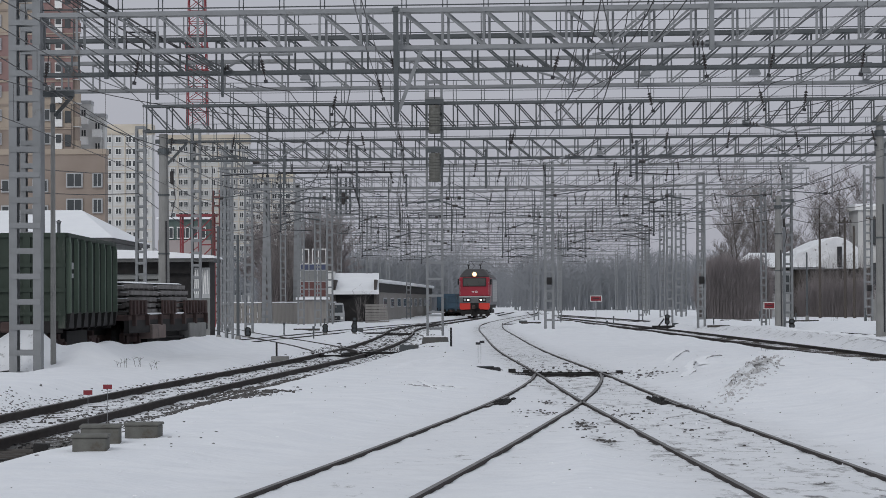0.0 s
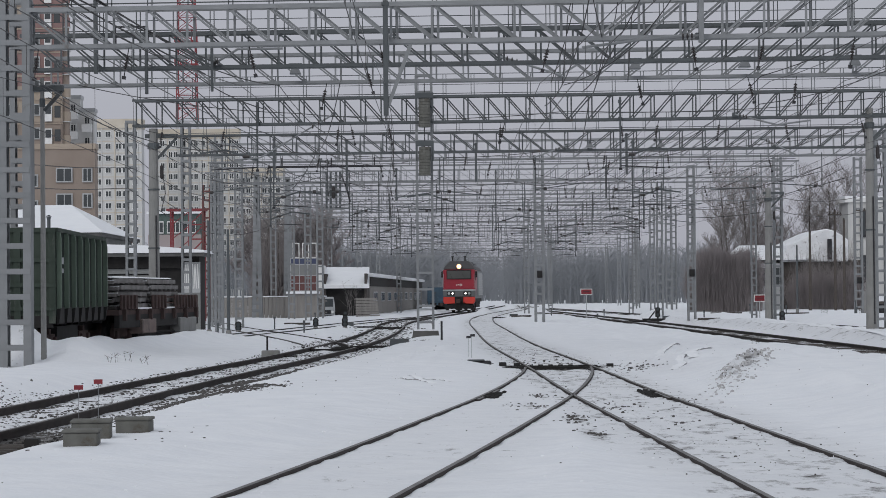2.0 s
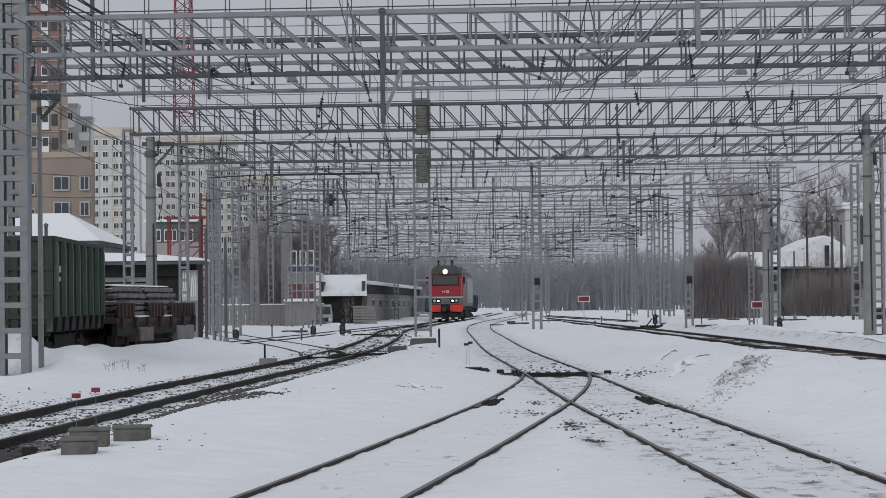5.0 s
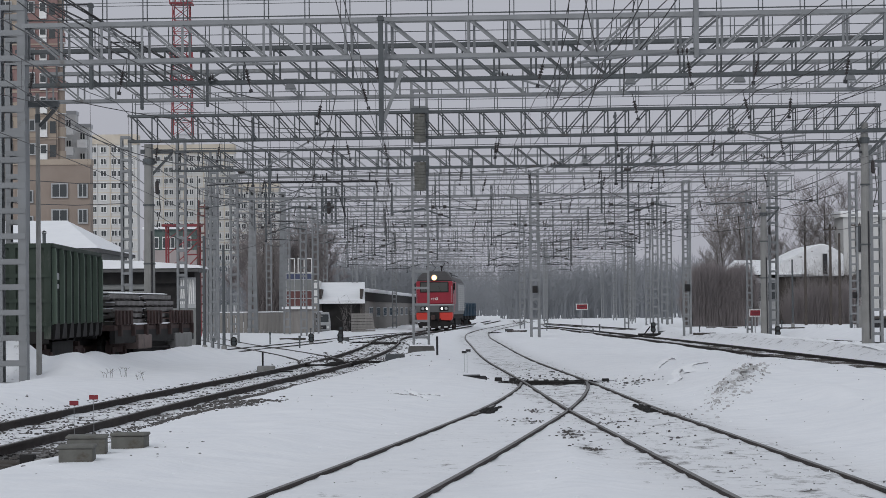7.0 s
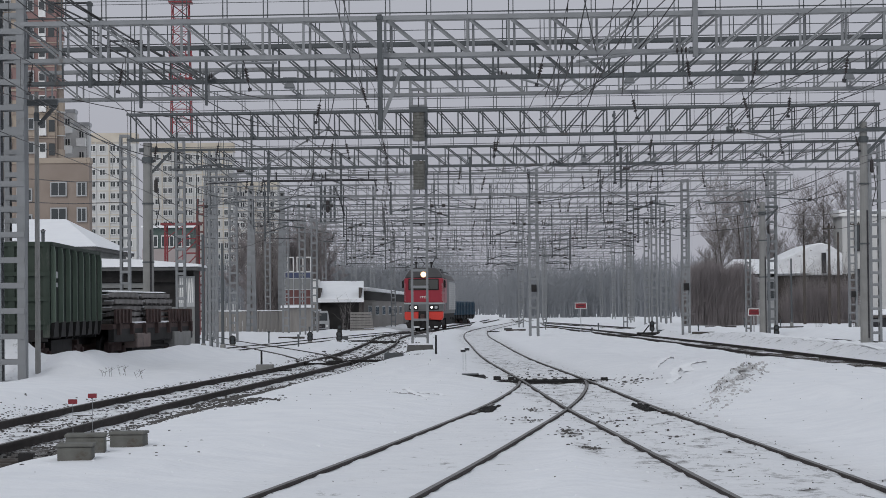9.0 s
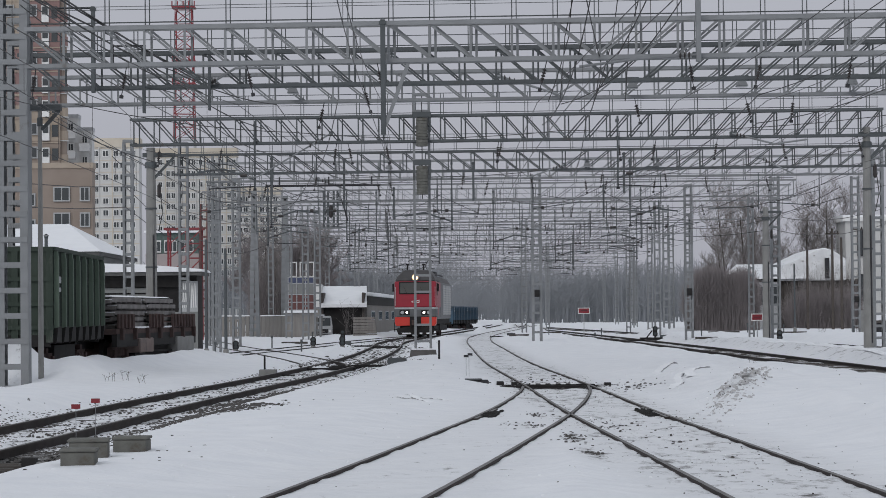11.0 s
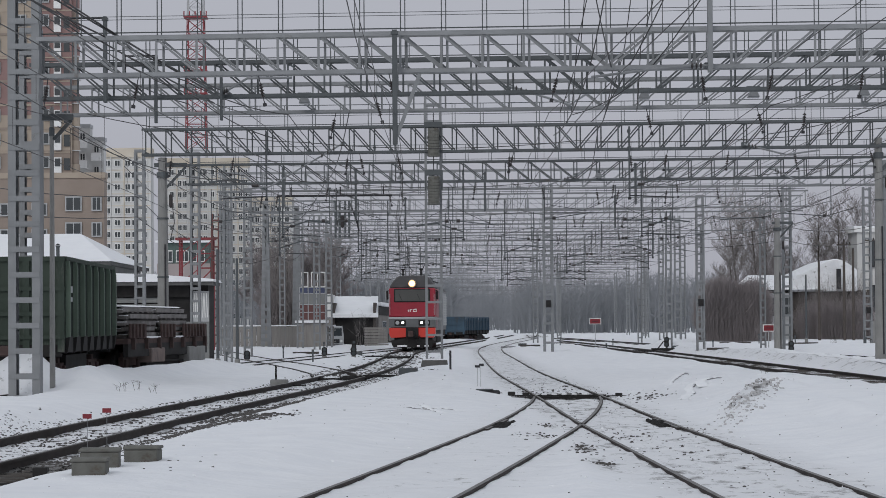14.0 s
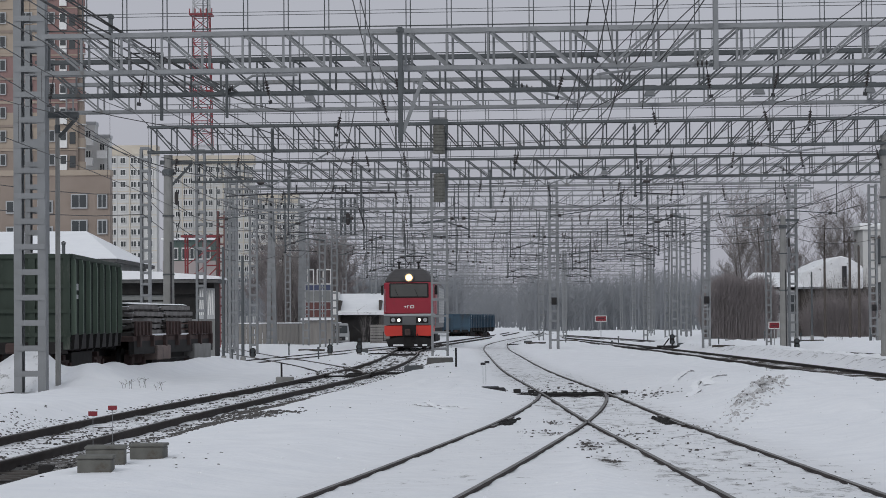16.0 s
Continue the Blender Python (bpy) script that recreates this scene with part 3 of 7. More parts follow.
def litter():
    """Ballast stones, ice lumps and clods lying on the bed: too many to count."""
    rs = random.Random(11)
    g, s = Geo(), Geo()

    def stone(geo, x, y, r, tall=1.0):
        z = gz(x, y)
        a = rs.uniform(0, 3.14)
        h = r * rs.uniform(0.2, 0.6) * tall
        i = len(geo.v)
        lobes = [rs.uniform(0.7, 1.25) for _ in range(6)]
        for rad, up in ((1.25, -0.02), (0.85, h * 0.7), (0.35, h)):
            for k in range(6):
                t = a + k * math.pi / 3
                q = r * rad * lobes[k]
                geo.v.append((x + math.cos(t) * q, y + math.sin(t) * q, z + up))
        for k in range(6):
            n = (k + 1) % 6
            geo.f += [(i + k, i + n, i + 6 + n, i + 6 + k), (i + 6 + k, i + 6 + n, i + 12 + n, i + 12 + k)]
        geo.f.append(tuple(i + 12 + k for k in range(6)))
    for _ in range(5600):
        y = 30 + 80 * rs.random() ** 1.7
        off = rs.choice((-1, 1)) * rs.uniform(0.9, 1.6) if rs.random() < 0.6 else rs.uniform(-0.65, 0.65)
        stone(g, float(T_LOCO(y)) + off, y, rs.uniform(0.012, 0.034))
    for _ in range(800):
        y = rs.gauss(57, 5)
        stone(g, float(T_LOCO(y)) + 1.25 + abs(rs.gauss(0, 0.25)), y, rs.uniform(0.02, 0.05))
    for _ in range(900):
        y = rs.uniform(90, 210)
        stone(g, float(T_LOCO(y)) + rs.gauss(0, 0.9), y, rs.uniform(0.03, 0.07))
    for _ in range(900):
        y = rs.uniform(26, 90)
        stone(g, float(T_MAIN(y)) + rs.uniform(-1.2, 1.3), y, rs.uniform(0.005, 0.014))
    for cx, cy, sx, sy, n in ((-5.3, 33, 1.0, 2.0, 260), (-6.9, 45, 0.35, 5, 200), (3.0, 65, 0.5, 1.2, 160), (-2.3, 90, 0.9, 6, 240)):
        for _ in range(n):
            stone(g, rs.gauss(cx, sx), rs.gauss(cy, sy), rs.uniform(0.010, 0.028))
    for cx, cy, sx, sy, n in ((1.97, 38.4, 0.10, 0.9, 60), (1.92, 33.9, 0.09, 0.5, 34), (1.79, 47.0, 0.14, 0.6, 30), (1.45, 42.7, 0.18, 0.5, 40), (2.84, 42.0, 0.13, 0.7, 40), (4.7, 63.0, 0.35, 1.6, 60), (2.7, 70, 0.5, 4, 50), (3.3, 37, 0.3, 4, 30), (-4.0, 57.5, 0.22, 3.5, 420), (-8.3, 41, 0.30, 3.0, 260), (-7.9, 46, 0.3, 3.0, 200), (-3.1, 92, 0.7, 5, 140), (-2.2, 100, 0.5, 8, 120), (-5.15, 34.0, 0.26, 1.7, 420), (-5.3, 36.5, 0.2, 2.0, 160)):
        for _ in range(n):
            yy = rs.gauss(cy, sy)
            xx = rs.gauss(cx, sx) + (0.055 * (yy - cy) if cx < 0 else 0)
            stone(g, xx, yy, rs.uniform(0.010, 0.028) * (1.5 if cy > 50 else 1.0), 1.4)
    for _ in range(620):
        yy = rs.gauss(45.8, 1.7)
        stone(g, rs.gauss(-3.5, 0.17) + 0.21 * (yy - 45.8), yy, rs.uniform(0.012, 0.034), 1.5)
    for _ in range(260):
        stone(g, rs.uniform(-6, 10), rs.uniform(24, 75), rs.uniform(0.006, 0.014))
    crust, clod_geo = Geo(), Geo()
    for _ in range(620):
        yy = rs.gauss(52.7, 3.2)
        stone(crust, rs.gauss(5.9, 0.19) + 0.17 * (yy - 52.7), yy, rs.uniform(0.010, 0.038), 1.5)
    for _ in range(200):
        yy = rs.gauss(52.4, 2.8)
        stone(g, rs.gauss(5.88, 0.17) + 0.17 * (yy - 52.7), yy, rs.uniform(0.006, 0.016), 1.6)
    # black clods deepen the painted shade of the guard-rail gaps
    for line, off in ((T_BRANCH, -0.585), (T_MAIN, 0.585)):
        for _ in range(150):
            yy = rs.triangular(45.6, 48.9, 47.2)
            stone(clod_geo, float(line(yy)) + off + rs.uniform(-0.09, 0.09), yy, rs.uniform(0.018, 0.045), 2.2)
    for _ in range(620):
        stone(clod_geo, rs.uniform(1.95, 3.8), rs.gauss(65.5, 1.0), rs.uniform(0.015, 0.04), 1.4)
    for _ in range(260):
        stone(clod_geo, rs.uniform(-5.9, -4.7), rs.uniform(31.5, 36), rs.uniform(0.015, 0.035), 1.4)
    whole("snow_crust", crust, M_CRUST, "broken crust on a ploughed snow heap, dirty and darkened for shade", "snow", kind="stuff")
    whole("dark_clods", clod_geo, M_BLACKCLOD, "black clods for the shaded gaps and bare spots at the switches", "dirt", kind="stuff")
    for _ in range(500):
        y = rs.uniform(24, 80)
        stone(s, rs.uniform(-6, 8), y, rs.uniform(0.008, 0.022))
    whole("ballast_litter", g, M_STONE, "scattered dark ballast stones and clods on snow", "gravel", kind="stuff")
    whole("snow_lumps", s, M_SNOW, "broken snow crust and small ice lumps", "snow", kind="stuff")


litter()


def drift_edge(a, b, h, seed):
    """A wind-cut lip of crusted snow along a line, uneven and broken."""
    rr = random.Random(seed)
    g = Geo()
    n = 46
    d = Vector((b[0] - a[0], b[1] - a[1]))
    nx, ny = d.y / d.length, -d.x / d.length
    rows = []
    for k in range(n + 1):
        u = k / n
        o = 0.10 * math.sin(u * 9 + seed) + rr.uniform(-0.03, 0.03)
        x, y = a[0] + d.x * u + nx * o, a[1] + d.y * u + ny * o
        hh = h * math.sin(math.pi * u) ** 0.5 * rr.uniform(0.25, 1.0)
        z = gz(x, y)
        rows.append(len(g.v))
        g.v += [(x + 0.02 * nx, y + 0.02 * ny, z - 0.02), (x + 0.05 * nx, y + 0.05 * ny, z + hh), (x - 0.02 * nx, y - 0.02 * ny, z + hh * 1.25), (x - 0.22 * nx, y - 0.22 * ny, z - 0.02)]
    for p, q in zip(rows[:-1], rows[1:]):
        for m in range(4):
            w = (m + 1) % 4
            g.f.append((p + m, q + m, q + w, p + w))
    lip = whole("drift_edge", g, M_SNOW, "wind-cut crusted edge of a snow drift", "snow", kind="stuff")
    # the steep face takes the dark crust colour as its painted shade
    lip.data.materials.append(M_CRUST)
    for f in lip.data.polygons:
        f.material_index = 1 if f.index % 4 == 0 else 0


for k, (a, b, h) in enumerate((((5.2, 60), (6.55, 69), 0.045), ((5.5, 69), (7.16, 80.6), 0.05), ((6.0, 64), (6.9, 69), 0.03), ((-0.9, 55.8), (-0.1, 52), 0.03), ((-0.6, 57), (0.3, 53.5), 0.03), ((8.2, 70), (9.4, 82), 0.03), ((15.2, 92), (15.6, 128), 0.05), ((16.2, 98), (16.4, 122), 0.06), ((17.2, 104), (16.9, 135), 0.06))):
    drift_edge(a, b, h, k)

# ---------------------------------------------------------------- overhead-line structures


SKEW = 0.085  # roughly square to the tracks, the angle fitted to the camera's view


def lattice_mast(x, y, h, w=0.66, d=0.42, leg=0.16, step=0.63, plate_h=0.11, material=None, label="grey battened steel mast on a concrete footing", foot=True, detailed=True, top=0.0):
    """Two channel legs joined by batten plates, front and back."""
    material = material or M_STEEL
    y -= SKEW * x
    z0 = gz(x, y) - 0.05
    m = thing("lattice_mast", label, "mast", pose(x, y, z0), group="overhead line masts")
    w2 = w * (1 - top)
    for s in (-1, 1):
        g = Geo()
        a, b = s * (w / 2 - leg / 2), s * (w2 / 2 - leg / 2)
        o, e, k = s * leg / 2, -s * leg / 2, 0.016
        sec = [(o, -d / 2), (e, -d / 2), (e, -d / 2 + k), (o - s * k, -d / 2 + k), (o - s * k, d / 2 - k), (e, d / 2 - k), (e, d / 2), (o, d / 2)]
        g.v += [(a + p, q, 0.0) for p, q in sec] + [(b + p, q, h) for p, q in sec]
        g.f += [tuple(range(8)), tuple(reversed(range(8, 16)))] + [(j, j + 8, (j + 1) % 8 + 8, (j + 1) % 8) for j in range(8)]
        part("leg", g, material, m)
    n = int((h - 0.5) / step)
    if detailed:
        plate = Geo().box(-(w / 2 - 0.02), w / 2 - 0.02, -0.008, 0.008, -step * plate_h, step * plate_h).mesh("batten", material)
        for k in range(n + 1):
            for s in (-1, 1):
                kk = 1 - top * (k * step) / h
                b = part("batten", plate, None, m, at=pose(0, s * (d / 2 + 0.012), 0.55 + k * step))
                b.scale = (kk, 1, 1)
    else:
        g = Geo()
        for k in range(n + 1):
            for s in (-1, 1):
                zz = 0.55 + k * step
                ww = w / 2 - 0.02
                g.box(-ww, ww, s * (d / 2 + 0.012) - 0.008, s * (d / 2 + 0.012) + 0.008, zz - 0.055, zz + 0.055)
        tagged(part("lacing", g, material, m), kind="stuff")
    if foot:
        f = Geo().prism([(-w * 0.85, -0.3), (w * 0.85, -0.3), (w * 0.72, 0.24), (-w * 0.72, 0.24)], -0.45, 0.45)
        part("footing", f, M_FOOT, m, "stained concrete footing", 0.02)
        c = Geo().prism([(-w * 0.70, 0.242), (w * 0.70, 0.242), (w * 0.55, 0.285), (-w * 0.5, 0.29)], -0.43, 0.43)
        part("snow_cap", c, M_SNOW, m, "snow lying on the footing")
    return m


def concrete_column(x, y, h, r=0.17):
    y -= SKEW * x
    z0 = gz(x, y) - 0.05
    m = thing("concrete_column", "tapered round concrete mast with steel collar", "mast", pose(x, y, z0), group="overhead line masts")
    part("shaft", Geo().lathe((0, 0, 0), [(r * 1.2, 0), (r, h * 0.6), (r * 0.85, h)], 14), M_CONC, m)
    part("collar", Geo().lathe((0, 0, 0), [(r * 1.18, h - 0.75), (r * 1.18, h - 0.55), (r * 1.0, h - 0.53)], 14), M_STEEL2, m)
    e = 0.9 if r > 0.1 else 0.55
    g = Geo().box(-0.3, e, -0.10, 0.10, h - 0.35, h - 0.2).beam((0.05, 0, h - 0.3 - e), (e - 0.05, 0, h - 0.35), 0.09)
    part("bracket", g, M_STEEL2, m)
    if r > 0.1:
        for u in (0.45, 0.72):
            part("band", Geo().lathe((0, 0, h * u), [(r * 1.16, -0.03), (r * 1.16, 0.03)], 14), M_STEEL2, m)
        part("insulator", Geo().lathe((r + 0.12, -0.1, h * 0.80), [(0.03, -0.25), (0.07, -0.2), (0.07, 0.2), (0.03, 0.25)], 8), M_INSUL, m)
        part("jumper", Geo().tube([(r + 0.12, -0.1, h * 0.84), (r + 0.25, -0.15, h * 0.7), (r + 0.1, -0.2, h * 0.62)], 0.018, 5), M_WIRE, m)
        part("conduit", Geo().tube([(r * 0.6, -r, 0.2), (r * 0.55, -r * 0.95, h * 0.6)], 0.03, 6), M_DARK, m)
    return m


def gantry(y, x0, x1, zb, depth, panel, flip, material=None, rail_h=0.0, chord=0.13, web=0.085, detailed=True, gap=0.7, tilt=0.0, label="grey steel lattice gantry beam spanning the tracks"):
    """A box truss across the tracks: chords, uprights and diagonals on two faces, a handrail on top."""
    material = material or M_STEEL
    n = int(round((x1 - x0) / panel))
    panel = (x1 - x0) / n
    g = thing("gantry_beam", label, "gantry", pose(x0, y - SKEW * x0, zb, 0, tilt, -math.degrees(math.atan(SKEW))), group="overhead line gantries")
    L = x1 - x0
    for yy in (-gap / 2, gap / 2):
        for zz in (0.0, depth):
            c = Geo().box(-0.15, L + 0.15, yy - 0.012, yy + 0.012, zz - chord / 2, zz + chord / 2)
            s = 1 if yy < 0 else -1
            z1 = zz + (chord / 2 if zz > 0 else -chord / 2)
            c.box(-0.15, L + 0.15, min(yy, yy + s * 0.10), max(yy, yy + s * 0.10), z1 - 0.008, z1 + 0.008)
            part("chord", c, material, g)
    up = Geo().box(-web / 2, web / 2, -0.01, 0.01, 0, depth)
    dg = Geo().beam((0, 0, depth - 0.03), (panel, 0, 0.03), web * 0.9, 0.02)
    dg2 = Geo().beam((0, 0, 0.03), (panel, 0, depth - 0.03), web * 0.9, 0.02)
    cr = Geo().box(-0.03, 0.03, -gap / 2, gap / 2, -0.03, 0.03)
    if detailed:
        m_up, m_d, m_d2, m_cr = up.mesh("upright", material), dg.mesh("diagonal", material), dg2.mesh("diagonal", material), cr.mesh("cross_tie", material)
        for k in range(n + 1):
            for yy in (-gap / 2, gap / 2):
                part("upright", m_up, None, g, at=pose(k * panel + (0.12 if yy > 0 else 0), yy + 0.025 * (1 if yy < 0 else -1), 0))
                if k < n:
                    right = x0 + (k + 0.5) * panel > flip
                    part("diagonal", m_d2 if right else m_d, None, g, at=pose(k * panel + (0.09 if yy > 0 else 0), yy + 0.05 * (1 if yy < 0 else -1), 0))
            part("cross_tie", m_cr, None, g, at=pose(k * panel, 0, depth - 0.06 if k % 2 else 0.06))
    else:
        w = Geo()
        for k in range(n + 1):
            for yy in (-gap / 2, gap / 2):
                X = k * panel
                w.box(X - web / 2, X + web / 2, yy - 0.01, yy + 0.01, 0, depth)
                if k < n:
                    if x0 + (k + 0.5) * panel > flip:
                        w.beam((X, yy, 0.03), (X + panel, yy, depth - 0.03), web * 0.8, 0.02)
                    else:
                        w.beam((X, yy, depth - 0.03), (X + panel, yy, 0.03), web * 0.8, 0.02)
        tagged(part("lacing", w, material, g), kind="stuff")
    if rail_h:
        r = Geo()
        for zz, q in (((0.17, 0.015), (0.50, 0.007), (0.58, 0.007), (rail_h + 0.4, 0.015)) if rail_h > 1 else ((rail_h, 0.013), (rail_h * 0.55, 0.010), (0.14, 0.013))):
            r.box(0, L, gap / 2 - q, gap / 2 + q, depth + zz - q, depth + zz + q)
        top = rail_h + 0.4 if rail_h > 1 else rail_h
        for k in range(int(L / 1.03) + 1):
            for d in (-0.055, 0.055):
                r.box(k * 1.03 + d - 0.012, k * 1.03 + d + 0.012, gap / 2 - 0.015, gap / 2 + 0.015, depth, depth + top)
        part("handrail", r, M_STEEL2, g)
    return g


gantry(69.0, -10.2, 16.5, 8.02, 0.93, 1.03, 4.4, chord=0.105, web=0.062, gap=0.42, rail_h=1.05)
gantry(75.6, -11.2, 17.0, 8.00, 0.93, 1.00, 4.6, M_STEEL2, rail_h=0.75, chord=0.095, web=0.052, gap=0.42)
gantry(81.5, -11.3, 18.0, 8.00, 0.82, 0.95, 4.8, rail_h=0.0, chord=0.085, web=0.05, gap=0.42)
gantry(101.0, -10.85, 16.3, 8.00, 0.92, 0.76, 5.3, M_STEEL2, rail_h=0.85, chord=0.085, web=0.05, gap=0.5)
gantry(122.5, -11.2, 20.0, 8.00, 0.86, 1.0, 5.5, M_STEEL2, rail_h=0.8, chord=0.08, web=0.05, gap=0.5)
gantry(128.5, -10.3, 20.5, 7.95, 0.85, 1.0, 6.0, rail_h=0.0, chord=0.08, web=0.05, gap=0.5, detailed=False)
FAR = [(153, -11.5, 20, 8.0), (159, -13.0, 20.5, 8.0), (176, -12, 15, 8.0), (192, -13.5, 22, 8.0), (210, -10, 16, 8.0), (224, -14, 21, 8.0), (240, -9, 17, 8.0), (255, -14, 22, 8.0), (277, -12, 20, 8.0), (300, -14, 22, 8.0), (330, -11, 24, 8.0), (360, -15, 24, 8.0), (395, -12, 26, 8.0), (434, -14, 27, 8.0), (480, -12, 28, 8.0), (533, -14, 30, 8.0), (600, -14, 32, 8.0)]
# far beams take the paler steel, so its tone stands in for haze
for k, (y, a, b, z) in enumerate(FAR):
    gantry(y, a, b, z, 0.85, 1.1, 5.5 + k * 0.3, M_STEEL, rail_h=0.8 if k % 2 == 0 else 0, chord=0.055, web=0.026, gap=0.5, detailed=False)

lattice_mast(-10.52, 69.0, 11.0, w=0.80, d=0.5, leg=0.20, step=0.64, label="stout grey battened mast, snow round its base", foot=False)
lattice_mast(-11.35, 75.6, 10.0, w=0.62, leg=0.15, foot=False)
concrete_column(-10.0, 70.15, 7.3, 0.062)
concrete_column(-10.27, 101.0, 8.0, 0.19)
concrete_column(15.75, 101.0, 8.0, 0.16)
mid_mast = lattice_mast(-0.3, 101.0, 10.0, w=0.64, d=0.32, leg=0.09, step=0.60, plate_h=0.07, label="grey battened mast with tension weights on a concrete block")
lattice_mast(-12.0, 109.0, 8.6, w=0.42, leg=0.10, step=0.45, foot=False)
lattice_mast(6.06, 159, 9.6, w=0.60, leg=0.15, step=0.55, label="grey battened mast with a dark relay box", foot=False)
for x, y, h, w in ((-11.0, 122.5, 9.3, 0.5), (-10.0, 128.5, 9.2, 0.45), (-10.8, 153, 9.4, 0.55), (-12.6, 159, 9.3, 0.6), (-9.9, 192, 9.4, 0.55), (-8.0, 176, 8.6, 0.5), (14.7, 159, 8.8, 0.55), (19.6, 159, 9.6, 0.6), (16.2, 192, 9.2, 0.5), (28.5, 188, 10.6, 0.65), (20.5, 128.5, 9.2, 0.6), (-13.0, 224, 9.3, 0.55), (-6.0, 224, 8.6, 0.5), (7.5, 224, 9.2, 0.5), (20.6, 224, 9.4, 0.55), (-13.0, 255, 9.4, 0.5), (-3.2, 255, 9.0, 0.5), (22, 255, 9.4, 0.55), (-13, 300, 9.3, 0.5), (-6, 300, 9.3, 0.5), (12.6, 300, 9.3, 0.5), (22, 300, 9.3, 0.5), (-11, 360, 9.3, 0.5), (15, 360, 9.3, 0.5), (24, 360, 9.3, 0.5), (-10, 434, 9.3, 0.5), (18, 434, 9.3, 0.5), (27, 434, 9.3, 0.5), (30, 533, 9.3, 0.5), (-8, 533, 9.3, 0.5), (14.3, 176, 8.6, 0.45), (16.5, 210, 8.6, 0.45), (17, 240, 9, 0.45), (20, 277, 9, 0.45), (24, 330, 9.3, 0.5), (-9, 240, 9.1, 0.45), (-12, 277, 9.1, 0.45), (-11, 330, 9.1, 0.45)):
    lattice_mast(x, y, h, w=w * 0.9, leg=w * 0.20, step=0.55, foot=False, detailed=y < 165)
concrete_column(18.95, 158.0, 7.7, 0.20)
lattice_mast(18.45, 161, 8.4, w=0.34, d=0.3, leg=0.08, step=0.42, foot=False)
for x, y in ((-13.1, 167), (-7.6, 185)):
    lattice_mast(x, y, 8.8, w=0.46, leg=0.11, step=0.5, foot=False)
for x, y in ((-12.8, 200), (-10.8, 205)):
    lattice_mast(x, y, 10.4, w=0.78, d=0.5, leg=0.28, step=0.55, plate_h=0.22, top=0.5, foot=False, label="stout tapered pale steel mast with close batten plates")

# stacks of tension weights on the middle mast
for z0, n in ((8.70, 9), (6.95, 9)):
    t = thing("tension_weight", "stack of round concrete tension weights on a rod", "weight", pose(-0.28, 100.46, z0), group="tension weights")
    for k in range(n):
        part("disc", Geo().lathe((0, 0, -k * 0.115), [(0.20, 0), (0.215, 0.012), (0.215, 0.10), (0.20, 0.112)], 14), M_BOX, t)
    part("rod", Geo().tube([(0, 0, -n * 0.12), (0, 0, 0.9)], 0.02), M_DARK, t)
    part("guide_frame", Geo().box(-0.33, 0.33, -0.05, 0.05, 0.14, 0.34).box(-0.33, -0.27, -0.05, 0.05, -0.4, 0.14).box(0.27, 0.33, -0.05, 0.05, -0.4, 0.14), M_STEEL2, t, bevel=0.01)


def drop_post(x, y, z0, z1, w, brace=0.0, material=None):
    """A post hung from a gantry to carry the registration arms."""
    p = thing("drop_post", "dark steel drop post hung from the gantry", "post", pose(x, y - SKEW * x, z1), group="drop posts")
    part("post", Geo().box(-w / 2, w / 2, -0.09, 0.09, z0 - z1, 0), material or M_STEEL2, p, bevel=0.01)
    part("plate", Geo().box(-w * 0.75, w * 0.75, -0.11, 0.11, -0.12, -0.04), M_STEEL2, p)
    if brace:
        part("brace", Geo().beam((brace, 0, z0 - z1 + 1.75), (0.05, 0, z0 - z1 + 0.22), 0.09), M_STEEL, p)
    return p


drop_post(-1.14, 68.4, 6.15, 9.0, 0.125, 0.62)
drop_post(6.62, 68.4, 7.83, 10.2, 0.125, 0, M_STEEL)
drop_post(-9.2, 75.0, 7.83, 10.2, 0.105)
bf = thing("bracket_frame", "thin dark bent bar fixed to the gantry posts", "bracket", pose(0, 75.6, 0))
part("bar", Geo().tube([(-8.63, 0, 8.55), (-8.63, 0, 9.09), (-7.75, 0, 9.09), (-7.75, 0, 8.6)], 0.028, 6), M_DARK, bf)
part("bar", Geo().tube([(-10.2, 0.1, 10.15), (-9.2, 0.1, 10.15)], 0.028, 6), M_DARK, bf)
drop_post(-7.8, 75.0, 7.25, 9.05, 0.08)
drop_post(-3.98, 127.9, 6.6, 8.95, 0.10)
drop_post(-6.0, 75.0, 7.3, 8.95, 0.07)


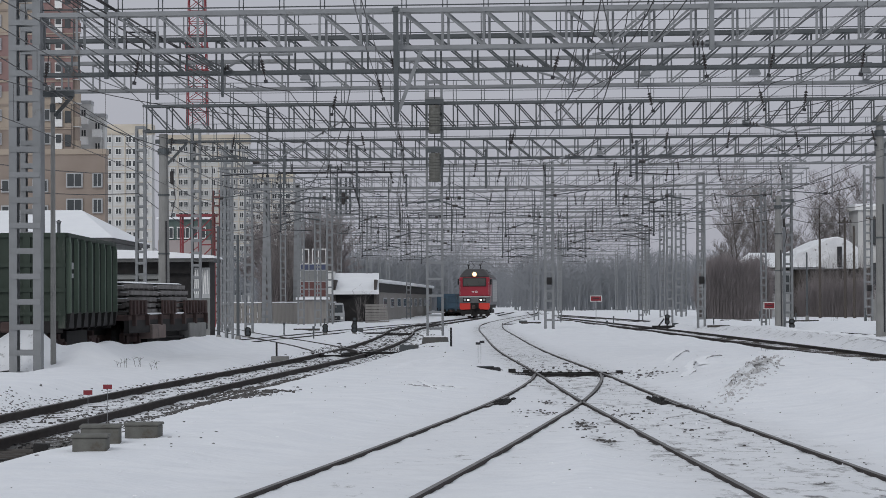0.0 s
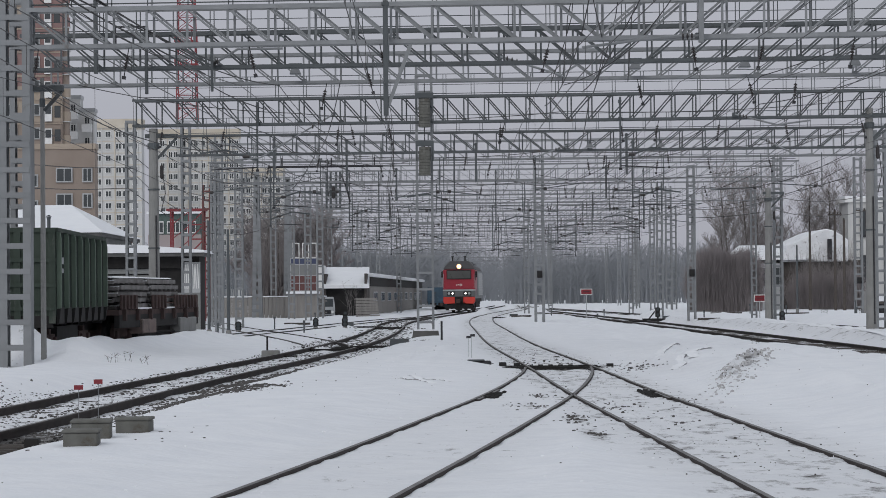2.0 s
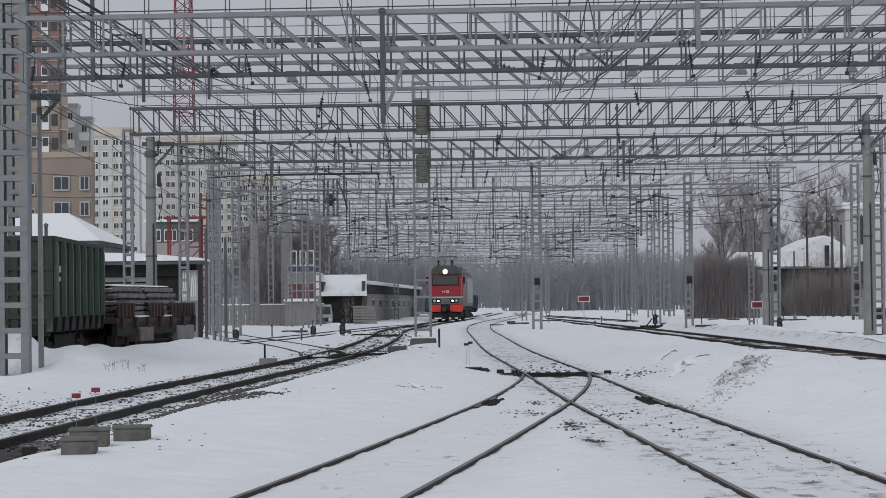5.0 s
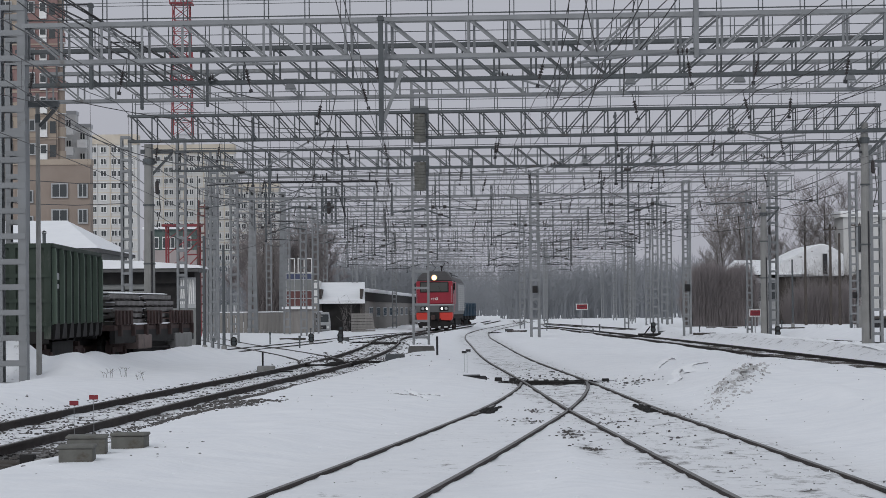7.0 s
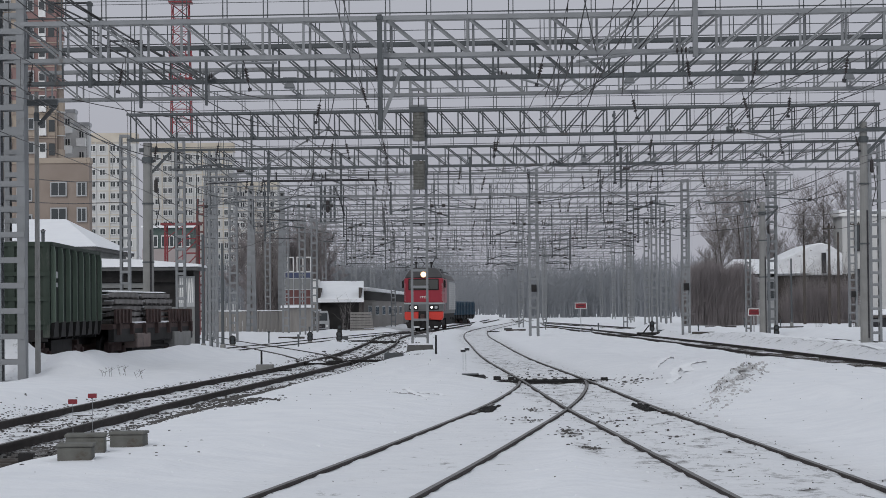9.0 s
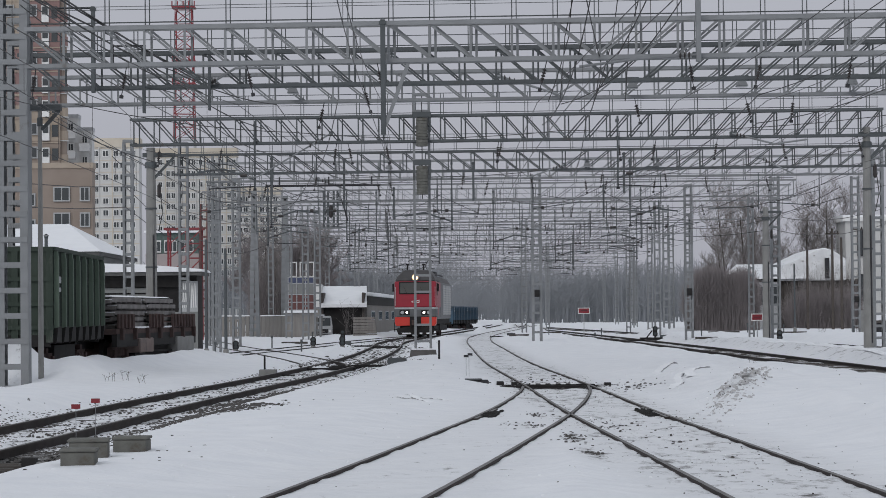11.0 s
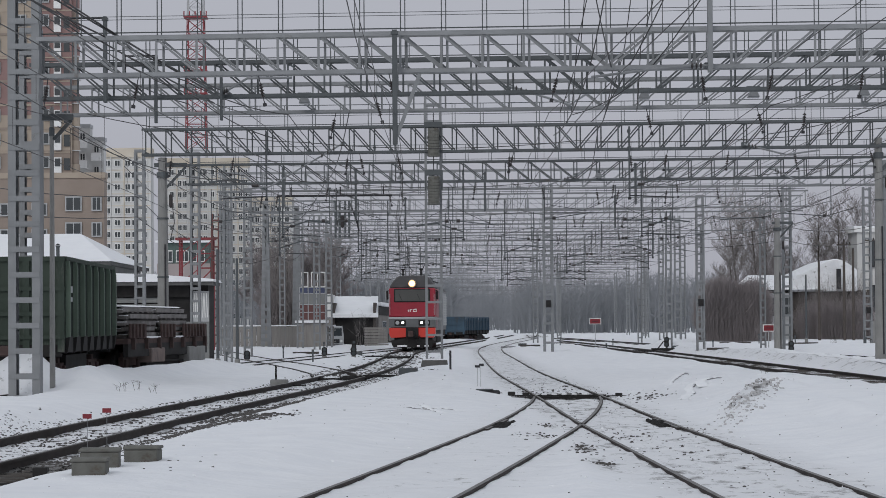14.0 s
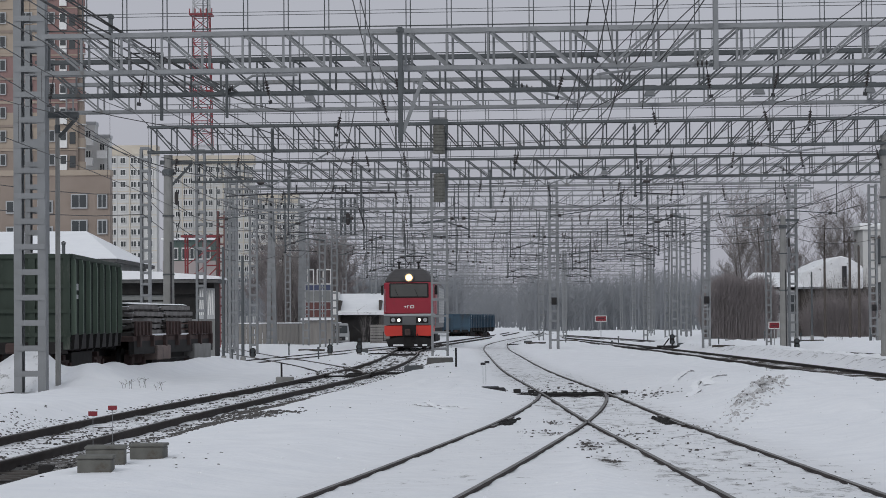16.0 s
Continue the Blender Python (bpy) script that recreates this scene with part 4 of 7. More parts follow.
def hanging_frame():
    """A battened frame hung under a gantry, with its cross bar and insulators."""
    f = thing("hanging_frame", "grey battened steel frame hung under the gantry", "bracket", pose(-5.7, 158.4 + SKEW * 5.7, 8.8))
    for x in (-0.40, -0.16, 0.16, 0.38):
        part("post", Geo().box(x - 0.06, x + 0.06, -0.08, 0.08, -2.1, 0.0), M_STEEL2, f)
    for z in (-0.55, -1.0, -1.45, -1.9):
        part("batten", Geo().box(-0.40, 0.40, -0.10, -0.082, z - 0.04, z + 0.04), M_STEEL, f)
    part("cross_bar", Geo().box(-0.75, 0.55, -0.09, 0.09, -2.18, -2.102), M_STEEL, f)
    part("arm", Geo().tube([(0.4, 0, -0.1), (0.75, 0, -0.9), (0.95, 0, -1.75)], 0.05, 6), M_DARK, f)
    part("arm", Geo().tube([(-0.4, 0, -0.05), (-1.6, 0, -0.1), (-2.3, 0, -0.4)], 0.03, 6), M_STEEL2, f)
    part("insulator", Geo().lathe((0.0, -0.15, -1.2), [(0.04, -0.35), (0.11, -0.3), (0.11, 0.3), (0.04, 0.35)], 8), M_INSUL, f)
    b = thing("feeder_bar", "long black feeder pipe hung below the gantry", "bracket", pose(0, 0, 0))
    part("pipe", Geo().tube([(-7.6, 128.6, 7.69), (-2.3, 128.15, 7.69)], 0.055, 8), M_DARK, b)
    for x in (-7.0, -4.7, -2.7):
        part("hanger", Geo().box(x - 0.03, x + 0.03, 128.15 - SKEW * (x + 2.3), 128.25 - SKEW * (x + 2.3), 7.69, 8.1), M_DARK, b)


hanging_frame()
for x, y in ((2.0, 127.9), (-7.0, 121.9), (8.5, 121.9), (-2.0, 152.4), (9.5, 152.4), (-3.0, 191.4), (11, 191.4)):
    drop_post(x, y, 6.9, 8.7, 0.10)

# insulator strings, registration arms and flood lamps
INS = None


def insulator(x, y, z, lean=0.0):
    global INS
    y -= SKEW * x
    if INS is None:
        INS = thing("insulator", "dark brown insulator string hung from the gantry", "insulator", pose(x, y, z, 0, lean, 0), group="insulator strings")
        for k in range(5):
            part("shed", Geo().lathe((0, 0, -0.25 - k * 0.075), [(0.025, -0.015), (0.06, 0.0), (0.055, 0.015), (0.025, 0.045)], 8), M_INSUL, INS)
        part("hanger", Geo().tube([(0, 0, 0), (0, 0, -0.72)], 0.014), M_DARK, INS)
        part("clamp", Geo().box(-0.045, 0.045, -0.07, 0.07, -0.79, -0.71), M_DARK, INS)
        return INS
    return copy_thing(INS, pose(x, y, z, 0, lean, 0))


LINES = [T_LOCO, T_MAIN, T_RIGHT, lambda y: np.maximum(T_SIDING(np.clip(y, 60, 170)), -9.9), lambda y: 8.2 + 0 * np.asarray(y, float), lambda y: 15.4 + 0 * np.asarray(y, float), lambda y: -7.6 + 0 * np.asarray(y, float), lambda y: 5.6 + 0.012 * np.asarray(y, float), lambda y: 10.4 + 0 * np.asarray(y, float), lambda y: -0.6 - 0.01 * np.asarray(y, float)]
SPANS = [10, 69, 101, 128.5, 159, 192, 224, 255, 300, 360, 434]
for yy in SPANS[1:8]:
    for k, line in enumerate(LINES):
        insulator(float(line(yy)), yy - 0.2, 7.95, (-12, 14, -10, 8, 12, -14, 10, -8, 9, -11)[k])
for x, y, a in ((-3.1, 81.29, 12), (-1.8, 75.39, -15), (2.5, 100.75, 5), (6.0, 81.29, -12), (9.2, 81.29, -14), (10.6, 81.29, 6), (-3.4, 100.75, 8), (7.6, 122.25, 8), (10.3, 122.25, -6), (1.5, 122.25, 8), (4.4, 122.25, -9), (-5.0, 122.25, 10)):
    insulator(x, y, 7.95, a)


def arm(x, y, z, reach, rise):
    a = thing("registration_arm", "thin steel registration arm with an insulator", "bracket", pose(x, y - SKEW * x, z), group="registration arms")
    part("tube", Geo().tube([(0, 0, 0), (reach, 0, rise)], 0.022, 6), M_STEEL2, a)
    part("hanger", Geo().tube([(0, 0, -0.15), (0, 0, 8.05 - z)], 0.022, 6), M_STEEL2, a)
    part("stay", Geo().tube([(0, 0, 0.7), (reach * 0.85, 0, rise + 0.05)], 0.012), M_DARK, a)
    part("insulator", Geo().lathe((reach * 0.16, 0, rise * 0.16), [(0.03, -0.02), (0.08, 0), (0.08, 0.14), (0.03, 0.16)], 8, "x"), M_INSUL, a)
    return a


rs = random.Random(9)
for yy in SPANS[3:9]:
    for line in LINES:
        s = rs.choice((-1, 1))
        arm(float(line(yy)) - s * 2.4, yy - 0.5, 6.5, s * 2.3, rs.uniform(-0.35, 0.35))


def drop_tube(x, y, z0, reach):
    """A long tube hung from the gantry with a cantilever arm at its foot."""
    y -= SKEW * x
    t = thing("drop_tube", "dark hanging tube with a slanting cantilever arm", "bracket", pose(x, y, 8.2), group="drop tubes")
    L = z0 - 8.2
    part("tube", Geo().tube([(0, 0, 0.6), (0, 0, L)], 0.036, 6), M_STEEL2, t)
    part("clamp", Geo().box(-0.05, 0.05, 0.0, 0.45, -0.22, -0.12).box(-0.05, 0.05, 0.0, 0.45, 0.4, 0.5), M_STEEL2, t)
    part("foot", Geo().box(-0.06, 0.06, -0.05, 0.05, L - 0.05, L + 0.03), M_DARK, t)
    part("arm", Geo().tube([(0, -0.06, L + 0.35), (reach * 0.55, -0.06, L + 0.75), (reach, -0.06, L + 0.62)], 0.035, 6), M_STEEL2, t)
    part("steady_arm", Geo().tube([(0, -0.06, L + 0.1), (reach * 0.8, -0.06, L + 0.02)], 0.022, 6), M_DARK, t)
    part("insulator", Geo().lathe((reach * 0.2, -0.06, L + 0.50), [(0.03, -0.12), (0.06, -0.1), (0.06, 0.12), (0.03, 0.14)], 8, "x"), M_INSUL, t)


for x, y, z0, reach in ((-3.1, 158.6, 4.9, 2.4), (-4.8, 158.5, 5.9, 2.0), (-7.4, 128.1, 5.8, 2.2), (1.0, 128.1, 5.6, -2.2), (9.2, 128.1, 5.7, 2.2), (12.0, 158.6, 5.4, -2.3), (3.6, 158.6, 5.4, 2.2), (-5.6, 191.6, 4.8, 2.6), (0.6, 191.6, 5.2, -2.3), (8.6, 191.6, 5.2, 2.3), (14.2, 191.6, 5.4, -2.2), (-3.4, 223.6, 5.0, 2.5), (4.8, 223.6, 5.2, 2.2), (11.5, 223.6, 5.2, -2.2), (-2.0, 254.6, 5.2, 2.4), (6.0, 254.6, 5.2, 2.4), (13.0, 254.6, 5.2, -2.2), (-9.0, 152.6, 5.6, 2.2), (6.8, 100.6, 6.2, 2.0), (-6.4, 100.6, 6.3, -2.1)):
    drop_tube(x, y, z0, reach)


def flood_lamp(x, y, z):
    f = thing("flood_lamp", "small grey yard flood lamp under the gantry", "lamp", pose(x, y - SKEW * x, z), group="flood lamps")
    part("housing", Geo().prism([(-0.17, -0.10), (0.17, -0.10), (0.10, 0.06), (-0.10, 0.06)], -0.2, 0.2), M_STEEL, f, bevel=0.015)
    part("bracket", Geo().box(-0.05, 0.05, -0.04, 0.04, 0.06, 0.2).box(-0.2, 0.2, -0.03, 0.03, 0.18, 0.22), M_STEEL2, f)
    part("lens", Geo().box(-0.15, 0.15, -0.17, 0.17, -0.115, -0.102), M_LGREY, f)


for x in (-4.0, 5.9, 9.05, 12.2):
    flood_lamp(x, 80.8, 8.3)
for x in (-1.8, 6.9, 10.0):
    flood_lamp(x, 122, 8.2)


def cantilever_tube(y, pts, r=0.035, ins=None):
    """A bent steel tube on the face of a gantry that carries a wire."""
    t = thing("cantilever_tube", "grey bent cantilever tube fixed to the gantry", "bracket", group="cantilever tubes")
    p = [(x, y - SKEW * x, z) for x, z in pts]
    part("tube", Geo().tube(p, r, 8), M_STEEL, t)
    a, b = Vector(p[0]), Vector(p[1])
    for u in ((0.12, 0.2, 0.28) if ins is None else ins):
        q = a.lerp(b, u)
        part("shed", Geo().lathe(tuple(q), [(0.03, -0.03), (0.085, -0.01), (0.085, 0.01), (0.03, 0.03)], 8, "x"), M_INSUL, t)
    part("clamp", Geo().box(p[0][0] - 0.07, p[0][0] + 0.07, p[0][1] - 0.02, p[0][1] + 0.3, p[0][2] - 0.07, p[0][2] + 0.07), M_STEEL2, t)


cantilever_tube(68.35, [(6.55, 8.0), (5.2, 7.92), (3.7, 7.75)])
cantilever_tube(75.2, [(-6.08, 8.0), (-5.3, 8.46), (-4.07, 8.46)])
cantilever_tube(81.1, [(2.0, 8.65), (3.77, 8.08), (4.27, 8.4)])
cantilever_tube(100.5, [(-3.6, 8.3), (-6.3, 6.75), (-7.0, 6.7)], 0.03)
cantilever_tube(122.0, [(14.4, 8.4), (15.9, 7.65), (16.6, 7.7)])
cantilever_tube(122.0, [(5.9, 8.2), (4.2, 7.6), (3.4, 7.7)])
cantilever_tube(100.5, [(10.9, 8.1), (12.4, 7.7), (13.6, 7.85)])
cantilever_tube(128.0, [(-5.2, 8.0), (-3.4, 7.3), (-2.6, 7.3)])


def wires():
    """Contact wire, messenger wire and droppers over each track."""
    unit = Geo().tube([(0, 0, 0), (0, 0, 1)], 0.006, 3).mesh("dropper", M_WIRE)
    for n, line in enumerate(LINES):
        t = thing("overhead_wire", "thin dark overhead line wires above the track", "wire", group="overhead lines")
        con, mes, dro = Geo(), Geo(), Geo()
        cp, mp = [], []
        for a, b in zip(SPANS[:-1], SPANS[1:]):
            for k in range(10):
                u = k / 10
                y = a + (b - a) * u
                zig = 0.25 * math.sin(y * 0.06 + n)
                x = float(line(y)) + zig
                zm = 6.95 - 0.75 * 4 * u * (1 - u) * ((b - a) / 50) ** 2 * 0.6
                cp.append((x, y, 5.85))
                mp.append((x, y, zm))
                if k % 2 and 60 < y < 195:
                    part("dropper", unit, None, t, at=pose(x, y, 5.85)).scale = (1, 1, zm - 5.85)
                elif k % 2:
                    dro.tube([(x, y, 5.85), (x, y, zm)], 0.006, 3)
        part("contact_wire", con.tube(cp, 0.009), M_WIRE, t)
        part("messenger_wire", mes.tube(mp, 0.009), M_WIRE, t)
        tagged(part("far_dropper", dro, M_WIRE, t), kind="stuff")


wires()


def cable(pts, r=0.015, label="dark slack feeder cable between gantries", slack=0.025):
    p = []
    for a, b in zip(pts[:-1], pts[1:]):
        A, B = Vector(a), Vector(b)
        sag = (B - A).length * slack
        for k in range(8):
            u = k / 8
            q = A.lerp(B, u)
            p.append((q.x, q.y, q.z - sag * 4 * u * (1 - u)))
    p.append(pts[-1])
    return whole("cable", Geo().tube(p, r), M_WIRE, label, "cable", group="feeder cables")


for pts in ([(-9.6, 69, 9.6), (-7.0, 75.6, 8.4), (-4.5, 81.5, 7.9), (-2.9, 101, 7.4)],
            [(-9.4, 69, 9.3), (-6.8, 75.6, 8.0), (-4.9, 81.5, 7.2)],
            [(-10.2, 69, 9.5), (-7.4, 81, 8.2), (-5, 101, 7.5), (-1, 122, 7.6)],
            [(-11.3, 81.5, 7.6), (-7, 101, 7.0), (-3, 128, 7.5)],
            [(3.0, 60, 11.0), (4.3, 69, 7.9), (4.6, 81, 7.4), (5.2, 101, 6.9)],
            [(4.0, 60, 11.2), (3.7, 69, 8.0), (3.3, 81, 7.2)],
            [(5.8, 60, 11.0), (4.7, 69, 8.1), (4.1, 75.6, 7.2)],
            [(7.0, 60, 11.0), (5.2, 69, 8.0), (3.6, 75.6, 7.4)],
            [(12.5, 69, 9.0), (9.0, 75.6, 7.6), (6.8, 101, 6.6), (3.5, 122, 6.7)],
            [(13.5, 69, 8.2), (9.6, 81, 7.2), (7.5, 101, 6.7)],
            [(-2.7, 81.5, 8.0), (-4.2, 101, 7.0), (-7.0, 122, 6.2)],
            [(16, 101, 7.2), (12.5, 128, 6.6), (9.4, 159, 6.0)],
            [(19, 128, 7.4), (14, 159, 6.6), (10, 192, 6.4)],
            [(28, 188, 9.4), (18, 192, 7.5), (8, 224, 7.2)],
            [(22, 101, 7.6), (19.6, 159, 6.4), (14.7, 159, 6.0)],
            [(22, 101, 8.3), (19.6, 159, 7.2)],
            [(-12.5, 109, 8.0), (-10, 153, 7.0), (-9.8, 192, 6.6)],
            [(-22, 70, 8.6), (-12, 109, 6.8), (-10, 153, 6.0)],
            [(-22, 70, 7.6), (-12, 109, 6.0), (-9, 153, 5.6)]):
    cable(pts)
for a, b in ((0.0, 0.0), (0.10, -0.10), (-0.22, -0.35), (-0.30, 0.15)):
    cable([(-10.0 + a, 60, 9.85 + a), (-6.3 + b, 81.2, 8.4 + 0.5 * b)], 0.022, "thick dark feeder cable slanting between gantries", 0.004)
for k in range(4):
    x = (3.3, 3.6, 4.5, 5.3, 5.6, 3.0)[k]
    cable([(x + 0.3, 66, 11.5), (x + (0.2, -0.2, 0.1, -0.3, 0.2, 0.4)[k], 69, 8.6), (x - 0.2, 72, 7.2)], 0.012, "thin dark jumper wire hanging over the gantry")
# registration cross wires below the gantries
for yy, z in ((81.5, 7.1), (101, 6.9), (128.5, 6.9), (159, 6.8), (192, 6.8), (224, 6.8)):
    cable([(-10.5, yy + 0.4, z + 0.9), (-4, yy + 0.4, z), (4, yy + 0.4, z), (16, yy + 0.4, z + 0.7)], 0.012, "thin cross-span wire between masts")

# ---------------------------------------------------------------- locomotive
loco = thing("locomotive", "red and grey electric locomotive with lit headlamp, coming on", "locomotive")


def build_loco(L):
    # body: straight sides, roof chamfered; nose raked slightly
    side = [(-1.50, 1.30), (1.50, 1.30), (1.52, 2.20), (1.52, 4.05), (-1.52, 4.05), (-1.52, 2.20)]
    part("body", Geo().prism(side, 6.2, 21.4), M_GREY, L, "grey sides")
    part("front_body", Geo().prism([(-1.51, 2.16), (1.51, 2.16), (1.53, 2.20), (1.53, 4.06), (-1.53, 4.06), (-1.53, 2.20)], 2.2, 6.2), M_RED, L, "red front section")
    part("front_sill", Geo().prism([(-1.50, 1.30), (1.50, 1.30), (1.50, 2.158), (-1.50, 2.158)], 2.2, 6.2), M_GREY, L)
    g = Geo()
    face = [(-1.55, 2.18), (1.55, 2.18), (1.53, 4.10), (-1.53, 4.10)]
    g.prism(face, 0.12, 2.25)
    part("cab", g, M_RED, L, "glossy red cab front", 0.06)
    stripe = Geo().box(-1.56, 1.56, 0.08, 2.26, 2.06, 2.18)
    part("stripe", stripe, M_LGREY, L, "light grey band")
    part("lamp_band", Geo().box(-1.54, 1.54, 0.10, 2.24, 1.50, 2.06), M_GREY, L, "dark grey band")
    # roof: sloped front, chamfered sides
    r = Geo()
    z = [(4.10, 1.53, 0.15), (4.55, 1.28, 0.45), (4.95, 0.92, 0.95)]
    ring = []
    for zz, hw, y0 in z:
        i = len(r.v)
        r.v += [(-hw, y0, zz), (hw, y0, zz), (hw, 5.4, zz), (-hw, 5.4, zz)]
        ring.append(i)
    for a, b in zip(ring[:-1], ring[1:]):
        for k in range(4):
            n = (k + 1) % 4
            r.f.append((a + k, a + n, b + n, b + k))
    r.f.append(tuple(ring[0] + k for k in reversed(range(4))))
    r.f.append(tuple(ring[-1] + k for k in range(4)))
    part("cab_roof", r, M_ROOFDARK, L, "sooty dark raked roof front", 0.10)
    part("roof", Geo().prism([(-1.50, 4.05), (1.50, 4.05), (1.2, 4.45), (0.75, 4.62), (-0.75, 4.62), (-1.2, 4.45)], 5.3, 21.3), M_ROOFDARK, L, "sooty grey roof")
    # windscreen in two panes, wipers
    w = part("windscreen_frame", Geo().box(-1.20, 1.20, 0.055, 0.13, 3.16, 4.06), M_BLACK, L, bevel=0.04)
    part("pane", Geo().box(-1.12, 1.12, 0.035, 0.058, 3.24, 3.98), M_SCREEN, w, bevel=0.01)
    for x in (-0.6, 0.6):
        part("wiper", Geo().tube([(x, 0.02, 3.14), (x - 0.25, 0.015, 3.7)], 0.012), M_BLACK, w)
    # headlamp, signal lamps
    h = part("headlamp", Geo().lathe((0, 0.12, 4.40), [(0.30, 0.25), (0.30, 0.0), (0.24, -0.02)], 16, "y"), M_GREY, L)
    part("halo_rim", Geo().lathe((0, 0.12, 4.40), [(0.235, -0.022), (0.23, -0.034), (0.17, -0.036)], 16, "y"), M_HALO, h, "glowing rim standing in for the lamp's warm halo")
    part("lens", Geo().lathe((0, 0.12, 4.40), [(0.165, -0.037), (0.15, -0.05), (0.07, -0.075)], 16, "y"), M_LAMP, h, "bright lit lens")
    for s in (-1, 1):
        c = part("signal_lamp", Geo().box(s * 0.80 - 0.38, s * 0.80 + 0.38, 0.05, 0.12, 1.60, 1.98), M_BLACK, L, bevel=0.05)
        part("lens", Geo().lathe((s * 0.63, 0.05, 1.80), [(0.09, 0.0), (0.08, -0.02), (0.04, -0.035)], 12, "y"), M_LAMP2, c, "lit white lens")
        part("lens", Geo().lathe((s * 0.98, 0.05, 1.80), [(0.13, 0.0), (0.12, -0.02), (0.05, -0.03)], 12, "y"), M_LGREY, c, "unlit lens")
        part("buffer_panel", Geo().prism([(s * 1.52, 1.46), (s * 0.40, 1.46), (s * 0.42, 0.84), (s * 1.40, 0.80), (s * 1.52, 1.0)], 0.06, 1.5), M_ORANGE, L, "bright orange-red lower panel", 0.02)
        m = part("mirror", Geo().box(s * 1.66 - 0.07, s * 1.66 + 0.07, 0.5, 0.62, 3.35, 3.92), M_BLACK, L, bevel=0.02)
        part("bracket", Geo().tube([(s * 1.5, 0.6, 3.95), (s * 1.66, 0.56, 3.93)], 0.02), M_BLACK, m)
        part("handrail", Geo().tube([(s * 1.47, 0.06, 2.3), (s * 1.47, 0.03, 2.4), (s * 1.47, 0.03, 3.6), (s * 1.47, 0.08, 3.7)], 0.018, 6), M_LGREY, L)
        part("cab_side", Geo().box(s * 1.535 - 0.012, s * 1.535 + 0.012, 0.4, 2.2, 1.52, 2.05), M_GREY, L)
        wd = part("side_window", Geo().box(s * 1.545 - 0.012, s * 1.545 + 0.012, 0.95, 1.75, 3.05, 3.85), M_BLACK, L)
        part("pane", Geo().box(s * 1.56 - 0.006, s * 1.56 + 0.006, 1.02, 1.68, 3.12, 3.78), M_GLASS, wd)
        part("door", Geo().box(s * 1.532 - 0.012, s * 1.532 + 0.012, 2.6, 3.3, 1.5, 3.7), M_RED, L, "red crew door", 0.01)
        for k in range(3):
            y0 = 9.6 + k * 3.9
            lv = part("louvre_panel", Geo().box(s * 1.53 - 0.01, s * 1.53 + 0.01, y0, y0 + 3.5, 1.6, 3.9), M_LGREY, L, "pale ribbed louvre panel")
            fins = Geo()
            for j in range(12):
                zz = 1.68 + j * 0.18
                fins.beam((s * 1.545, y0 + 0.06, zz), (s * 1.545, y0 + 3.44, zz), 0.05, 0.07)
            part("fin_set", fins, M_PANEL, lv)
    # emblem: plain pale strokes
    e = Geo().box(-0.30, -0.16, 0.108, 0.122, 2.62, 2.66).box(-0.25, -0.21, 0.108, 0.122, 2.52, 2.66).box(-0.12, -0.08, 0.108, 0.122, 2.52, 2.70).box(-0.08, 0.02, 0.108, 0.122, 2.66, 2.70).box(0.06, 0.10, 0.108, 0.122, 2.52, 2.68).box(0.10, 0.30, 0.108, 0.122, 2.66, 2.72).box(0.26, 0.30, 0.108, 0.122, 2.54, 2.72).box(0.10, 0.30, 0.108, 0.122, 2.52, 2.56)
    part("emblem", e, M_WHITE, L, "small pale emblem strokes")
    # underframe, coupler, plough
    part("underframe", Geo().box(-1.42, 1.42, 0.5, 21.2, 0.95, 1.32), M_BLACK, L)
    part("bumper_beam", Geo().box(-0.42, 0.42, 0.0, 0.6, 0.80, 1.50), M_BLACK, L, bevel=0.03)
    cp = part("coupler", Geo().box(-0.16, 0.16, -0.55, 0.2, 0.92, 1.20), M_BLACK, L, bevel=0.04)
    part("jaw", Geo().box(-0.24, 0.10, -0.72, -0.50, 0.86, 1.26), M_RUST, cp, bevel=0.05)
    for x in (-0.35, 0.35, 0.5):
        part("brake_hose", Geo().tube([(x, 0.0, 0.95), (x, -0.18, 0.78), (x * 0.8, -0.22, 0.55), (x * 0.7, -0.12, 0.42)], 0.03, 6), M_BLACK, L)
    part("plough", Geo().prism([(-1.28, 0.16), (1.28, 0.16), (1.45, 0.62), (0.5, 0.78), (-0.5, 0.78), (-1.45, 0.62)], 0.10, 0.25), M_BLACK, L, "black plough with caked snow", 0.02)
    for a, b in ((-1.0, -0.35), (0.3, 0.5), (0.8, 1.1)):
        part("caked_snow", Geo().box(a, b, 0.06, 0.12, 0.20, 0.31), M_SNOW, L, bevel=0.02)
    part("step", Geo().box(-1.62, -1.30, 0.3, 0.7, 0.52, 0.58).box(1.30, 1.62, 0.3, 0.7, 0.52, 0.58).box(-1.60, -1.56, 0.3, 0.34, 0.55, 1.1).box(1.56, 1.60, 0.3, 0.34, 0.55, 1.1), M_BLACK, L)
    for yc in (4.6, 17.0):
        b = part("bogie", Geo().box(-1.12, 1.12, yc - 3.0, yc + 3.0, 0.55, 0.92).box(-1.28, -1.08, yc - 2.9, yc + 2.9, 0.4, 0.8).box(1.08, 1.28, yc - 2.9, yc + 2.9, 0.4, 0.8), M_BLACK, L)
        for dy in (-2.1, 0, 2.1):
            for s in (-1, 1):
                part("wheel", Geo().lathe((s * 0.76, yc + dy, 0.60), [(0.60, -0.07), (0.60, 0.07)], 20, "x"), M_RUST, b)
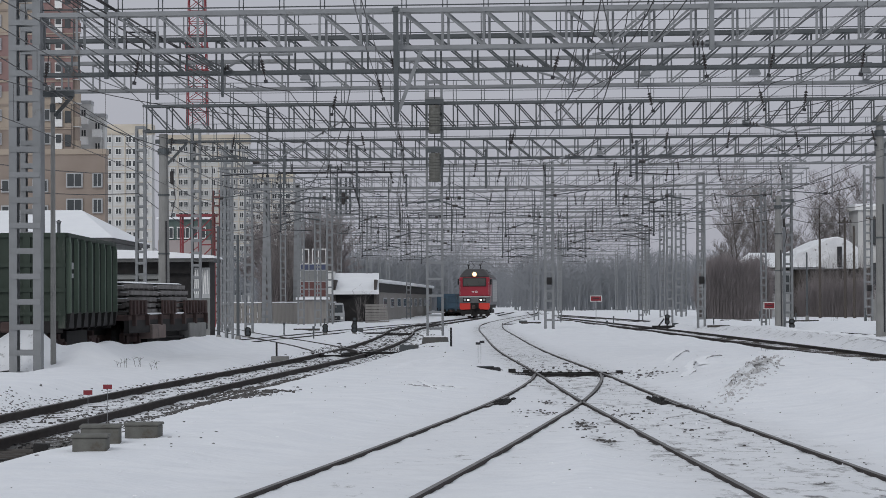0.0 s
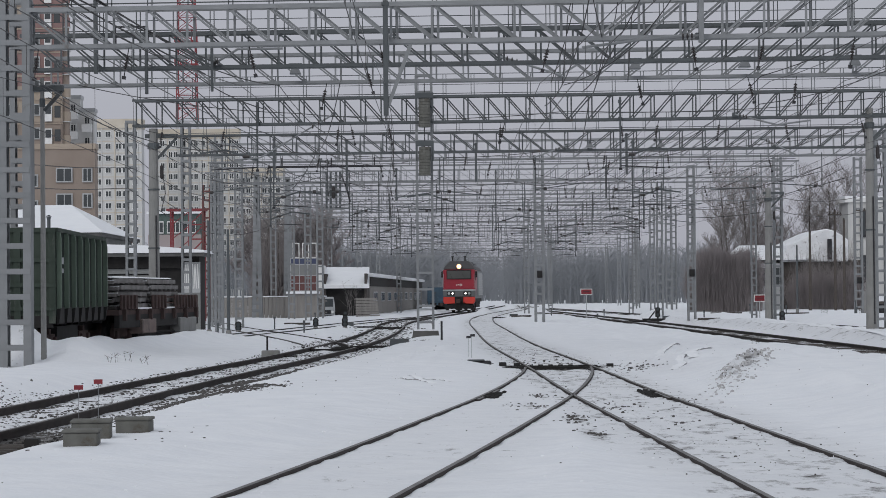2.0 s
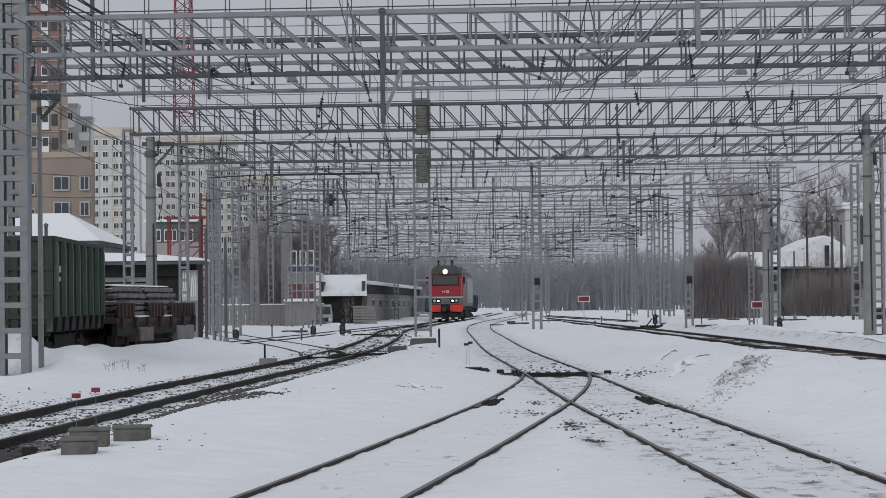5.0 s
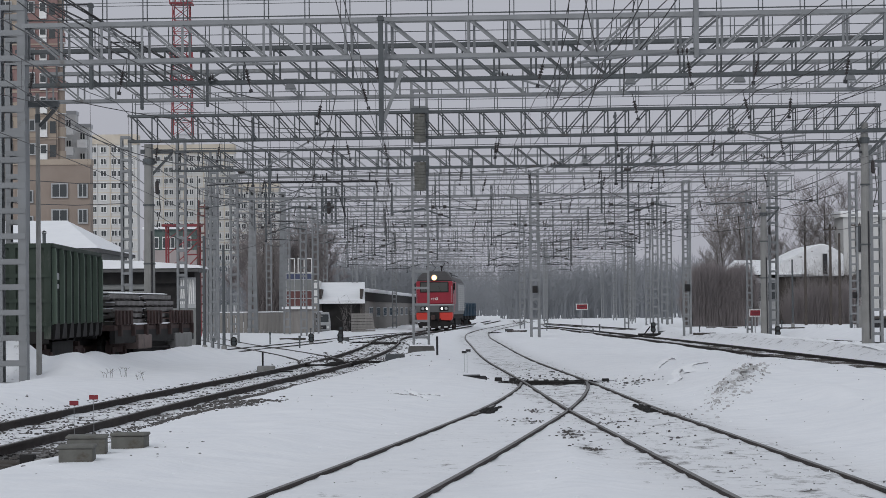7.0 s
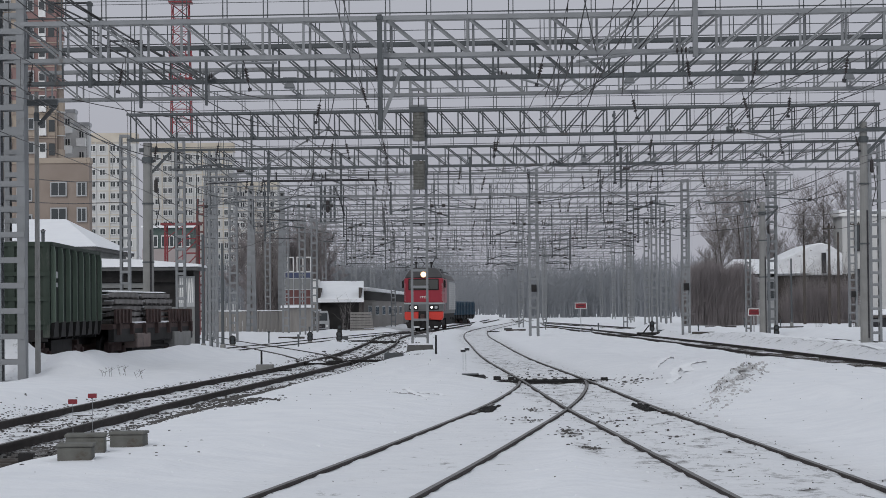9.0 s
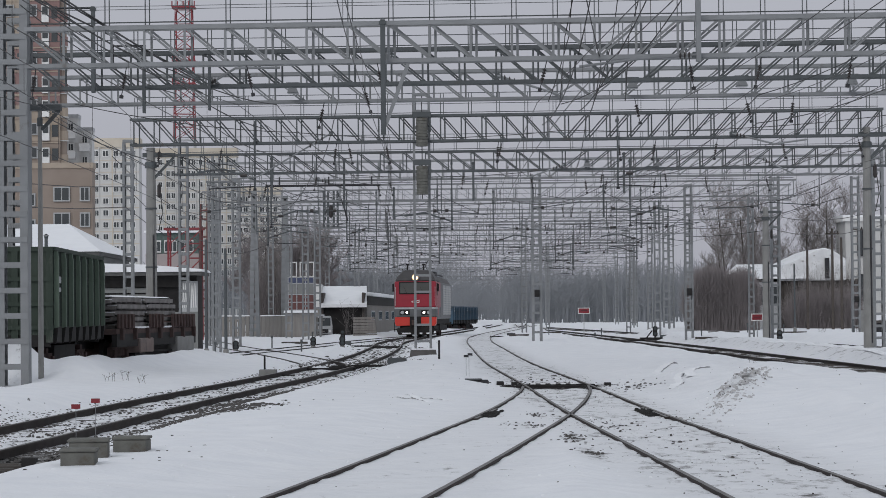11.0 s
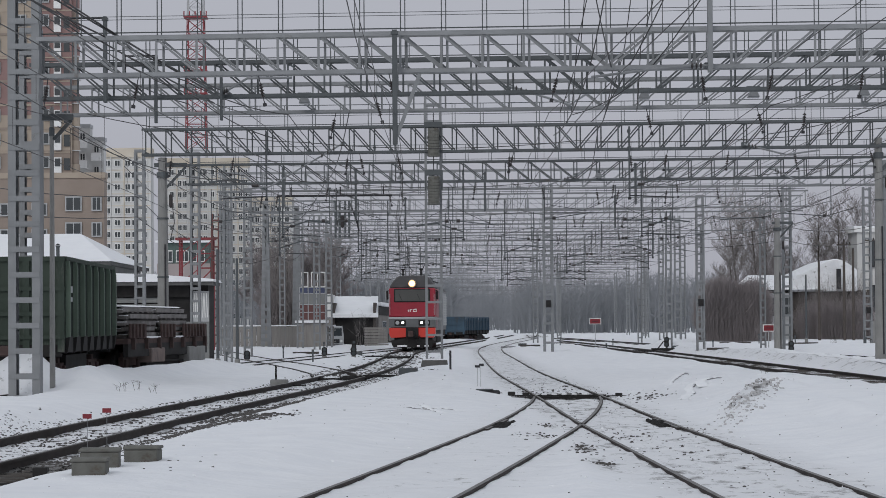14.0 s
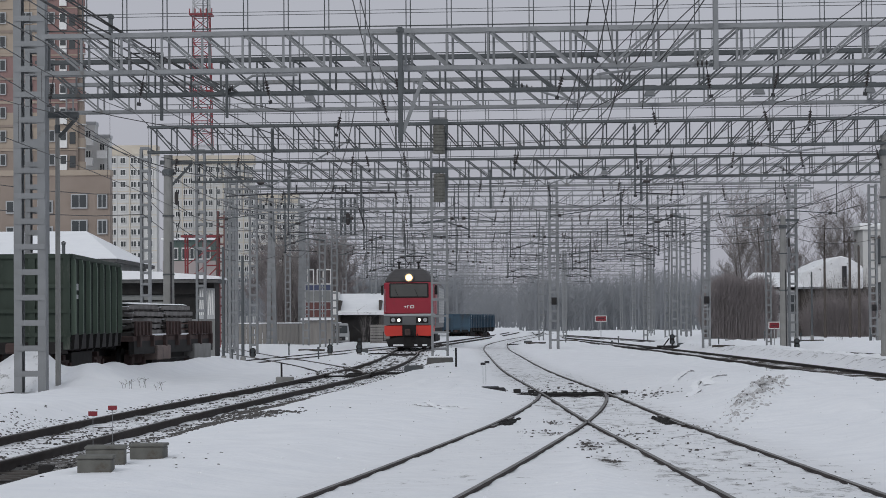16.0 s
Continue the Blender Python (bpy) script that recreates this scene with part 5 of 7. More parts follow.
    part("tank", Geo().box(-1.35, 1.35, 8.3, 13.2, 0.4, 0.98), M_BLACK, L, bevel=0.05)
    # roof gear
    for x in (-0.65, 0.55):
        part("horn", Geo().lathe((x, 1.4, 4.95), [(0.06, 0), (0.06, 0.35), (0.14, 0.38), (0.14, 0.46)], 8), M_BLACK, L)
    pg = part("pantograph", Geo().box(-0.9, 0.9, 6.2, 8.0, 4.82, 4.90).tube([(-0.6, 6.4, 4.9), (-0.3, 7.6, 5.35), (-0.6, 6.5, 5.8)], 0.03).tube([(0.6, 6.4, 4.9), (0.3, 7.6, 5.35), (0.6, 6.5, 5.8)], 0.03), M_DARK, L)
    part("pan_head", Geo().tube([(-0.95, 6.45, 5.68), (-0.7, 6.45, 5.83), (0.7, 6.45, 5.83), (0.95, 6.45, 5.68)], 0.03), M_DARK, pg)
    part("roof_box", Geo().box(-0.7, 0.9, 9.5, 12.5, 4.6, 4.95).box(1.0, 1.3, 3.6, 4.4, 4.35, 4.62), M_DARK, L, bevel=0.03)
    part("roof_duct", Geo().tube([(-0.9, 5.6, 4.75), (-0.9, 20, 4.75)], 0.05, 6).tube([(0.95, 5.6, 4.72), (0.95, 20, 4.72)], 0.05, 6), M_DARK, L)


build_loco(loco)

# ---------------------------------------------------------------- wagons


def bogie(parent, yc):
    b = part("bogie", Geo().box(-1.10, -0.95, yc - 1.2, yc + 1.2, 0.42, 0.70).box(0.95, 1.10, yc - 1.2, yc + 1.2, 0.42, 0.70).box(-1.1, 1.1, yc - 0.25, yc + 0.25, 0.45, 0.85), M_RUST, parent)
    for dy in (-0.925, 0.925):
        for s in (-1, 1):
            part("wheel", Geo().lathe((s * 0.78, yc + dy, 0.475), [(0.475, -0.065), (0.475, 0.065), (0.2, 0.07)], 18, "x"), M_BLACK, b)
        for s in (-1.08, 1.08):
            part("axle_box", Geo().box(s - 0.1, s + 0.1, yc + dy - 0.16, yc + dy + 0.16, 0.32, 0.62), M_RUST, b, bevel=0.02)


def gondola(at, material, label, H=3.48, wall=None, rib_mat=None, L=13.2, W=3.06):
    w = thing("gondola_wagon", label, "wagon", at, group="gondola wagons")
    hw = W / 2
    z0 = 1.22
    for s in (-1, 1):
        x0, x1 = sorted((s * (hw - 0.06), s * hw))
        # a darker wall colour stands in for the shade between ribs
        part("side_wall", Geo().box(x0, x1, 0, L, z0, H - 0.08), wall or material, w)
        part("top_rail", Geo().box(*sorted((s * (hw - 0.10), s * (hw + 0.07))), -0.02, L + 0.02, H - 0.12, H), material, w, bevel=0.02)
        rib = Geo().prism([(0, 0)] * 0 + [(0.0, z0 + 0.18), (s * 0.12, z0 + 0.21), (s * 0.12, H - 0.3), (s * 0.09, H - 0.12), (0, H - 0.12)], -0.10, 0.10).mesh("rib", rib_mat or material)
        foot = Geo().prism([(0.0, z0 - 0.25), (s * 0.06, z0 - 0.2), (s * 0.11, z0 + 0.20), (0, z0 + 0.175)], -0.09, 0.09).mesh("rib_foot", M_BLACK)
        for k in range(8):
            part("rib", rib, None, w, at=pose(s * hw, 0.25 + k * (L - 0.5) / 7, 0))
            part("rib_foot", foot, None, w, at=pose(s * hw, 0.25 + k * (L - 0.5) / 7, 0))
        part("sill", Geo().box(*sorted((s * (hw - 0.25), s * (hw - 0.02))), 0, L, 1.0, z0), M_BLACK, w)
        for k in range(7):
            a = 0.55 + k * (L - 0.5) / 7
            part("hatch", Geo().box(*sorted((s * (hw - 0.03), s * (hw + 0.02))), a, a + 1.25, 1.02, z0 + 0.22), M_BLACK, w, "grimy black bottom hatch")
    for yy, s in ((0.0, -1), (L, 1)):
        e = part("end_wall", Geo().box(-hw + 0.06, hw - 0.06, *sorted((yy, yy - s * 0.06)), z0, H - 0.06), material, w)
        for zz in (1.42, 2.05, 2.72):
            part("end_rib", Geo().box(-hw, hw, *sorted((yy, yy + s * 0.10)), zz - 0.055, zz + 0.055), material, e)
        for xx in (-hw + 0.1, -0.5, 0.5, hw - 0.1):
            part("end_post", Geo().box(xx - 0.09, xx + 0.09, *sorted((yy, yy + s * 0.075)), z0 - 0.2, H - 0.1), material, e)
        part("end_rail", Geo().box(-hw, hw, *sorted((yy - s * 0.1, yy + s * 0.08)), H - 0.12, H), material, e)
        part("headstock", Geo().box(-hw + 0.1, hw - 0.1, *sorted((yy, yy - s * 0.2)), 0.9, z0), M_BLACK, w)
        part("coupler", Geo().box(-0.15, 0.15, *sorted((yy, yy + s * 0.5)), 0.92, 1.2), M_RUST, w, bevel=0.04)
    part("floor", Geo().box(-hw + 0.06, hw - 0.06, 0.06, L - 0.06, z0 - 0.05, z0 + 0.05), M_RUST, w)
    part("stencil", Geo().box(hw + 0.003, hw + 0.006, 1.05, 1.85, 2.62, 2.80).box(hw + 0.003, hw + 0.006, 1.05, 1.80, 2.38, 2.50), M_LGREY, w, "faded pale stencil bars")
    part("centre_sill", Geo().box(-0.3, 0.3, 0.1, L - 0.1, 0.75, 1.2), M_BLACK, w)
    # solid black block added to stand in for shade under the floor
    part("underfloor_fill", Geo().box(-1.1, 1.1, 3.9, L - 3.9, 0.35, 0.9), M_BLACK, w)
    bogie(w, 2.2)
    bogie(w, L - 2.2)
    return w


gondola(pose(-11.62, 74.0, 0, 0, 0, 1.2), M_GREEN, "weathered dark green gondola wagon standing on the siding", 3.58, M_GREENSHADE, M_GREENRIB)
BH = 2.55
gondola(pose(0.9, 306.0, -0.45, 0, 0, -6.5), M_BLUE, "dull blue gondola wagon standing far off", BH + 0.4)
gondola(pose(2.5, 320.2, -0.45, 0, 0, -6.5), M_BLUE, "dull blue gondola wagon standing far off", BH + 0.4)


def flat_wagon(at):
    w = thing("flat_wagon", "dark rusty flat wagon with stake pockets", "wagon", at)
    L, hw = 13.4, 1.50
    part("deck", Geo().box(-hw, hw, 0, L, 1.12, 1.30), M_RUST, w, bevel=0.015)
    for s in (-1, 1):
        part("side_sill", Geo().box(*sorted((s * (hw - 0.16), s * (hw + 0.01))), 0.02, L - 0.02, 0.72, 1.14), M_BLACK, w)
        pocket = Geo().box(*sorted((s * hw, s * (hw + 0.12))), -0.10, 0.10, 0.95, 1.32).mesh("stake_pocket", M_RUST)
        for k in range(7):
            part("stake_pocket", pocket, None, w, at=pose(0, 0.6 + k * 2.03, 0))
        for a, b in ((0.25, 2.7), (5.2, 7.4), (9.0, 13.1)):
            f = part("side_board", Geo().box(*sorted((s * (hw - 0.03), s * (hw + 0.04))), a, b, 1.31, 1.78), M_RUST, w, "rusty folded side board", 0.01)
            ribs = int((b - a) / 0.55)
            for k in range(ribs):
                yy = a + 0.2 + k * 0.55
                part("rib", Geo().box(*sorted((s * (hw + 0.03), s * (hw + 0.10))), yy, yy + 0.16, 1.33, 1.76), M_RUST, f)
        part("equipment_box", Geo().box(*sorted((s * 0.9, s * (hw + 0.10))), 3.2, 5.4, 0.50, 0.98), M_BROWNBOX, w, "faded brown equipment box", 0.03)
        part("equipment_box", Geo().box(*sorted((s * 0.9, s * (hw + 0.10))), 9.6, 12.6, 0.46, 0.98), M_CONC, w, "pale dirty equipment box", 0.03)
        part("snow_strip", Geo().box(*sorted((s * (hw - 0.25), s * (hw + 0.03))), 2.8, 5.0, 1.302, 1.36).box(*sorted((s * (hw - 0.25), s * (hw + 0.03))), 7.5, 8.9, 1.302, 1.36), M_SNOW, w, "strip of snow on the deck edge", 0.015)
    part("end_board", Geo().box(-hw, hw, L - 0.06, L, 1.3, 1.75), M_RUST, w)
    part("snow_on_deck", Geo().box(-hw + 0.1, hw - 0.1, 10.5, 13.1, 1.302, 1.36), M_SNOW, w, "patchy snow on the deck", 0.02)
    part("centre_sill", Geo().box(-0.3, 0.3, 0.1, L - 0.1, 0.65, 1.12), M_BLACK, w)
    part("coupler", Geo().box(-0.15, 0.15, L, L + 0.5, 0.92, 1.2), M_RUST, w)
    # black block painted in for shade between the bogies, with a pipe alongside
    part("underfloor_fill", Geo().box(-1.25, 1.25, 4.0, L - 4.0, 0.30, 0.70).tube([(1.3, 3.8, 0.55), (1.35, 9.8, 0.5)], 0.05, 6), M_BLACK, w)
    bogie(w, 2.3)
    bogie(w, L - 2.3)


FLAT = pose(-11.52, 88.4, 0, 0, 0, -5.9)
flat_wagon(FLAT)
rs = random.Random(5)
for k in range(5):
    p = thing("track_panel", "stacked track panel of rails and grey sleepers dusted with snow", "track panel", FLAT @ pose(rs.uniform(-0.07, 0.07), 0.35 + rs.uniform(0, 0.5), 1.305 + k * 0.205, 0, 0, rs.uniform(-0.35, 0.35)), group="stacked track panels")
    sl = Geo().box(-1.25, 1.25, -0.12, 0.12, 0.0, 0.11).mesh("sleeper", M_PANELRAIL, 0.01)
    for j in range(13):
        part("sleeper", sl, None, p, at=pose(0, 0.2 + j * 0.78, 0))
    for x in (-0.76, 0.76, -1.22):
        part("rail", Geo().box(x - 0.035, x + 0.035, 0, 10.0, 0.11, 0.200), M_PANELRAIL, p)
    for a in (0.0, 5.1):
        dz = rs.uniform(-0.012, 0.012)
        part("side_timber", Geo().box(1.20, 1.30 + rs.uniform(-0.03, 0.04), a + rs.uniform(0, 0.3), a + 4.9 - rs.uniform(0, 0.5), 0.035 + dz, 0.175 + dz), M_PANELRAIL, p, bevel=0.012)
    part("snow_crust", Geo().box(0.98, 1.27, 0.1, 3.6, 0.112, 0.135).box(0.98, 1.27, 5.2, 8.0, 0.112, 0.14), M_SNOW, p, "strips of snow along the edge")
part_top = thing("snow_cover", "uneven snow on the stacked track panels", "snow", FLAT @ pose(0, 0.6, 2.335))
part("drift", Geo().prism([(-1.15, 0), (1.22, 0), (1.1, 0.05), (-1.0, 0.06)], 0.1, 3.8).prism([(-1.1, 0), (1.2, 0), (1.05, 0.04), (-0.9, 0.05)], 4.4, 9.6), M_SNOW, part_top)

# ---------------------------------------------------------------- buildings


def box_house(name, x0, x1, y0, y1, z1, material, label, category="building", z0=-0.2):
    h = thing(name, label, category, pose(0, 0, 0))
    part("wall", Geo().box(x0, x1, y0, y1, z0, z1), material, h)
    return h


def windows_front(h, xs, zs, y, w, hh, frame_mat, depth=0.25):
    """Framed panes on a front wall."""
    fr = Geo().box(-w / 2, w / 2, -depth, 0.05, -hh / 2, hh / 2).mesh("window", frame_mat)
    pn = Geo().box(-w / 2 + 0.14, -0.05, -depth - 0.02, -depth + 0.02, -hh / 2 + 0.14, hh / 2 - 0.14).mesh("pane", M_GLASS)
    pn2 = Geo().box(0.05, w / 2 - 0.14, -depth - 0.02, -depth + 0.02, -hh / 2 + 0.14, hh / 2 - 0.14).mesh("pane", M_GLASS)
    for x in xs:
        for z in zs:
            o = part("window", fr, None, h, at=pose(x, y, z))
            part("pane", pn, None, o)
            part("pane", pn2, None, o)


# tall brick tower, its stepped neighbour, the brown block, the panel blocks
def tower():
    Y = 350.0
    h = box_house("brick_tower", -75, -46.8, Y, Y + 4, 24, M_BRICK, "tall brown and tan brick apartment tower with bay balconies", "apartment building")
    bands = [(24, 28.5, M_BRICKTAN), (28.5, 31.0, M_BRICKRED), (31.0, 36.0, M_BRICKRED), (36.0, 38.5, M_BRICKTAN), (38.5, 60.0, M_BRICKTAN)]
    for a, b, m in bands:
        part("wall", Geo().box(-75, -46.8, Y, Y + 4, a, b), m, h)
    part("corner_wall", Geo().box(-51.4, -46.75, Y - 0.05, Y + 4.05, 30.2, 60), M_BRICKRED, h, "red brick corner strip")
    for k in range(15):
        z = 12.6 + k * 3.0
        part("loggia", Geo().box(-48.95, -48.05, Y - 0.5, Y - 0.06, z - 0.6, z + 1.5), M_WHITE, h, "white glazed loggia")
        part("loggia_pane", Geo().box(-48.85, -48.15, Y - 0.56, Y - 0.51, z + 0.35, z + 1.35), M_GLASS, h)
        part("pane", Geo().box(-47.75, -47.0, Y - 0.12, Y - 0.06, z - 0.1, z + 1.4), M_GLASS, h)
        part("floor_edge", Geo().box(-51.4, -46.7, Y - 0.15, Y - 0.052, z + 2.1, z + 2.25), M_BRICKTAN, h)
        part("floor_band", Geo().box(-75.1, -51.45, Y - 0.12, Y, z + 2.05, z + 2.35), M_BRICKTAN if k % 2 else M_BRICK, h)
    windows_front(h, [-70, -65.5, -61, -56.5, -53.2, -50.3], [13.5 + 3.0 * k for k in range(15)], Y - 0.02, 1.5, 1.5, M_LGREY)
    # rounded bay with balconies on the corner
    for k in range(15):
        z = 12.6 + 3.0 * k
        b = part("balcony", Geo().lathe((-46.75, Y + 1.5, z - 0.5), [(0.85, 0), (0.85, 1.15), (0.8, 1.2)], 14), M_BRICKRED if k > 5 else M_BRICKTAN, h)
        part("glazing", Geo().lathe((-46.75, Y + 1.5, z + 0.70), [(0.72, 0), (0.72, 1.75)], 14), M_BRICK, b)
        part("slab", Geo().lathe((-46.75, Y + 1.5, z - 0.62), [(0.95, 0), (0.95, 0.12)], 14), M_PANEL, b)


tower()


def stepped_block():
    Y = 380.0
    for x0, x1, z in ((-50.2, -48.3, 29.0), (-48.3, -46.4, 27.2)):
        h = box_house("stepped_block", x0, x1, Y, Y + 3, z, M_PANEL, "pale stepped apartment block with white balconies", "apartment building")
        part("parapet", Geo().box(x0 - 0.1, x1 + 0.1, Y - 0.15, Y + 3, z, z + 0.5), M_LGREY, h)
        for k in range(8):
            zz = z - 2.2 - k * 2.8
            part("balcony", Geo().box(x0 + 0.3, x1 - 0.3, Y - 1.1, Y, zz - 0.6, zz + 0.45), M_WHITE, h)
        windows_front(h, [(x0 + x1) / 2], [z - 1.2 - 2.8 * k for k in range(8)], Y - 0.02, 0.85, 1.1, M_PANEL)


stepped_block()


def brown_block():
    Y = 300.0
    h = box_house("brown_block", -62, -36.6, Y, Y + 2.5, 18.1, M_BRICK, "brown brick block with wide pale-framed windows", "building")
    part("parapet", Geo().box(-62.1, -36.5, Y - 0.15, Y + 2.5, 17.8, 18.4), M_BRICKTAN, h)
    windows_front(h, [-57, -52, -47, -43.6], [5.0, 8.8, 11.6, 14.4], Y - 0.02, 1.7, 1.4, M_LGREY)
    windows_front(h, [-39.9], [8.8, 12.2, 15.0], Y - 0.02, 1.8, 1.6, M_LGREY)
    windows_front(h, [-37.4], [5.0, 8.8, 12.2, 15.0], Y - 0.02, 1.1, 1.6, M_LGREY)


brown_block()


def panel_block(x0, x1, Y, z1, label, cols, top=M_CREAM):
    h = box_house("panel_block", x0, x1, Y, Y + 6, z1, M_PANEL, label, "apartment building")
    part("parapet", Geo().box(x0 - 0.2, x1 + 0.2, Y - 0.25, Y + 6, z1 - 1.6, z1 + 0.6), top, h)
    n = int((z1 - 2) / 2.8)
    for k in range(n):
        part("panel_joint", Geo().box(x0, x1, Y - 0.06, Y, z1 - 1.9 - 2.8 * k, z1 - 1.72 - 2.8 * k), top, h)
    zs = [z1 - 3.0 - 2.8 * k for k in range(n)]
    step = (x1 - x0) / cols
    windows_front(h, [x0 + step * (k + 0.5) for k in range(0, cols, 2)], zs, Y - 0.02, step * 0.45, 1.5, M_WHITE)
    windows_front(h, [x0 + step * (k + 0.28) for k in range(1, cols, 2)] + [x0 + step * (k + 0.78) for k in range(1, cols, 2)], zs, Y - 0.02, step * 0.44, 1.5, M_WHITE)
    for k in range(cols - 1):
        part("pilaster", Geo().box(x0 + step * (k + 1) - 0.12, x0 + step * (k + 1) + 0.12, Y - 0.3, Y, 0, z1 - 1.6), M_PANEL if k % 2 else top, h)
    return h


panel_block(-84, -68.3, 650.0, 43.0, "white panel apartment block with cream cornice", 5)
panel_block(-69.5, -49.0, 700.0, 43.5, "white and cream panel apartment block far off", 8)
panel_block(-56, -41.0, 760.0, 36.5, "low pale panel block behind the masts", 5)


def teal_block():
    h = box_house("workshop_block", -24.6, -20.2, 240, 243, 8.9, M_GREENP, "dark green clad workshop with white window bands", "building")
    part("lower_wall", Geo().box(-24.7, -20.1, 239.9, 240, 0, 7.1), M_PINK, h, "dull pink rendered wall")
    for x in (-23.9, -22.5, -21.1):
        w = part("window", Geo().box(x - 0.55, x + 0.55, 239.8, 240, 7.2, 8.25), M_WHITE, h, "white framed window")
        for d in (-0.35, 0.0, 0.35):
            part("pane", Geo().box(x + d - 0.14, x + d + 0.14, 239.77, 239.81, 7.3, 8.15), M_GLASS, w)
    part("snow_roof", Geo().box(-24.8, -20.0, 239.6, 243.3, 8.9, 9.1), M_SNOW, h, "thin snow cover")


teal_block()


def hip_roof(g, x0, x1, y0, y1, z0, z1, rx0, rx1):
    i = len(g.v)
    ym = (y0 + y1) / 2
    g.v += [(x0, y0, z0), (x1, y0, z0), (x1, y1, z0), (x0, y1, z0), (rx0, ym, z1), (rx1, ym, z1)]
    g.f += [(i, i + 1, i + 5, i + 4), (i + 1, i + 2, i + 5), (i + 2, i + 3, i + 4, i + 5), (i + 3, i, i + 4), (i, i + 3, i + 2, i + 1)]
    return g


def depot():
    h = box_house("depot_building", -60, -19.6, 160, 180, 5.4, M_SIDING, "long depot under a deep snow-covered hipped roof", "warehouse")
    part("eaves_board", Geo().box(-60.4, -19.1, 159.6, 180.4, 5.25, 5.45), M_ROOFEDGE, h)
    part("snow_roof", hip_roof(Geo(), -60.4, -19.0, 159.5, 180.5, 5.455, 7.4, -48, -22.2), M_SNOW, h, "smooth deep snow on the roof")
    for x, y, z0, z1, m in ((-22.05, 158.9, 0.0, 6.25, M_STEEL2), (-27.0, 164.5, 5.0, 6.85, M_DARK)):
        c = part("chimney", Geo().lathe((x, y, z0), [(0.10, 0), (0.10, z1 - z0), (0.13, z1 - z0 + 0.02), (0.13, z1 - z0 + 0.1)], 10), m, h)
        part("cap", Geo().lathe((x, y, z1 + 0.12), [(0.17, 0), (0.03, 0.1)], 10), M_DARK, c)


depot()


def shed():
    h = box_house("long_shed", -32, -11.5, 136, 139.5, 3.68, M_BLACK, "low grey sided shed with snow on its flat roof", "shed")
    for k in range(9):
        z = 0.2 + k * 0.33
        part("siding_board", Geo().box(-32, -13.6, 135.88, 136, z, z + 0.26), M_SIDING, h, bevel=0.02)
    part("end_wall", Geo().box(-13.6, -11.45, 135.95, 136.0, 0, 1.9), M_SIDING, h)
    part("canopy", Geo().box(-32.4, -11.2, 135.0, 139.7, 3.68, 3.85), M_ROOFEDGE, h)
    part("dark_fascia", Geo().box(-32.4, -12.4, 135.7, 135.87, 3.12, 3.68), M_BLACK, h)
    s = Geo().prism([(-32.4, 3.855), (-11.1, 3.855), (-11.2, 3.98), (-14, 4.22), (-20, 4.42), (-32.4, 4.6)], 134.9, 139.8)
    part("snow_roof", s, M_SNOW, h, "snow overhanging the eaves")
    part("end_panel", Geo().box(-12.3, -11.45, 135.9, 136.0, 1.9, 3.4), M_LGREY, h, "pale board with worn strokes")
    for x in (-12.2, -12.1, -12.0, -11.88, -11.76, -11.64, -11.53):
        part("worn_stroke", Geo().beam((x, 135.88, 2.1), (x + (0.05 if int(x * 20) % 2 else -0.05), 135.88, 3.3), 0.05, 0.02), M_WHITE, h)


shed()


def red_frame():
    h = thing("red_crane_frame", "red steel lattice frame standing behind the shed", "crane", pose(-17.0, 190, 0))
    for x in (-1.0, 0.25, 1.2):
        for y in (0, 1.6):
            part("leg", Geo().box(x - 0.06, x + 0.06, y - 0.06, y + 0.06, 0, 7.7), M_REDSTEEL, h)
    part("top_beam", Geo().box(-1.3, 1.4, -0.1, 1.7, 7.6, 7.75), M_REDSTEEL, h)
    for z in (4.6, 5.6, 6.6):
        part("tie", Geo().box(0.25, 1.2, -0.06, 0.06, z, z + 0.1), M_REDSTEEL, h)
        part("brace", Geo().beam((0.25, 0, z), (1.2, 0, z + 0.95), 0.08), M_REDSTEEL, h)
        part("brace", Geo().beam((-1.0, 0, z), (0.25, 0, z + 0.95), 0.06), M_REDSTEEL, h)


red_frame()
lattice_mast(-15.4, 187, 9.4, w=0.62, leg=0.14, step=0.6, material=M_REDDULL, label="faded red lattice mast", foot=False, detailed=False)


def radio_tower():
    Y, x = 722.0, -63.9
    h = thing("radio_tower", "red and white lattice radio tower", "tower", pose(x, Y, 0))
    H = 95.0

    def hw(z):
        return 3.4 - 1.5 * z / H
    lv = [k * 3.4 for k in range(29)]
    for k, (a, b) in enumerate(zip(lv[:-1], lv[1:])):
        g = Geo()
        A, B = hw(a), hw(b)
        for sx, sy in ((-1, -1), (1, -1), (1, 1), (-1, 1)):
            g.beam((sx * A, sy * A, a), (sx * B, sy * B, b), 0.26)
        for sy in (-1, 1):
            g.beam((-A, sy * A, a), (B, sy * B, b), 0.15)
            g.beam((A, sy * A, a), (-B, sy * B, b), 0.15)
            g.beam((-B, sy * B, b), (B, sy * B, b), 0.15)
            g.beam((sy * A, -A, a), (sy * B, B, b), 0.2)
        tagged(part("section", g, M_REDSTEEL if (k // 2) % 2 or 15 < k < 23 else M_LGREY, h), kind="stuff")
    for z in (62.0, 68.0, 82.0):
        part("platform", Geo().box(-3.0, 3.0, -3.0, 3.0, z, z + 0.35), M_REDSTEEL, h)
        for k in range(5):
            part("antenna", Geo().box(-3.0 + k * 1.45, -2.7 + k * 1.45, -3.1, -2.9, z, z + 1.6), M_REDSTEEL, h)


radio_tower()


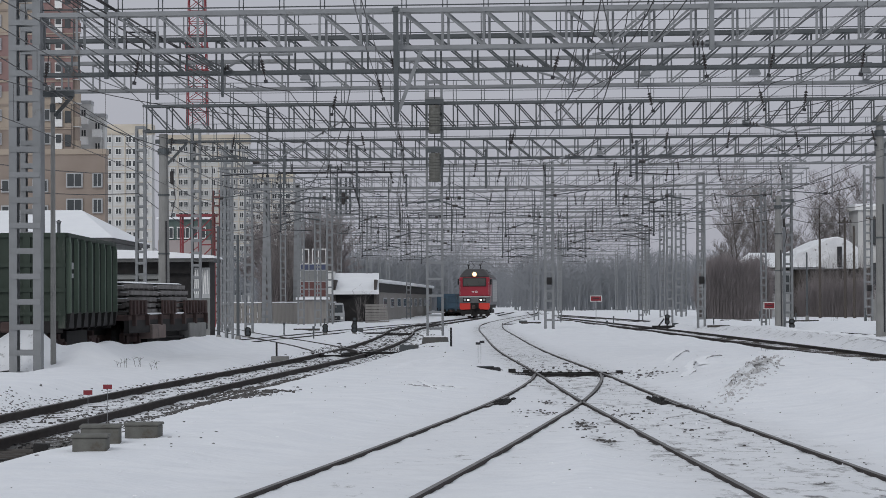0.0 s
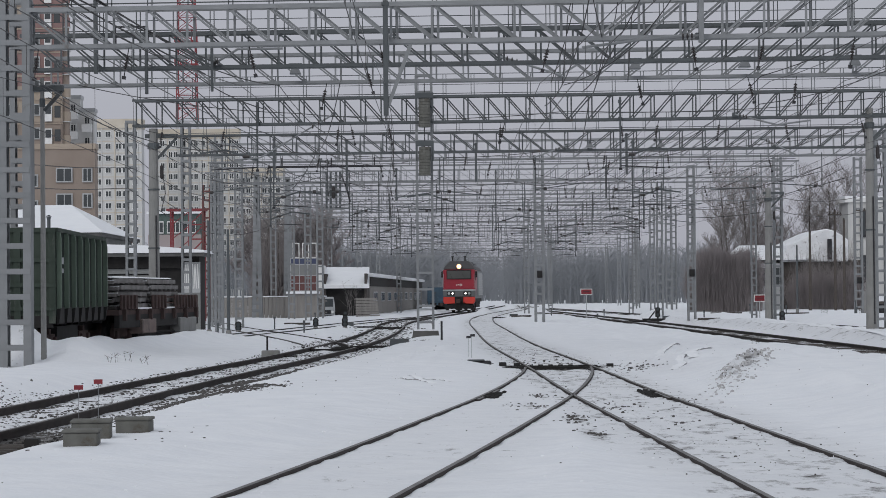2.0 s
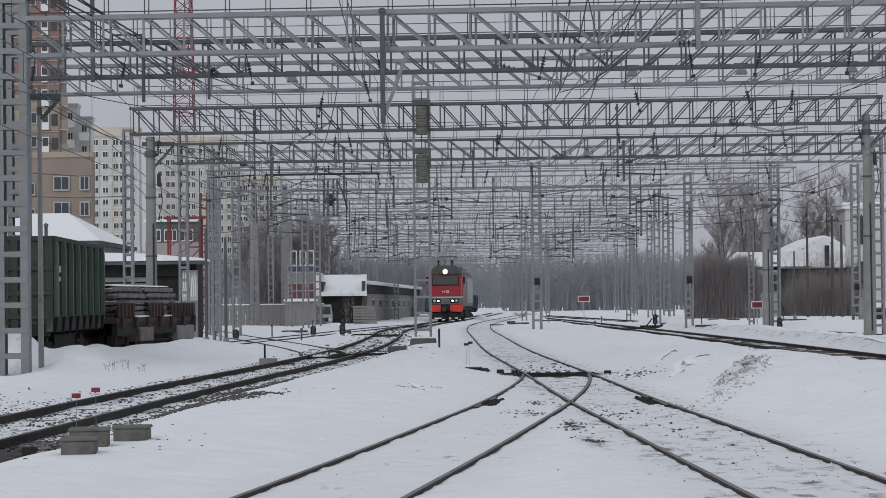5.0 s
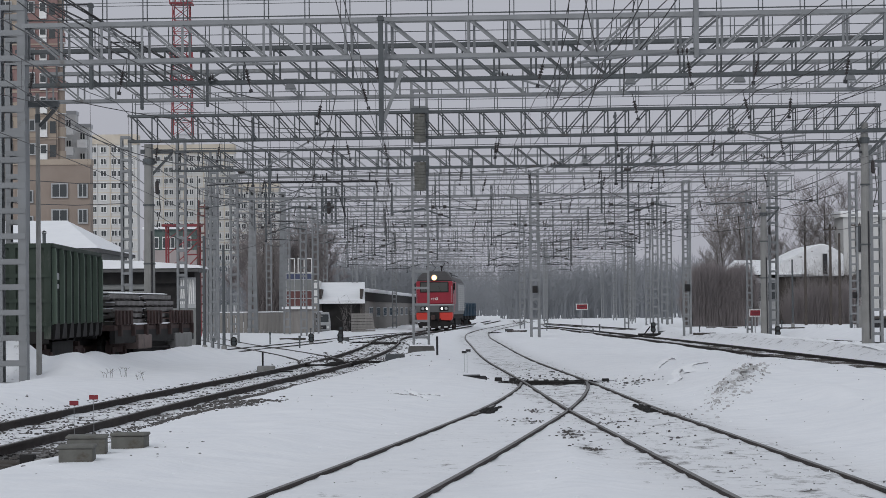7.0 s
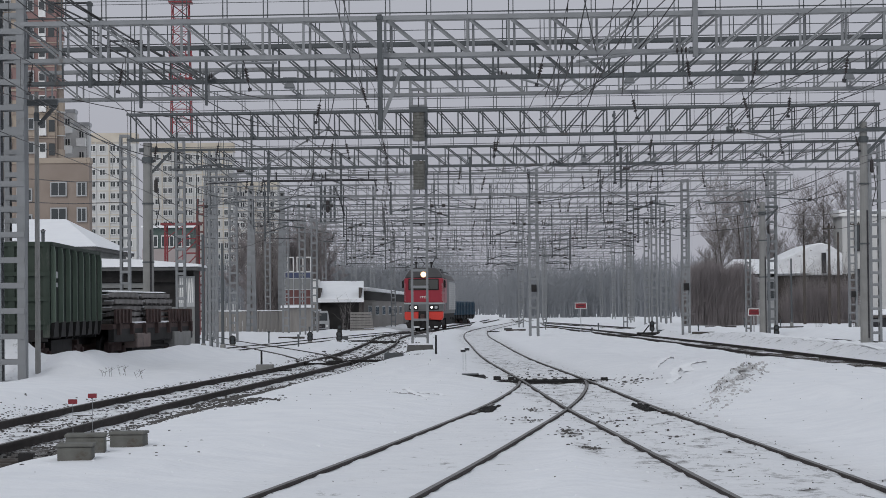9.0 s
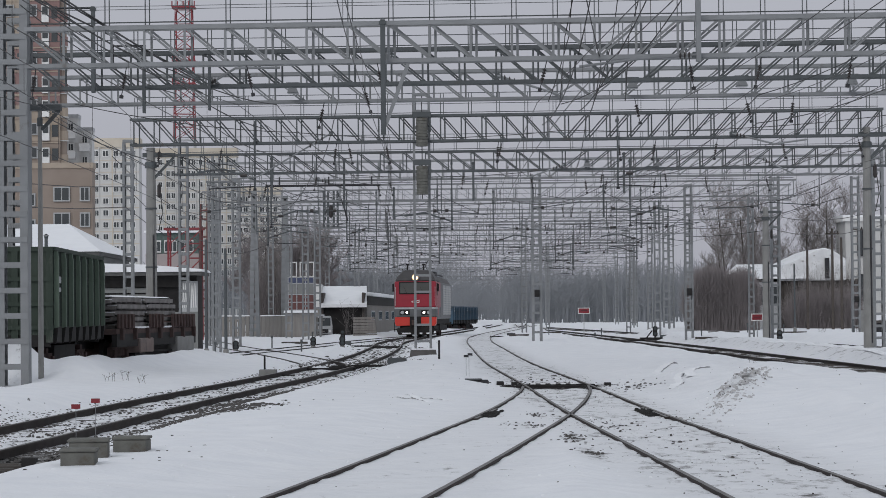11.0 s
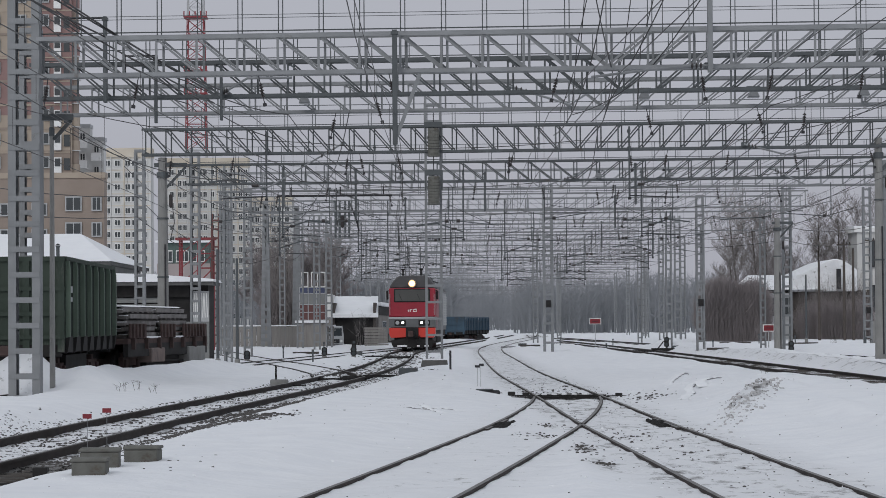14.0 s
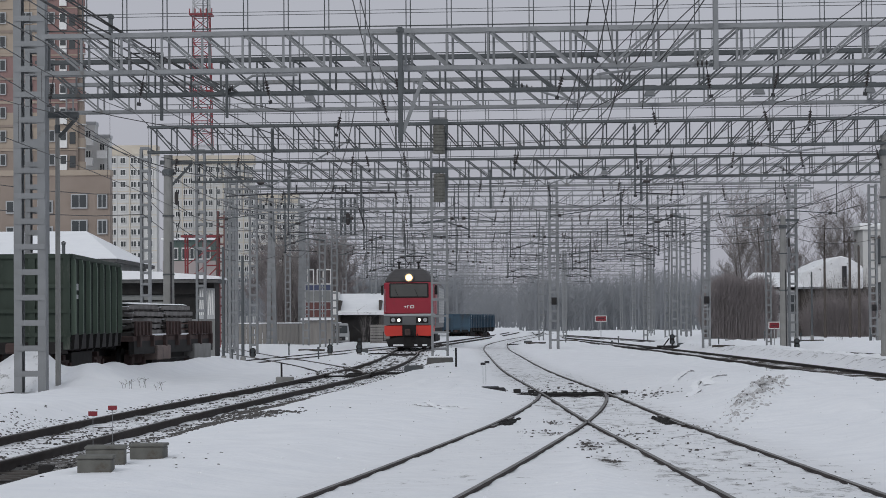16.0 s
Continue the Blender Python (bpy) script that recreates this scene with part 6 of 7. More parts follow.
def kiosk():
    h = thing("signal_kiosk", "small glazed kiosk in blue, red and pale panels", "kiosk", pose(-9.38, 200, 0))
    part("base", Geo().box(-1.0, 1.0, 0, 2.0, -0.1, 1.85), M_WOOD, h)
    part("ledge", Geo().box(-1.25, 1.1, -0.3, 2.1, 1.85, 2.02), M_SNOW, h, "snowy ledge")
    part("box", Geo().box(-0.95, 0.95, 0.02, 2.0, 2.02, 4.42), M_DARKWALL, h)
    for b, d, m in ((2.04, 0.55, M_REDDULL), (2.60, 0.55, M_REDDULL), (3.16, 0.80, M_SIDING), (3.98, 0.42, M_BLUEP)):
        for k in range(3):
            a = -0.92 + k * 0.62
            part("panel", Geo().box(a + 0.03, a + 0.57, -0.03, 0.02, b + 0.03, b + d), m, h, bevel=0.005)
    g = Geo()
    for k in range(4):
        x = -0.93 + k * 0.62
        g.box(x - 0.03, x + 0.03, -0.06, 0.0, 2.02, 4.42)
    for z in (2.05, 2.61, 3.17, 3.97, 4.41):
        g.box(-0.96, 0.96, -0.062, -0.002, z - 0.03, z + 0.03)
    part("mullion_frame", g, M_LGREY, h)
    fr = thing("window_frame_stack", "white empty window frames on the kiosk roof", "frame", pose(-9.45, 200.6, 4.44))
    for x in (-0.5, 0.2, 0.75):
        part("frame", Geo().box(x - 0.25, x - 0.18, 0, 0.06, 0, 1.1).box(x + 0.18, x + 0.25, 0, 0.06, 0, 1.1).box(x - 0.18, x + 0.18, 0, 0.06, 0, 0.07).box(x - 0.18, x + 0.18, 0, 0.06, 1.03, 1.1), M_WHITE, fr)


kiosk()


def far_sheds():
    h = thing("open_shed", "open-fronted dark shed with a snow-covered roof", "shed", pose(0, 0, 0))
    part("back_wall", Geo().box(-8.6, -5.2, 224, 224.3, 0, 3.5), M_DARKWALL, h)
    # black sheet across the opening: the shed's inner shade is painted in
    part("interior_shade", Geo().box(-8.4, -5.4, 216.2, 216.4, 0, 2.3), M_BLACK, h, "black sheet standing in for the shaded open interior")
    part("side_wall", Geo().box(-8.6, -8.4, 216, 224, 0, 3.4), M_DARKWALL, h)
    part("side_wall", Geo().box(-5.4, -5.2, 216, 224, 0, 3.4), M_DARKWALL, h)
    i = Geo()
    i.v += [(-8.7, 215.4, 2.25), (-5.0, 215.4, 2.25), (-5.2, 224.5, 3.75), (-8.7, 224.5, 3.75), (-8.7, 215.4, 2.5), (-5.0, 215.4, 2.5), (-5.2, 224.5, 4.0), (-8.7, 224.5, 4.0)]
    i.f += [(0, 3, 2, 1), (4, 5, 6, 7), (0, 1, 5, 4), (1, 2, 6, 5), (2, 3, 7, 6), (3, 0, 4, 7)]
    part("snow_roof", i, M_SNOW, h, "sloping snow cover")
    part("gable", Geo().box(-8.95, -8.7, 215.4, 224, 2.2, 4.1), M_WHITE, h, "white gable end")
    b = thing("long_store", "long low store with a snowy roof edge and small windows", "building", pose(-5.2, 226, 0, 0, 0, -2.1))
    part("wall", Geo().box(-0.2, 0.0, 0, 104, 0, 2.55), M_WOOD, b)
    part("upper_band", Geo().box(-0.3, 0.05, 0, 104, 2.45, 3.2), M_BLACK, b)
    part("body", Geo().box(-6.0, -0.2, 0, 104, 0, 3.2), M_DARKWALL, b)
    part("snow_roof", Geo().box(-6.2, 0.3, -0.4, 104.4, 3.2, 3.5), M_SNOW, b, "line of snow along the roof", 0.05)
    for k in range(9):
        y = 5 + k * 11.0
        w = part("window", Geo().box(-0.02, 0.05, y, y + 5.0, 1.15, 2.0), M_LGREY, b)
        part("pane", Geo().box(0.05, 0.07, y + 0.3, y + 2.3, 1.25, 1.9).box(0.05, 0.07, y + 2.7, y + 4.7, 1.25, 1.9), M_GLASS, w)
    part("end_wall", Geo().box(-6.0, 0.0, -0.12, 0, 0, 3.2), M_WOOD, b)
    for k in range(6):
        part("window", Geo().box(-4.9 + k * 0.8, -4.4 + k * 0.8, -0.16, -0.1, 0.9, 1.6), M_GLASS, b)
    f = thing("board_stack", "stack of grey weathered boards", "boards", pose(-5.0, 209, 0))
    for k in range(7):
        part("board", Geo().box(-0.9, 0.9 - 0.03 * k, 0, 1.2, 0.05 + k * 0.21, 0.22 + k * 0.21), M_WOOD, f)


far_sheds()


def fence():
    f = thing("panel_fence", "weathered grey board fence with snow at its foot", "fence")
    pl = Geo().box(-0.14, 0.14, -0.03, 0.03, 0, 1.55).mesh("plank", M_WOOD)
    x = -17.5
    r = random.Random(3)
    k = 0
    while x < -8.0:
        part("plank", pl, None, f, at=pose(x, 205 + r.uniform(-0.02, 0.02), 0.05 + r.uniform(-0.04, 0.04), 0, r.uniform(-1, 1), 0))
        if k % 8 == 0:
            part("post", Geo().box(-0.09, 0.09, 0.04, 0.22, -0.2, 1.6), M_CONC, f, at=pose(x, 205, 0))
        x += 0.30
        k += 1
    part("snow_cap", Geo().box(-17.6, -7.9, 204.95, 205.06, 1.62, 1.70), M_SNOW, f, "line of snow along the top", 0.02)
    part("rail", Geo().box(-17.6, -7.9, 205.04, 205.1, 0.4, 0.5).box(-17.6, -7.9, 205.04, 205.1, 1.25, 1.35), M_WOOD, f)


fence()


def truck():
    t = thing("small_truck", "pale grey small lorry parked by the shed", "truck", pose(-8.35, 211, -0.35, 0, 0, 12))
    part("cab", Geo().prism([(-0.85, 0.5), (0.85, 0.5), (0.85, 1.2), (0.74, 1.95), (-0.74, 1.95), (-0.85, 1.2)], 0, 1.6), M_LGREY, t, bevel=0.05)
    part("windscreen", Geo().box(-0.68, 0.68, -0.02, 0.03, 1.2, 1.78), M_GLASS, t)
    part("grille", Geo().box(-0.5, 0.5, -0.03, 0.02, 0.65, 0.95), M_DARK, t)
    for s in (-1, 1):
        part("headlight", Geo().lathe((s * 0.64, 0, 0.8), [(0.1, 0.02), (0.1, -0.03)], 10, "y"), M_WHITE, t)
        part("wheel", Geo().lathe((s * 0.7, 0.7, 0.33), [(0.34, -0.1), (0.34, 0.1)], 14, "x"), M_BLACK, t)
        part("wheel", Geo().lathe((s * 0.7, 3.6, 0.33), [(0.34, -0.1), (0.34, 0.1)], 14, "x"), M_BLACK, t)
    part("bumper", Geo().box(-0.88, 0.88, -0.1, 0.05, 0.38, 0.55), M_DARK, t)
    part("load_bed", Geo().box(-0.9, 0.9, 1.7, 4.6, 0.6, 1.5), M_SIDING, t, bevel=0.02)


truck()


def right_houses():
    h = box_house("wooden_house", 27.2, 37.8, 244, 256, 4.3, M_DARKWALL, "dark brown wooden house under a snow-covered roof", "house")
    part("snow_roof", hip_roof(Geo(), 26.6, 33.5, 243, 257, 4.5, 5.9, 27.6, 32), M_ROOFSNOW, h, "patchy snow on the low wing")
    g = Geo().prism([(30.6, 4.32), (36.5, 4.32), (36.5, 6.2), (35.9, 6.65), (35.3, 7.0), (34.6, 7.2), (33.9, 7.0), (33.0, 6.6), (32.1, 6.15), (31.2, 5.8)], 243.4, 257)
    part("snow_gable", g, M_ROOFSNOW, h, "patchy dirty snow on the gable roof", 0.07)
    part("chimney", Geo().box(34.65, 35.0, 242.95, 243.39, 4.5, 6.3), M_DARK, h)
    w = part("porch", Geo().box(28.3, 30.6, 243.3, 244.0, 0.1, 4.2), M_LGREY, h, "pale glazed porch")
    for a in (28.5, 29.7):
        part("pane", Geo().box(a, a + 0.7, 243.24, 243.3, 2.2, 3.8), M_GLASS, w)
    for x in np.arange(30.65, 37.7, 0.42):
        part("board", Geo().box(float(x), float(x) + 0.38, 243.95, 244.0, 0, 4.45), M_DARKWALL, h)
    b = box_house("white_house", 39.3, 62, 262, 268, 10.3, M_PANEL, "pale two-storey rendered house with tall windows", "house")
    part("cornice", Geo().box(39.0, 62.3, 261.7, 268, 10.1, 10.5), M_WHITE, b)
    part("snow", Geo().box(39.0, 62.3, 261.7, 268, 10.5, 10.7), M_SNOW, b)
    windows_front(b, [40.9, 45.4, 48.6], [3.8, 8.1], 262, 1.0, 2.6, M_DARK)
    s = thing("low_shelter", "low timber shelter half buried in snow", "shelter", pose(31.6, 190, 0.1))
    part("roof", Geo().box(-1.5, 1.5, 0, 2, 0.7, 0.85), M_DARKWALL, s)
    part("front", Geo().box(-1.4, 1.4, 0.2, 0.3, 0, 0.7), M_DARK, s)
    part("snow", Geo().prism([(-1.5, 0.85), (1.2, 0.85), (0.2, 1.25), (-1.0, 1.35)], 0.05, 2), M_SNOW, s, "heaped snow", 0.05)
    part("pillar", Geo().box(-2.2, -1.55, 0.0, 0.5, -0.1, 1.6), M_CONC, s, bevel=0.02)


right_houses()

# ---------------------------------------------------------------- trees


def bare_tree(seed, H, limbs, upright, twig_r):
    """Trunk with forking limbs and fine upright twigs, no leaves."""
    r = random.Random(seed)
    trunk, crown = Geo(), Geo()

    def grow(p, d, L, rad, lev):
        n = 3
        pts = [p]
        q = p.copy()
        dd = d.copy()
        for _ in range(n):
            dd = (dd + Vector((r.uniform(-1, 1), r.uniform(-1, 1), r.uniform(-0.2, 0.8))) * (0.07 if lev == 0 else 0.17)).normalized()
            q = q + dd * (L / n)
            pts.append(q.copy())
        (trunk if lev == 0 else crown).tube([tuple(a) for a in pts], rad, 6 if lev == 0 else 3, max(rad * 0.45, twig_r * 0.6))
        if lev >= 4:
            return
        kids = limbs if lev == 0 else (6, 5, 5)[lev - 1]
        for k in range(kids):
            u = 0.22 + 0.78 * (k + r.random()) / kids
            i = min(int(u * n), n - 1)
            base = pts[i].lerp(pts[i + 1], u * n - i)
            a = r.uniform(0, 6.28)
            out = Vector((math.cos(a), math.sin(a), 0))
            nd = (dd * upright + out * 0.8 + Vector((0, 0, r.uniform(0.1, 0.4)))).normalized()
            grow(base, nd, L * (r.uniform(0.22, 0.40) * (1.25 - 0.55 * u) if lev == 0 else r.uniform(0.36, 0.60)), max(rad * (0.30 if lev == 0 else 0.5), twig_r), lev + 1)
    grow(Vector((0, 0, -0.1)), Vector((0, 0, 1)), H * 0.9, H * 0.009, 0)
    return trunk, crown


def tree_kind(at, seed, H, label, limbs, upright, twig_r=0.012, crown_mat=None):
    t = thing("bare_tree", label, "tree", at, group="bare trees")
    a, b = bare_tree(seed, H, limbs, upright, twig_r)
    part("trunk", a, M_BARK, t)
    part("crown", b, crown_mat or M_TWIG, t, "fine leafless twigs")
    return t


TREES = [tree_kind(pose(30.1, 262, 0), 1, 12.0, "tall leafless birch with fine upright twigs", 22, 0.95, 0.009), tree_kind(pose(36.0, 266, 0), 2, 12.4, "leafless spreading tree with a dense twiggy crown", 22, 0.6, 0.009), tree_kind(pose(27.6, 262, 0), 3, 8.6, "small leafless tree with thin twigs", 18, 0.8), tree_kind(pose(-11.2, 258, 0), 4, 9.4, "dense dark leafless tree behind the kiosk", 26, 0.6, 0.02, M_SCRUB)]
r = random.Random(77)
SPOTS = [(0, 31.2, 266), (0, 28.9, 268), (2, 33.2, 266), (1, 38.6, 268), (0, 38.6, 276), (0, 41.5, 278),
         (3, -12.6, 260), (3, -10.4, 262), (3, -13.8, 262), (2, -10.0, 230), (2, -13.0, 232), (2, -14.3, 236), (3, -15.6, 262), (3, -17.5, 266),
         (1, -54, 262), (0, -50, 258), (1, -47, 262), (0, -57, 262)]
for n, x, y in SPOTS:
    k = r.uniform(0.85, 1.08)
    c = copy_thing(TREES[n], pose(x, y, 0, 0, 0, r.uniform(0, 360)))
    c.scale = (k, k, k * r.uniform(0.92, 1.06))


def thicket(name, label, x0, x1, y0, y1, h0, h1, n, seed, material, lean=0.12, rad=0.014):
    """Dense leafless stems, each with side shoots."""
    rr = random.Random(seed)
    g = Geo()
    for _ in range(n):
        x, y = rr.uniform(x0, x1), rr.uniform(y0, y1)
        e = min(1.0, 0.72 + 2.2 * min(x - x0, x1 - x) / (x1 - x0)) * (0.93 + 0.05 * math.sin(x * 1.9 + seed) + 0.04 * math.sin(x * 4.7 + y))
        h = rr.uniform(h0, h1) * e
        dx, dy = rr.gauss(0, lean) * h, rr.gauss(0, lean) * h
        p, q = (x, y, 0), (x + dx, y + dy, h)
        g.tube([p, (x + dx * 0.4, y + dy * 0.4, h * 0.5), q], rad, 3, rad * 0.3)
        for _ in range(4):
            u = rr.uniform(0.3, 0.95)
            b = (x + dx * u, y + dy * u, h * u)
            g.tube([b, (b[0] + rr.gauss(0, 0.35), b[1] + rr.gauss(0, 0.35), b[2] + rr.uniform(0.2, 0.9))], rad * 0.6, 3, rad * 0.2)
    return whole(name, g, material, label, "bushes", kind="stuff")


thicket("thicket", "dense dark leafless thicket beside the yard", 21.5, 27.3, 230, 235, 3.6, 5.7, 6500, 1, M_SCRUB, 0.06, 0.017)
thicket("thicket", "leafless bushes before the wooden house", 30.8, 37.2, 238, 241, 1.6, 3.9, 2600, 2, M_SCRUB, 0.12, 0.014)
thicket("thicket", "tall brown leafless shrubs before the wooden house", 31.0, 37.0, 239.5, 242.5, 2.5, 6.2, 420, 8, M_TWIG, 0.13, 0.012)
thicket("thicket", "dark leafless wood behind the wooden house", 28.5, 39.5, 259, 264, 4.5, 8.2, 1500, 9, M_SCRUB, 0.08, 0.016)
thicket("thicket", "leafless bushes behind the shed", -6.6, -5.4, 213, 214, 1.4, 3.3, 12, 3, M_TWIG, 0.2)
thicket("thicket", "dark leafless scrub behind the masts", -15.2, -12.4, 232, 237, 3.5, 6.2, 1100, 5, M_SCRUB, 0.06, 0.02)
thicket("thicket", "dense grey-brown leafless thicket behind the kiosk", -13.9, -9.9, 257, 262, 5.5, 8.6, 2400, 6, M_SCRUB, 0.05, 0.022)


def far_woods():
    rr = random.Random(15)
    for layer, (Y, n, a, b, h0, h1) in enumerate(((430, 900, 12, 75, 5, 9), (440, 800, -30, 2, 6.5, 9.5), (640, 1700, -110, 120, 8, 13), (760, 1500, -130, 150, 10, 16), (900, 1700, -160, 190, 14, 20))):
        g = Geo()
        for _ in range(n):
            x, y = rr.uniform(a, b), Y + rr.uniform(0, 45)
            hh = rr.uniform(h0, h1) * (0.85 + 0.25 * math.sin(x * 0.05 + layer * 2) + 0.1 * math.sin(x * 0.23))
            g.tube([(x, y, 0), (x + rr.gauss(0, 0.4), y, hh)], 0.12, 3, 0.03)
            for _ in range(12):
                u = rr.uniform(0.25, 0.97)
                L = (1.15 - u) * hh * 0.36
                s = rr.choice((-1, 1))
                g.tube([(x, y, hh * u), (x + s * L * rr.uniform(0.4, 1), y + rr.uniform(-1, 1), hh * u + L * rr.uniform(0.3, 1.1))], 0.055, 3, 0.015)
        whole("far_woods", g, M_HAZEWOOD, "distant leafless woods along the horizon", "woods", kind="stuff")


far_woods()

# ---------------------------------------------------------------- small things


def switch_gear(line, y, side):
    """Stretcher bars, slide chairs and a small rod box at a pair of points."""
    x = float(line(y))
    t = thing("switch_gear", "dark greasy stretcher bars and rods of a switch", "switch gear", pose(x, y, -0.12, 0, 0, -math.degrees(math.atan(float(line(y + 1) - line(y - 1)) / 2))), group="switch gear")
    for k in range(4):
        part("stretcher", Geo().box(-0.85, 0.85, k * 1.4, k * 1.4 + 0.12, 0.0, 0.07), M_BLACK, t, bevel=0.01)
    part("rod", Geo().box(*sorted((side * 0.7, side * 2.2)), 0.2, 0.28, 0.08, 0.16), M_BLACK, t)
    part("case", Geo().box(*sorted((side * 1.9, side * 2.5)), -0.1, 0.6, 0.05, 0.38), M_STEEL2, t, bevel=0.02)
    for s in (-0.62, 0.62):
        part("blade", Geo().beam((s * 1.12, 0.0, 0.08), (s * 0.98, 9.0, 0.08), 0.05, 0.09), M_RAIL, t)


switch_gear(T_LOCO, 91, 1)
switch_gear(T_LOCO, 148, -1)
switch_gear(T_RIGHT, 172, 1)
switch_gear(T_MAIN, 200, 1)
for x, y, L, a in ((20.6, 195, 2.2, 4), (17.2, 168, 1.4, -10), (23.5, 180, 1.8, 8), (9.2, 214, 1.6, -4), (14.9, 150, 1.2, 12), (6.0, 190, 1.4, 20), (-7.9, 160, 1.5, -8)):
    whole("old_plank", Geo().box(-L / 2, L / 2, -0.14, 0.14, -0.03, 0.09), M_SLEEPER, "dark old timber lying in the snow", "timber", pose(x, y, gz(x, y), 0, 0, a), group="old timbers", bevel=0.01)
for x, y, h in ((21.7, 190, 0.9), (22.4, 176, 0.7), (16.2, 166, 0.6), (12.6, 205, 0.8), (8.4, 198, 0.7), (-7.2, 168, 0.8), (-8.4, 146, 0.8), (26.2, 172, 1.1), (24.9, 163, 0.6), (10.4, 176, 0.5), (-6.0, 128, 0.7), (-9.2, 118, 0.8)):
    whole("marker_post", Geo().box(-0.035, 0.035, -0.035, 0.035, -0.15, h * 0.8).box(-0.055, 0.055, -0.045, 0.045, h * 0.8 - 0.12, h * 0.8), M_STEEL2, "short grey marker post in the snow", "post", pose(x, y, gz(x, y)), group="marker posts", bevel=0.01)
for x, y, h in ((-9.9, 122, 5.2), (-8.97, 121, 4.8), (24.6, 196, 5.6), (26.4, 201, 5.0)):
    p = thing("thin_pole", "thin dark steel pole standing in snow", "pole", pose(x, y, gz(x, y) - 0.1), group="thin poles")
    part("shaft", Geo().tube([(0, 0, 0), (0, 0, h)], 0.075, 8, 0.06), M_STEEL2, p)
    part("collar", Geo().lathe((0, 0, 0), [(0.13, 0), (0.12, 0.35), (0.08, 0.4)], 8), M_CONC, p)


def plate_sign(x, y, w, h, zc, label, post=0.03):
    z0 = gz(x, y) - 0.1
    s = thing("plate_sign", label, "sign", pose(x, y, z0), group="red plate signs")
    part("post", Geo().tube([(0, 0.03, 0), (0, 0.03, zc - z0)], post, 8), M_LGREY, s)
    p = part("plate", Geo().box(-w / 2, w / 2, -0.01, 0.01, zc - z0 - h / 2, zc - z0 + h / 2), M_SIGNRED, s, "red enamelled plate", 0.004)
    part("border", Geo().box(-w / 2 - 0.05, w / 2 + 0.05, 0.0105, 0.02, zc - z0 - h / 2 - 0.05, zc - z0 + h / 2 + 0.05), M_WHITE, p, "pale border")
    part("bar", Geo().box(-w * 0.30, w * 0.30, -0.014, -0.011, zc - z0 - h * 0.05, zc - z0 + h * 0.07), M_DARK, p)


plate_sign(11.25, 204, 0.77, 0.34, 1.82, "red rectangular plate on a pale post in snow")
plate_sign(18.6, 158, 0.56, 0.31, 1.34, "red rectangular plate on a pale post in snow")
for x, y, z in ((-4.88, 38.0, 0.47), (-4.72, 38.9, 0.52)):
    m = thing("marker_flag", "small dull red marker plate on a thin wire stake", "marker", pose(x, y, 0), group="marker flags")
    part("stake", Geo().tube([(0, 0.012, gz(x, y) - 0.1), (0, 0.012, z + 0.02)], 0.004, 5), M_STEEL, m)
    part("plate", Geo().box(-0.062, 0.062, -0.005, 0.005, z - 0.032, z + 0.032), M_SIGNRED, m)


def cable_box(x, y, w, d, h, rz, sunk):
    z = gz(x, y)
    b = thing("cable_box", "weathered grey concrete cable box by the track", "box", pose(x, y, z - sunk, 0, 0, rz), group="cable boxes")
    part("body", Geo().box(-w / 2, w / 2, -d / 2, d / 2, 0, h), M_BOX, b, bevel=0.012)
    part("lid", Geo().box(-w / 2 - 0.015, w / 2 + 0.015, -d / 2 - 0.015, d / 2 + 0.015, h, h + 0.035), M_BOX, b, "darker lid with rounded edge", 0.01)


cable_box(-3.92, 31.7, 0.44, 0.5, 0.23, 4, 0.05)
cable_box(-3.73, 29.3, 0.36, 0.4, 0.22, 2, 0.09)
cable_box(-3.54, 32.7, 0.39, 0.4, 0.22, -3, 0.08)
sm = thing("switch_rod_gear", "dark greasy switch rod gear in bare ballast", "switch gear", pose(-4.6, 31.0, 0))
part("block", Geo().box(0.02, 0.18, -0.1, 0.1, -0.1, 0.13), M_BLACK, sm, bevel=0.01)
part("rod", Geo().box(0.15, 0.5, -0.05, 0.05, 0.03, 0.08), M_CONC, sm)
part("rod", Geo().box(-1.0, 0.1, -0.3, -0.22, -0.12, -0.06), M_BLACK, sm)
part("rod", Geo().box(-1.0, 0.1, 0.25, 0.33, -0.12, -0.06), M_BLACK, sm)


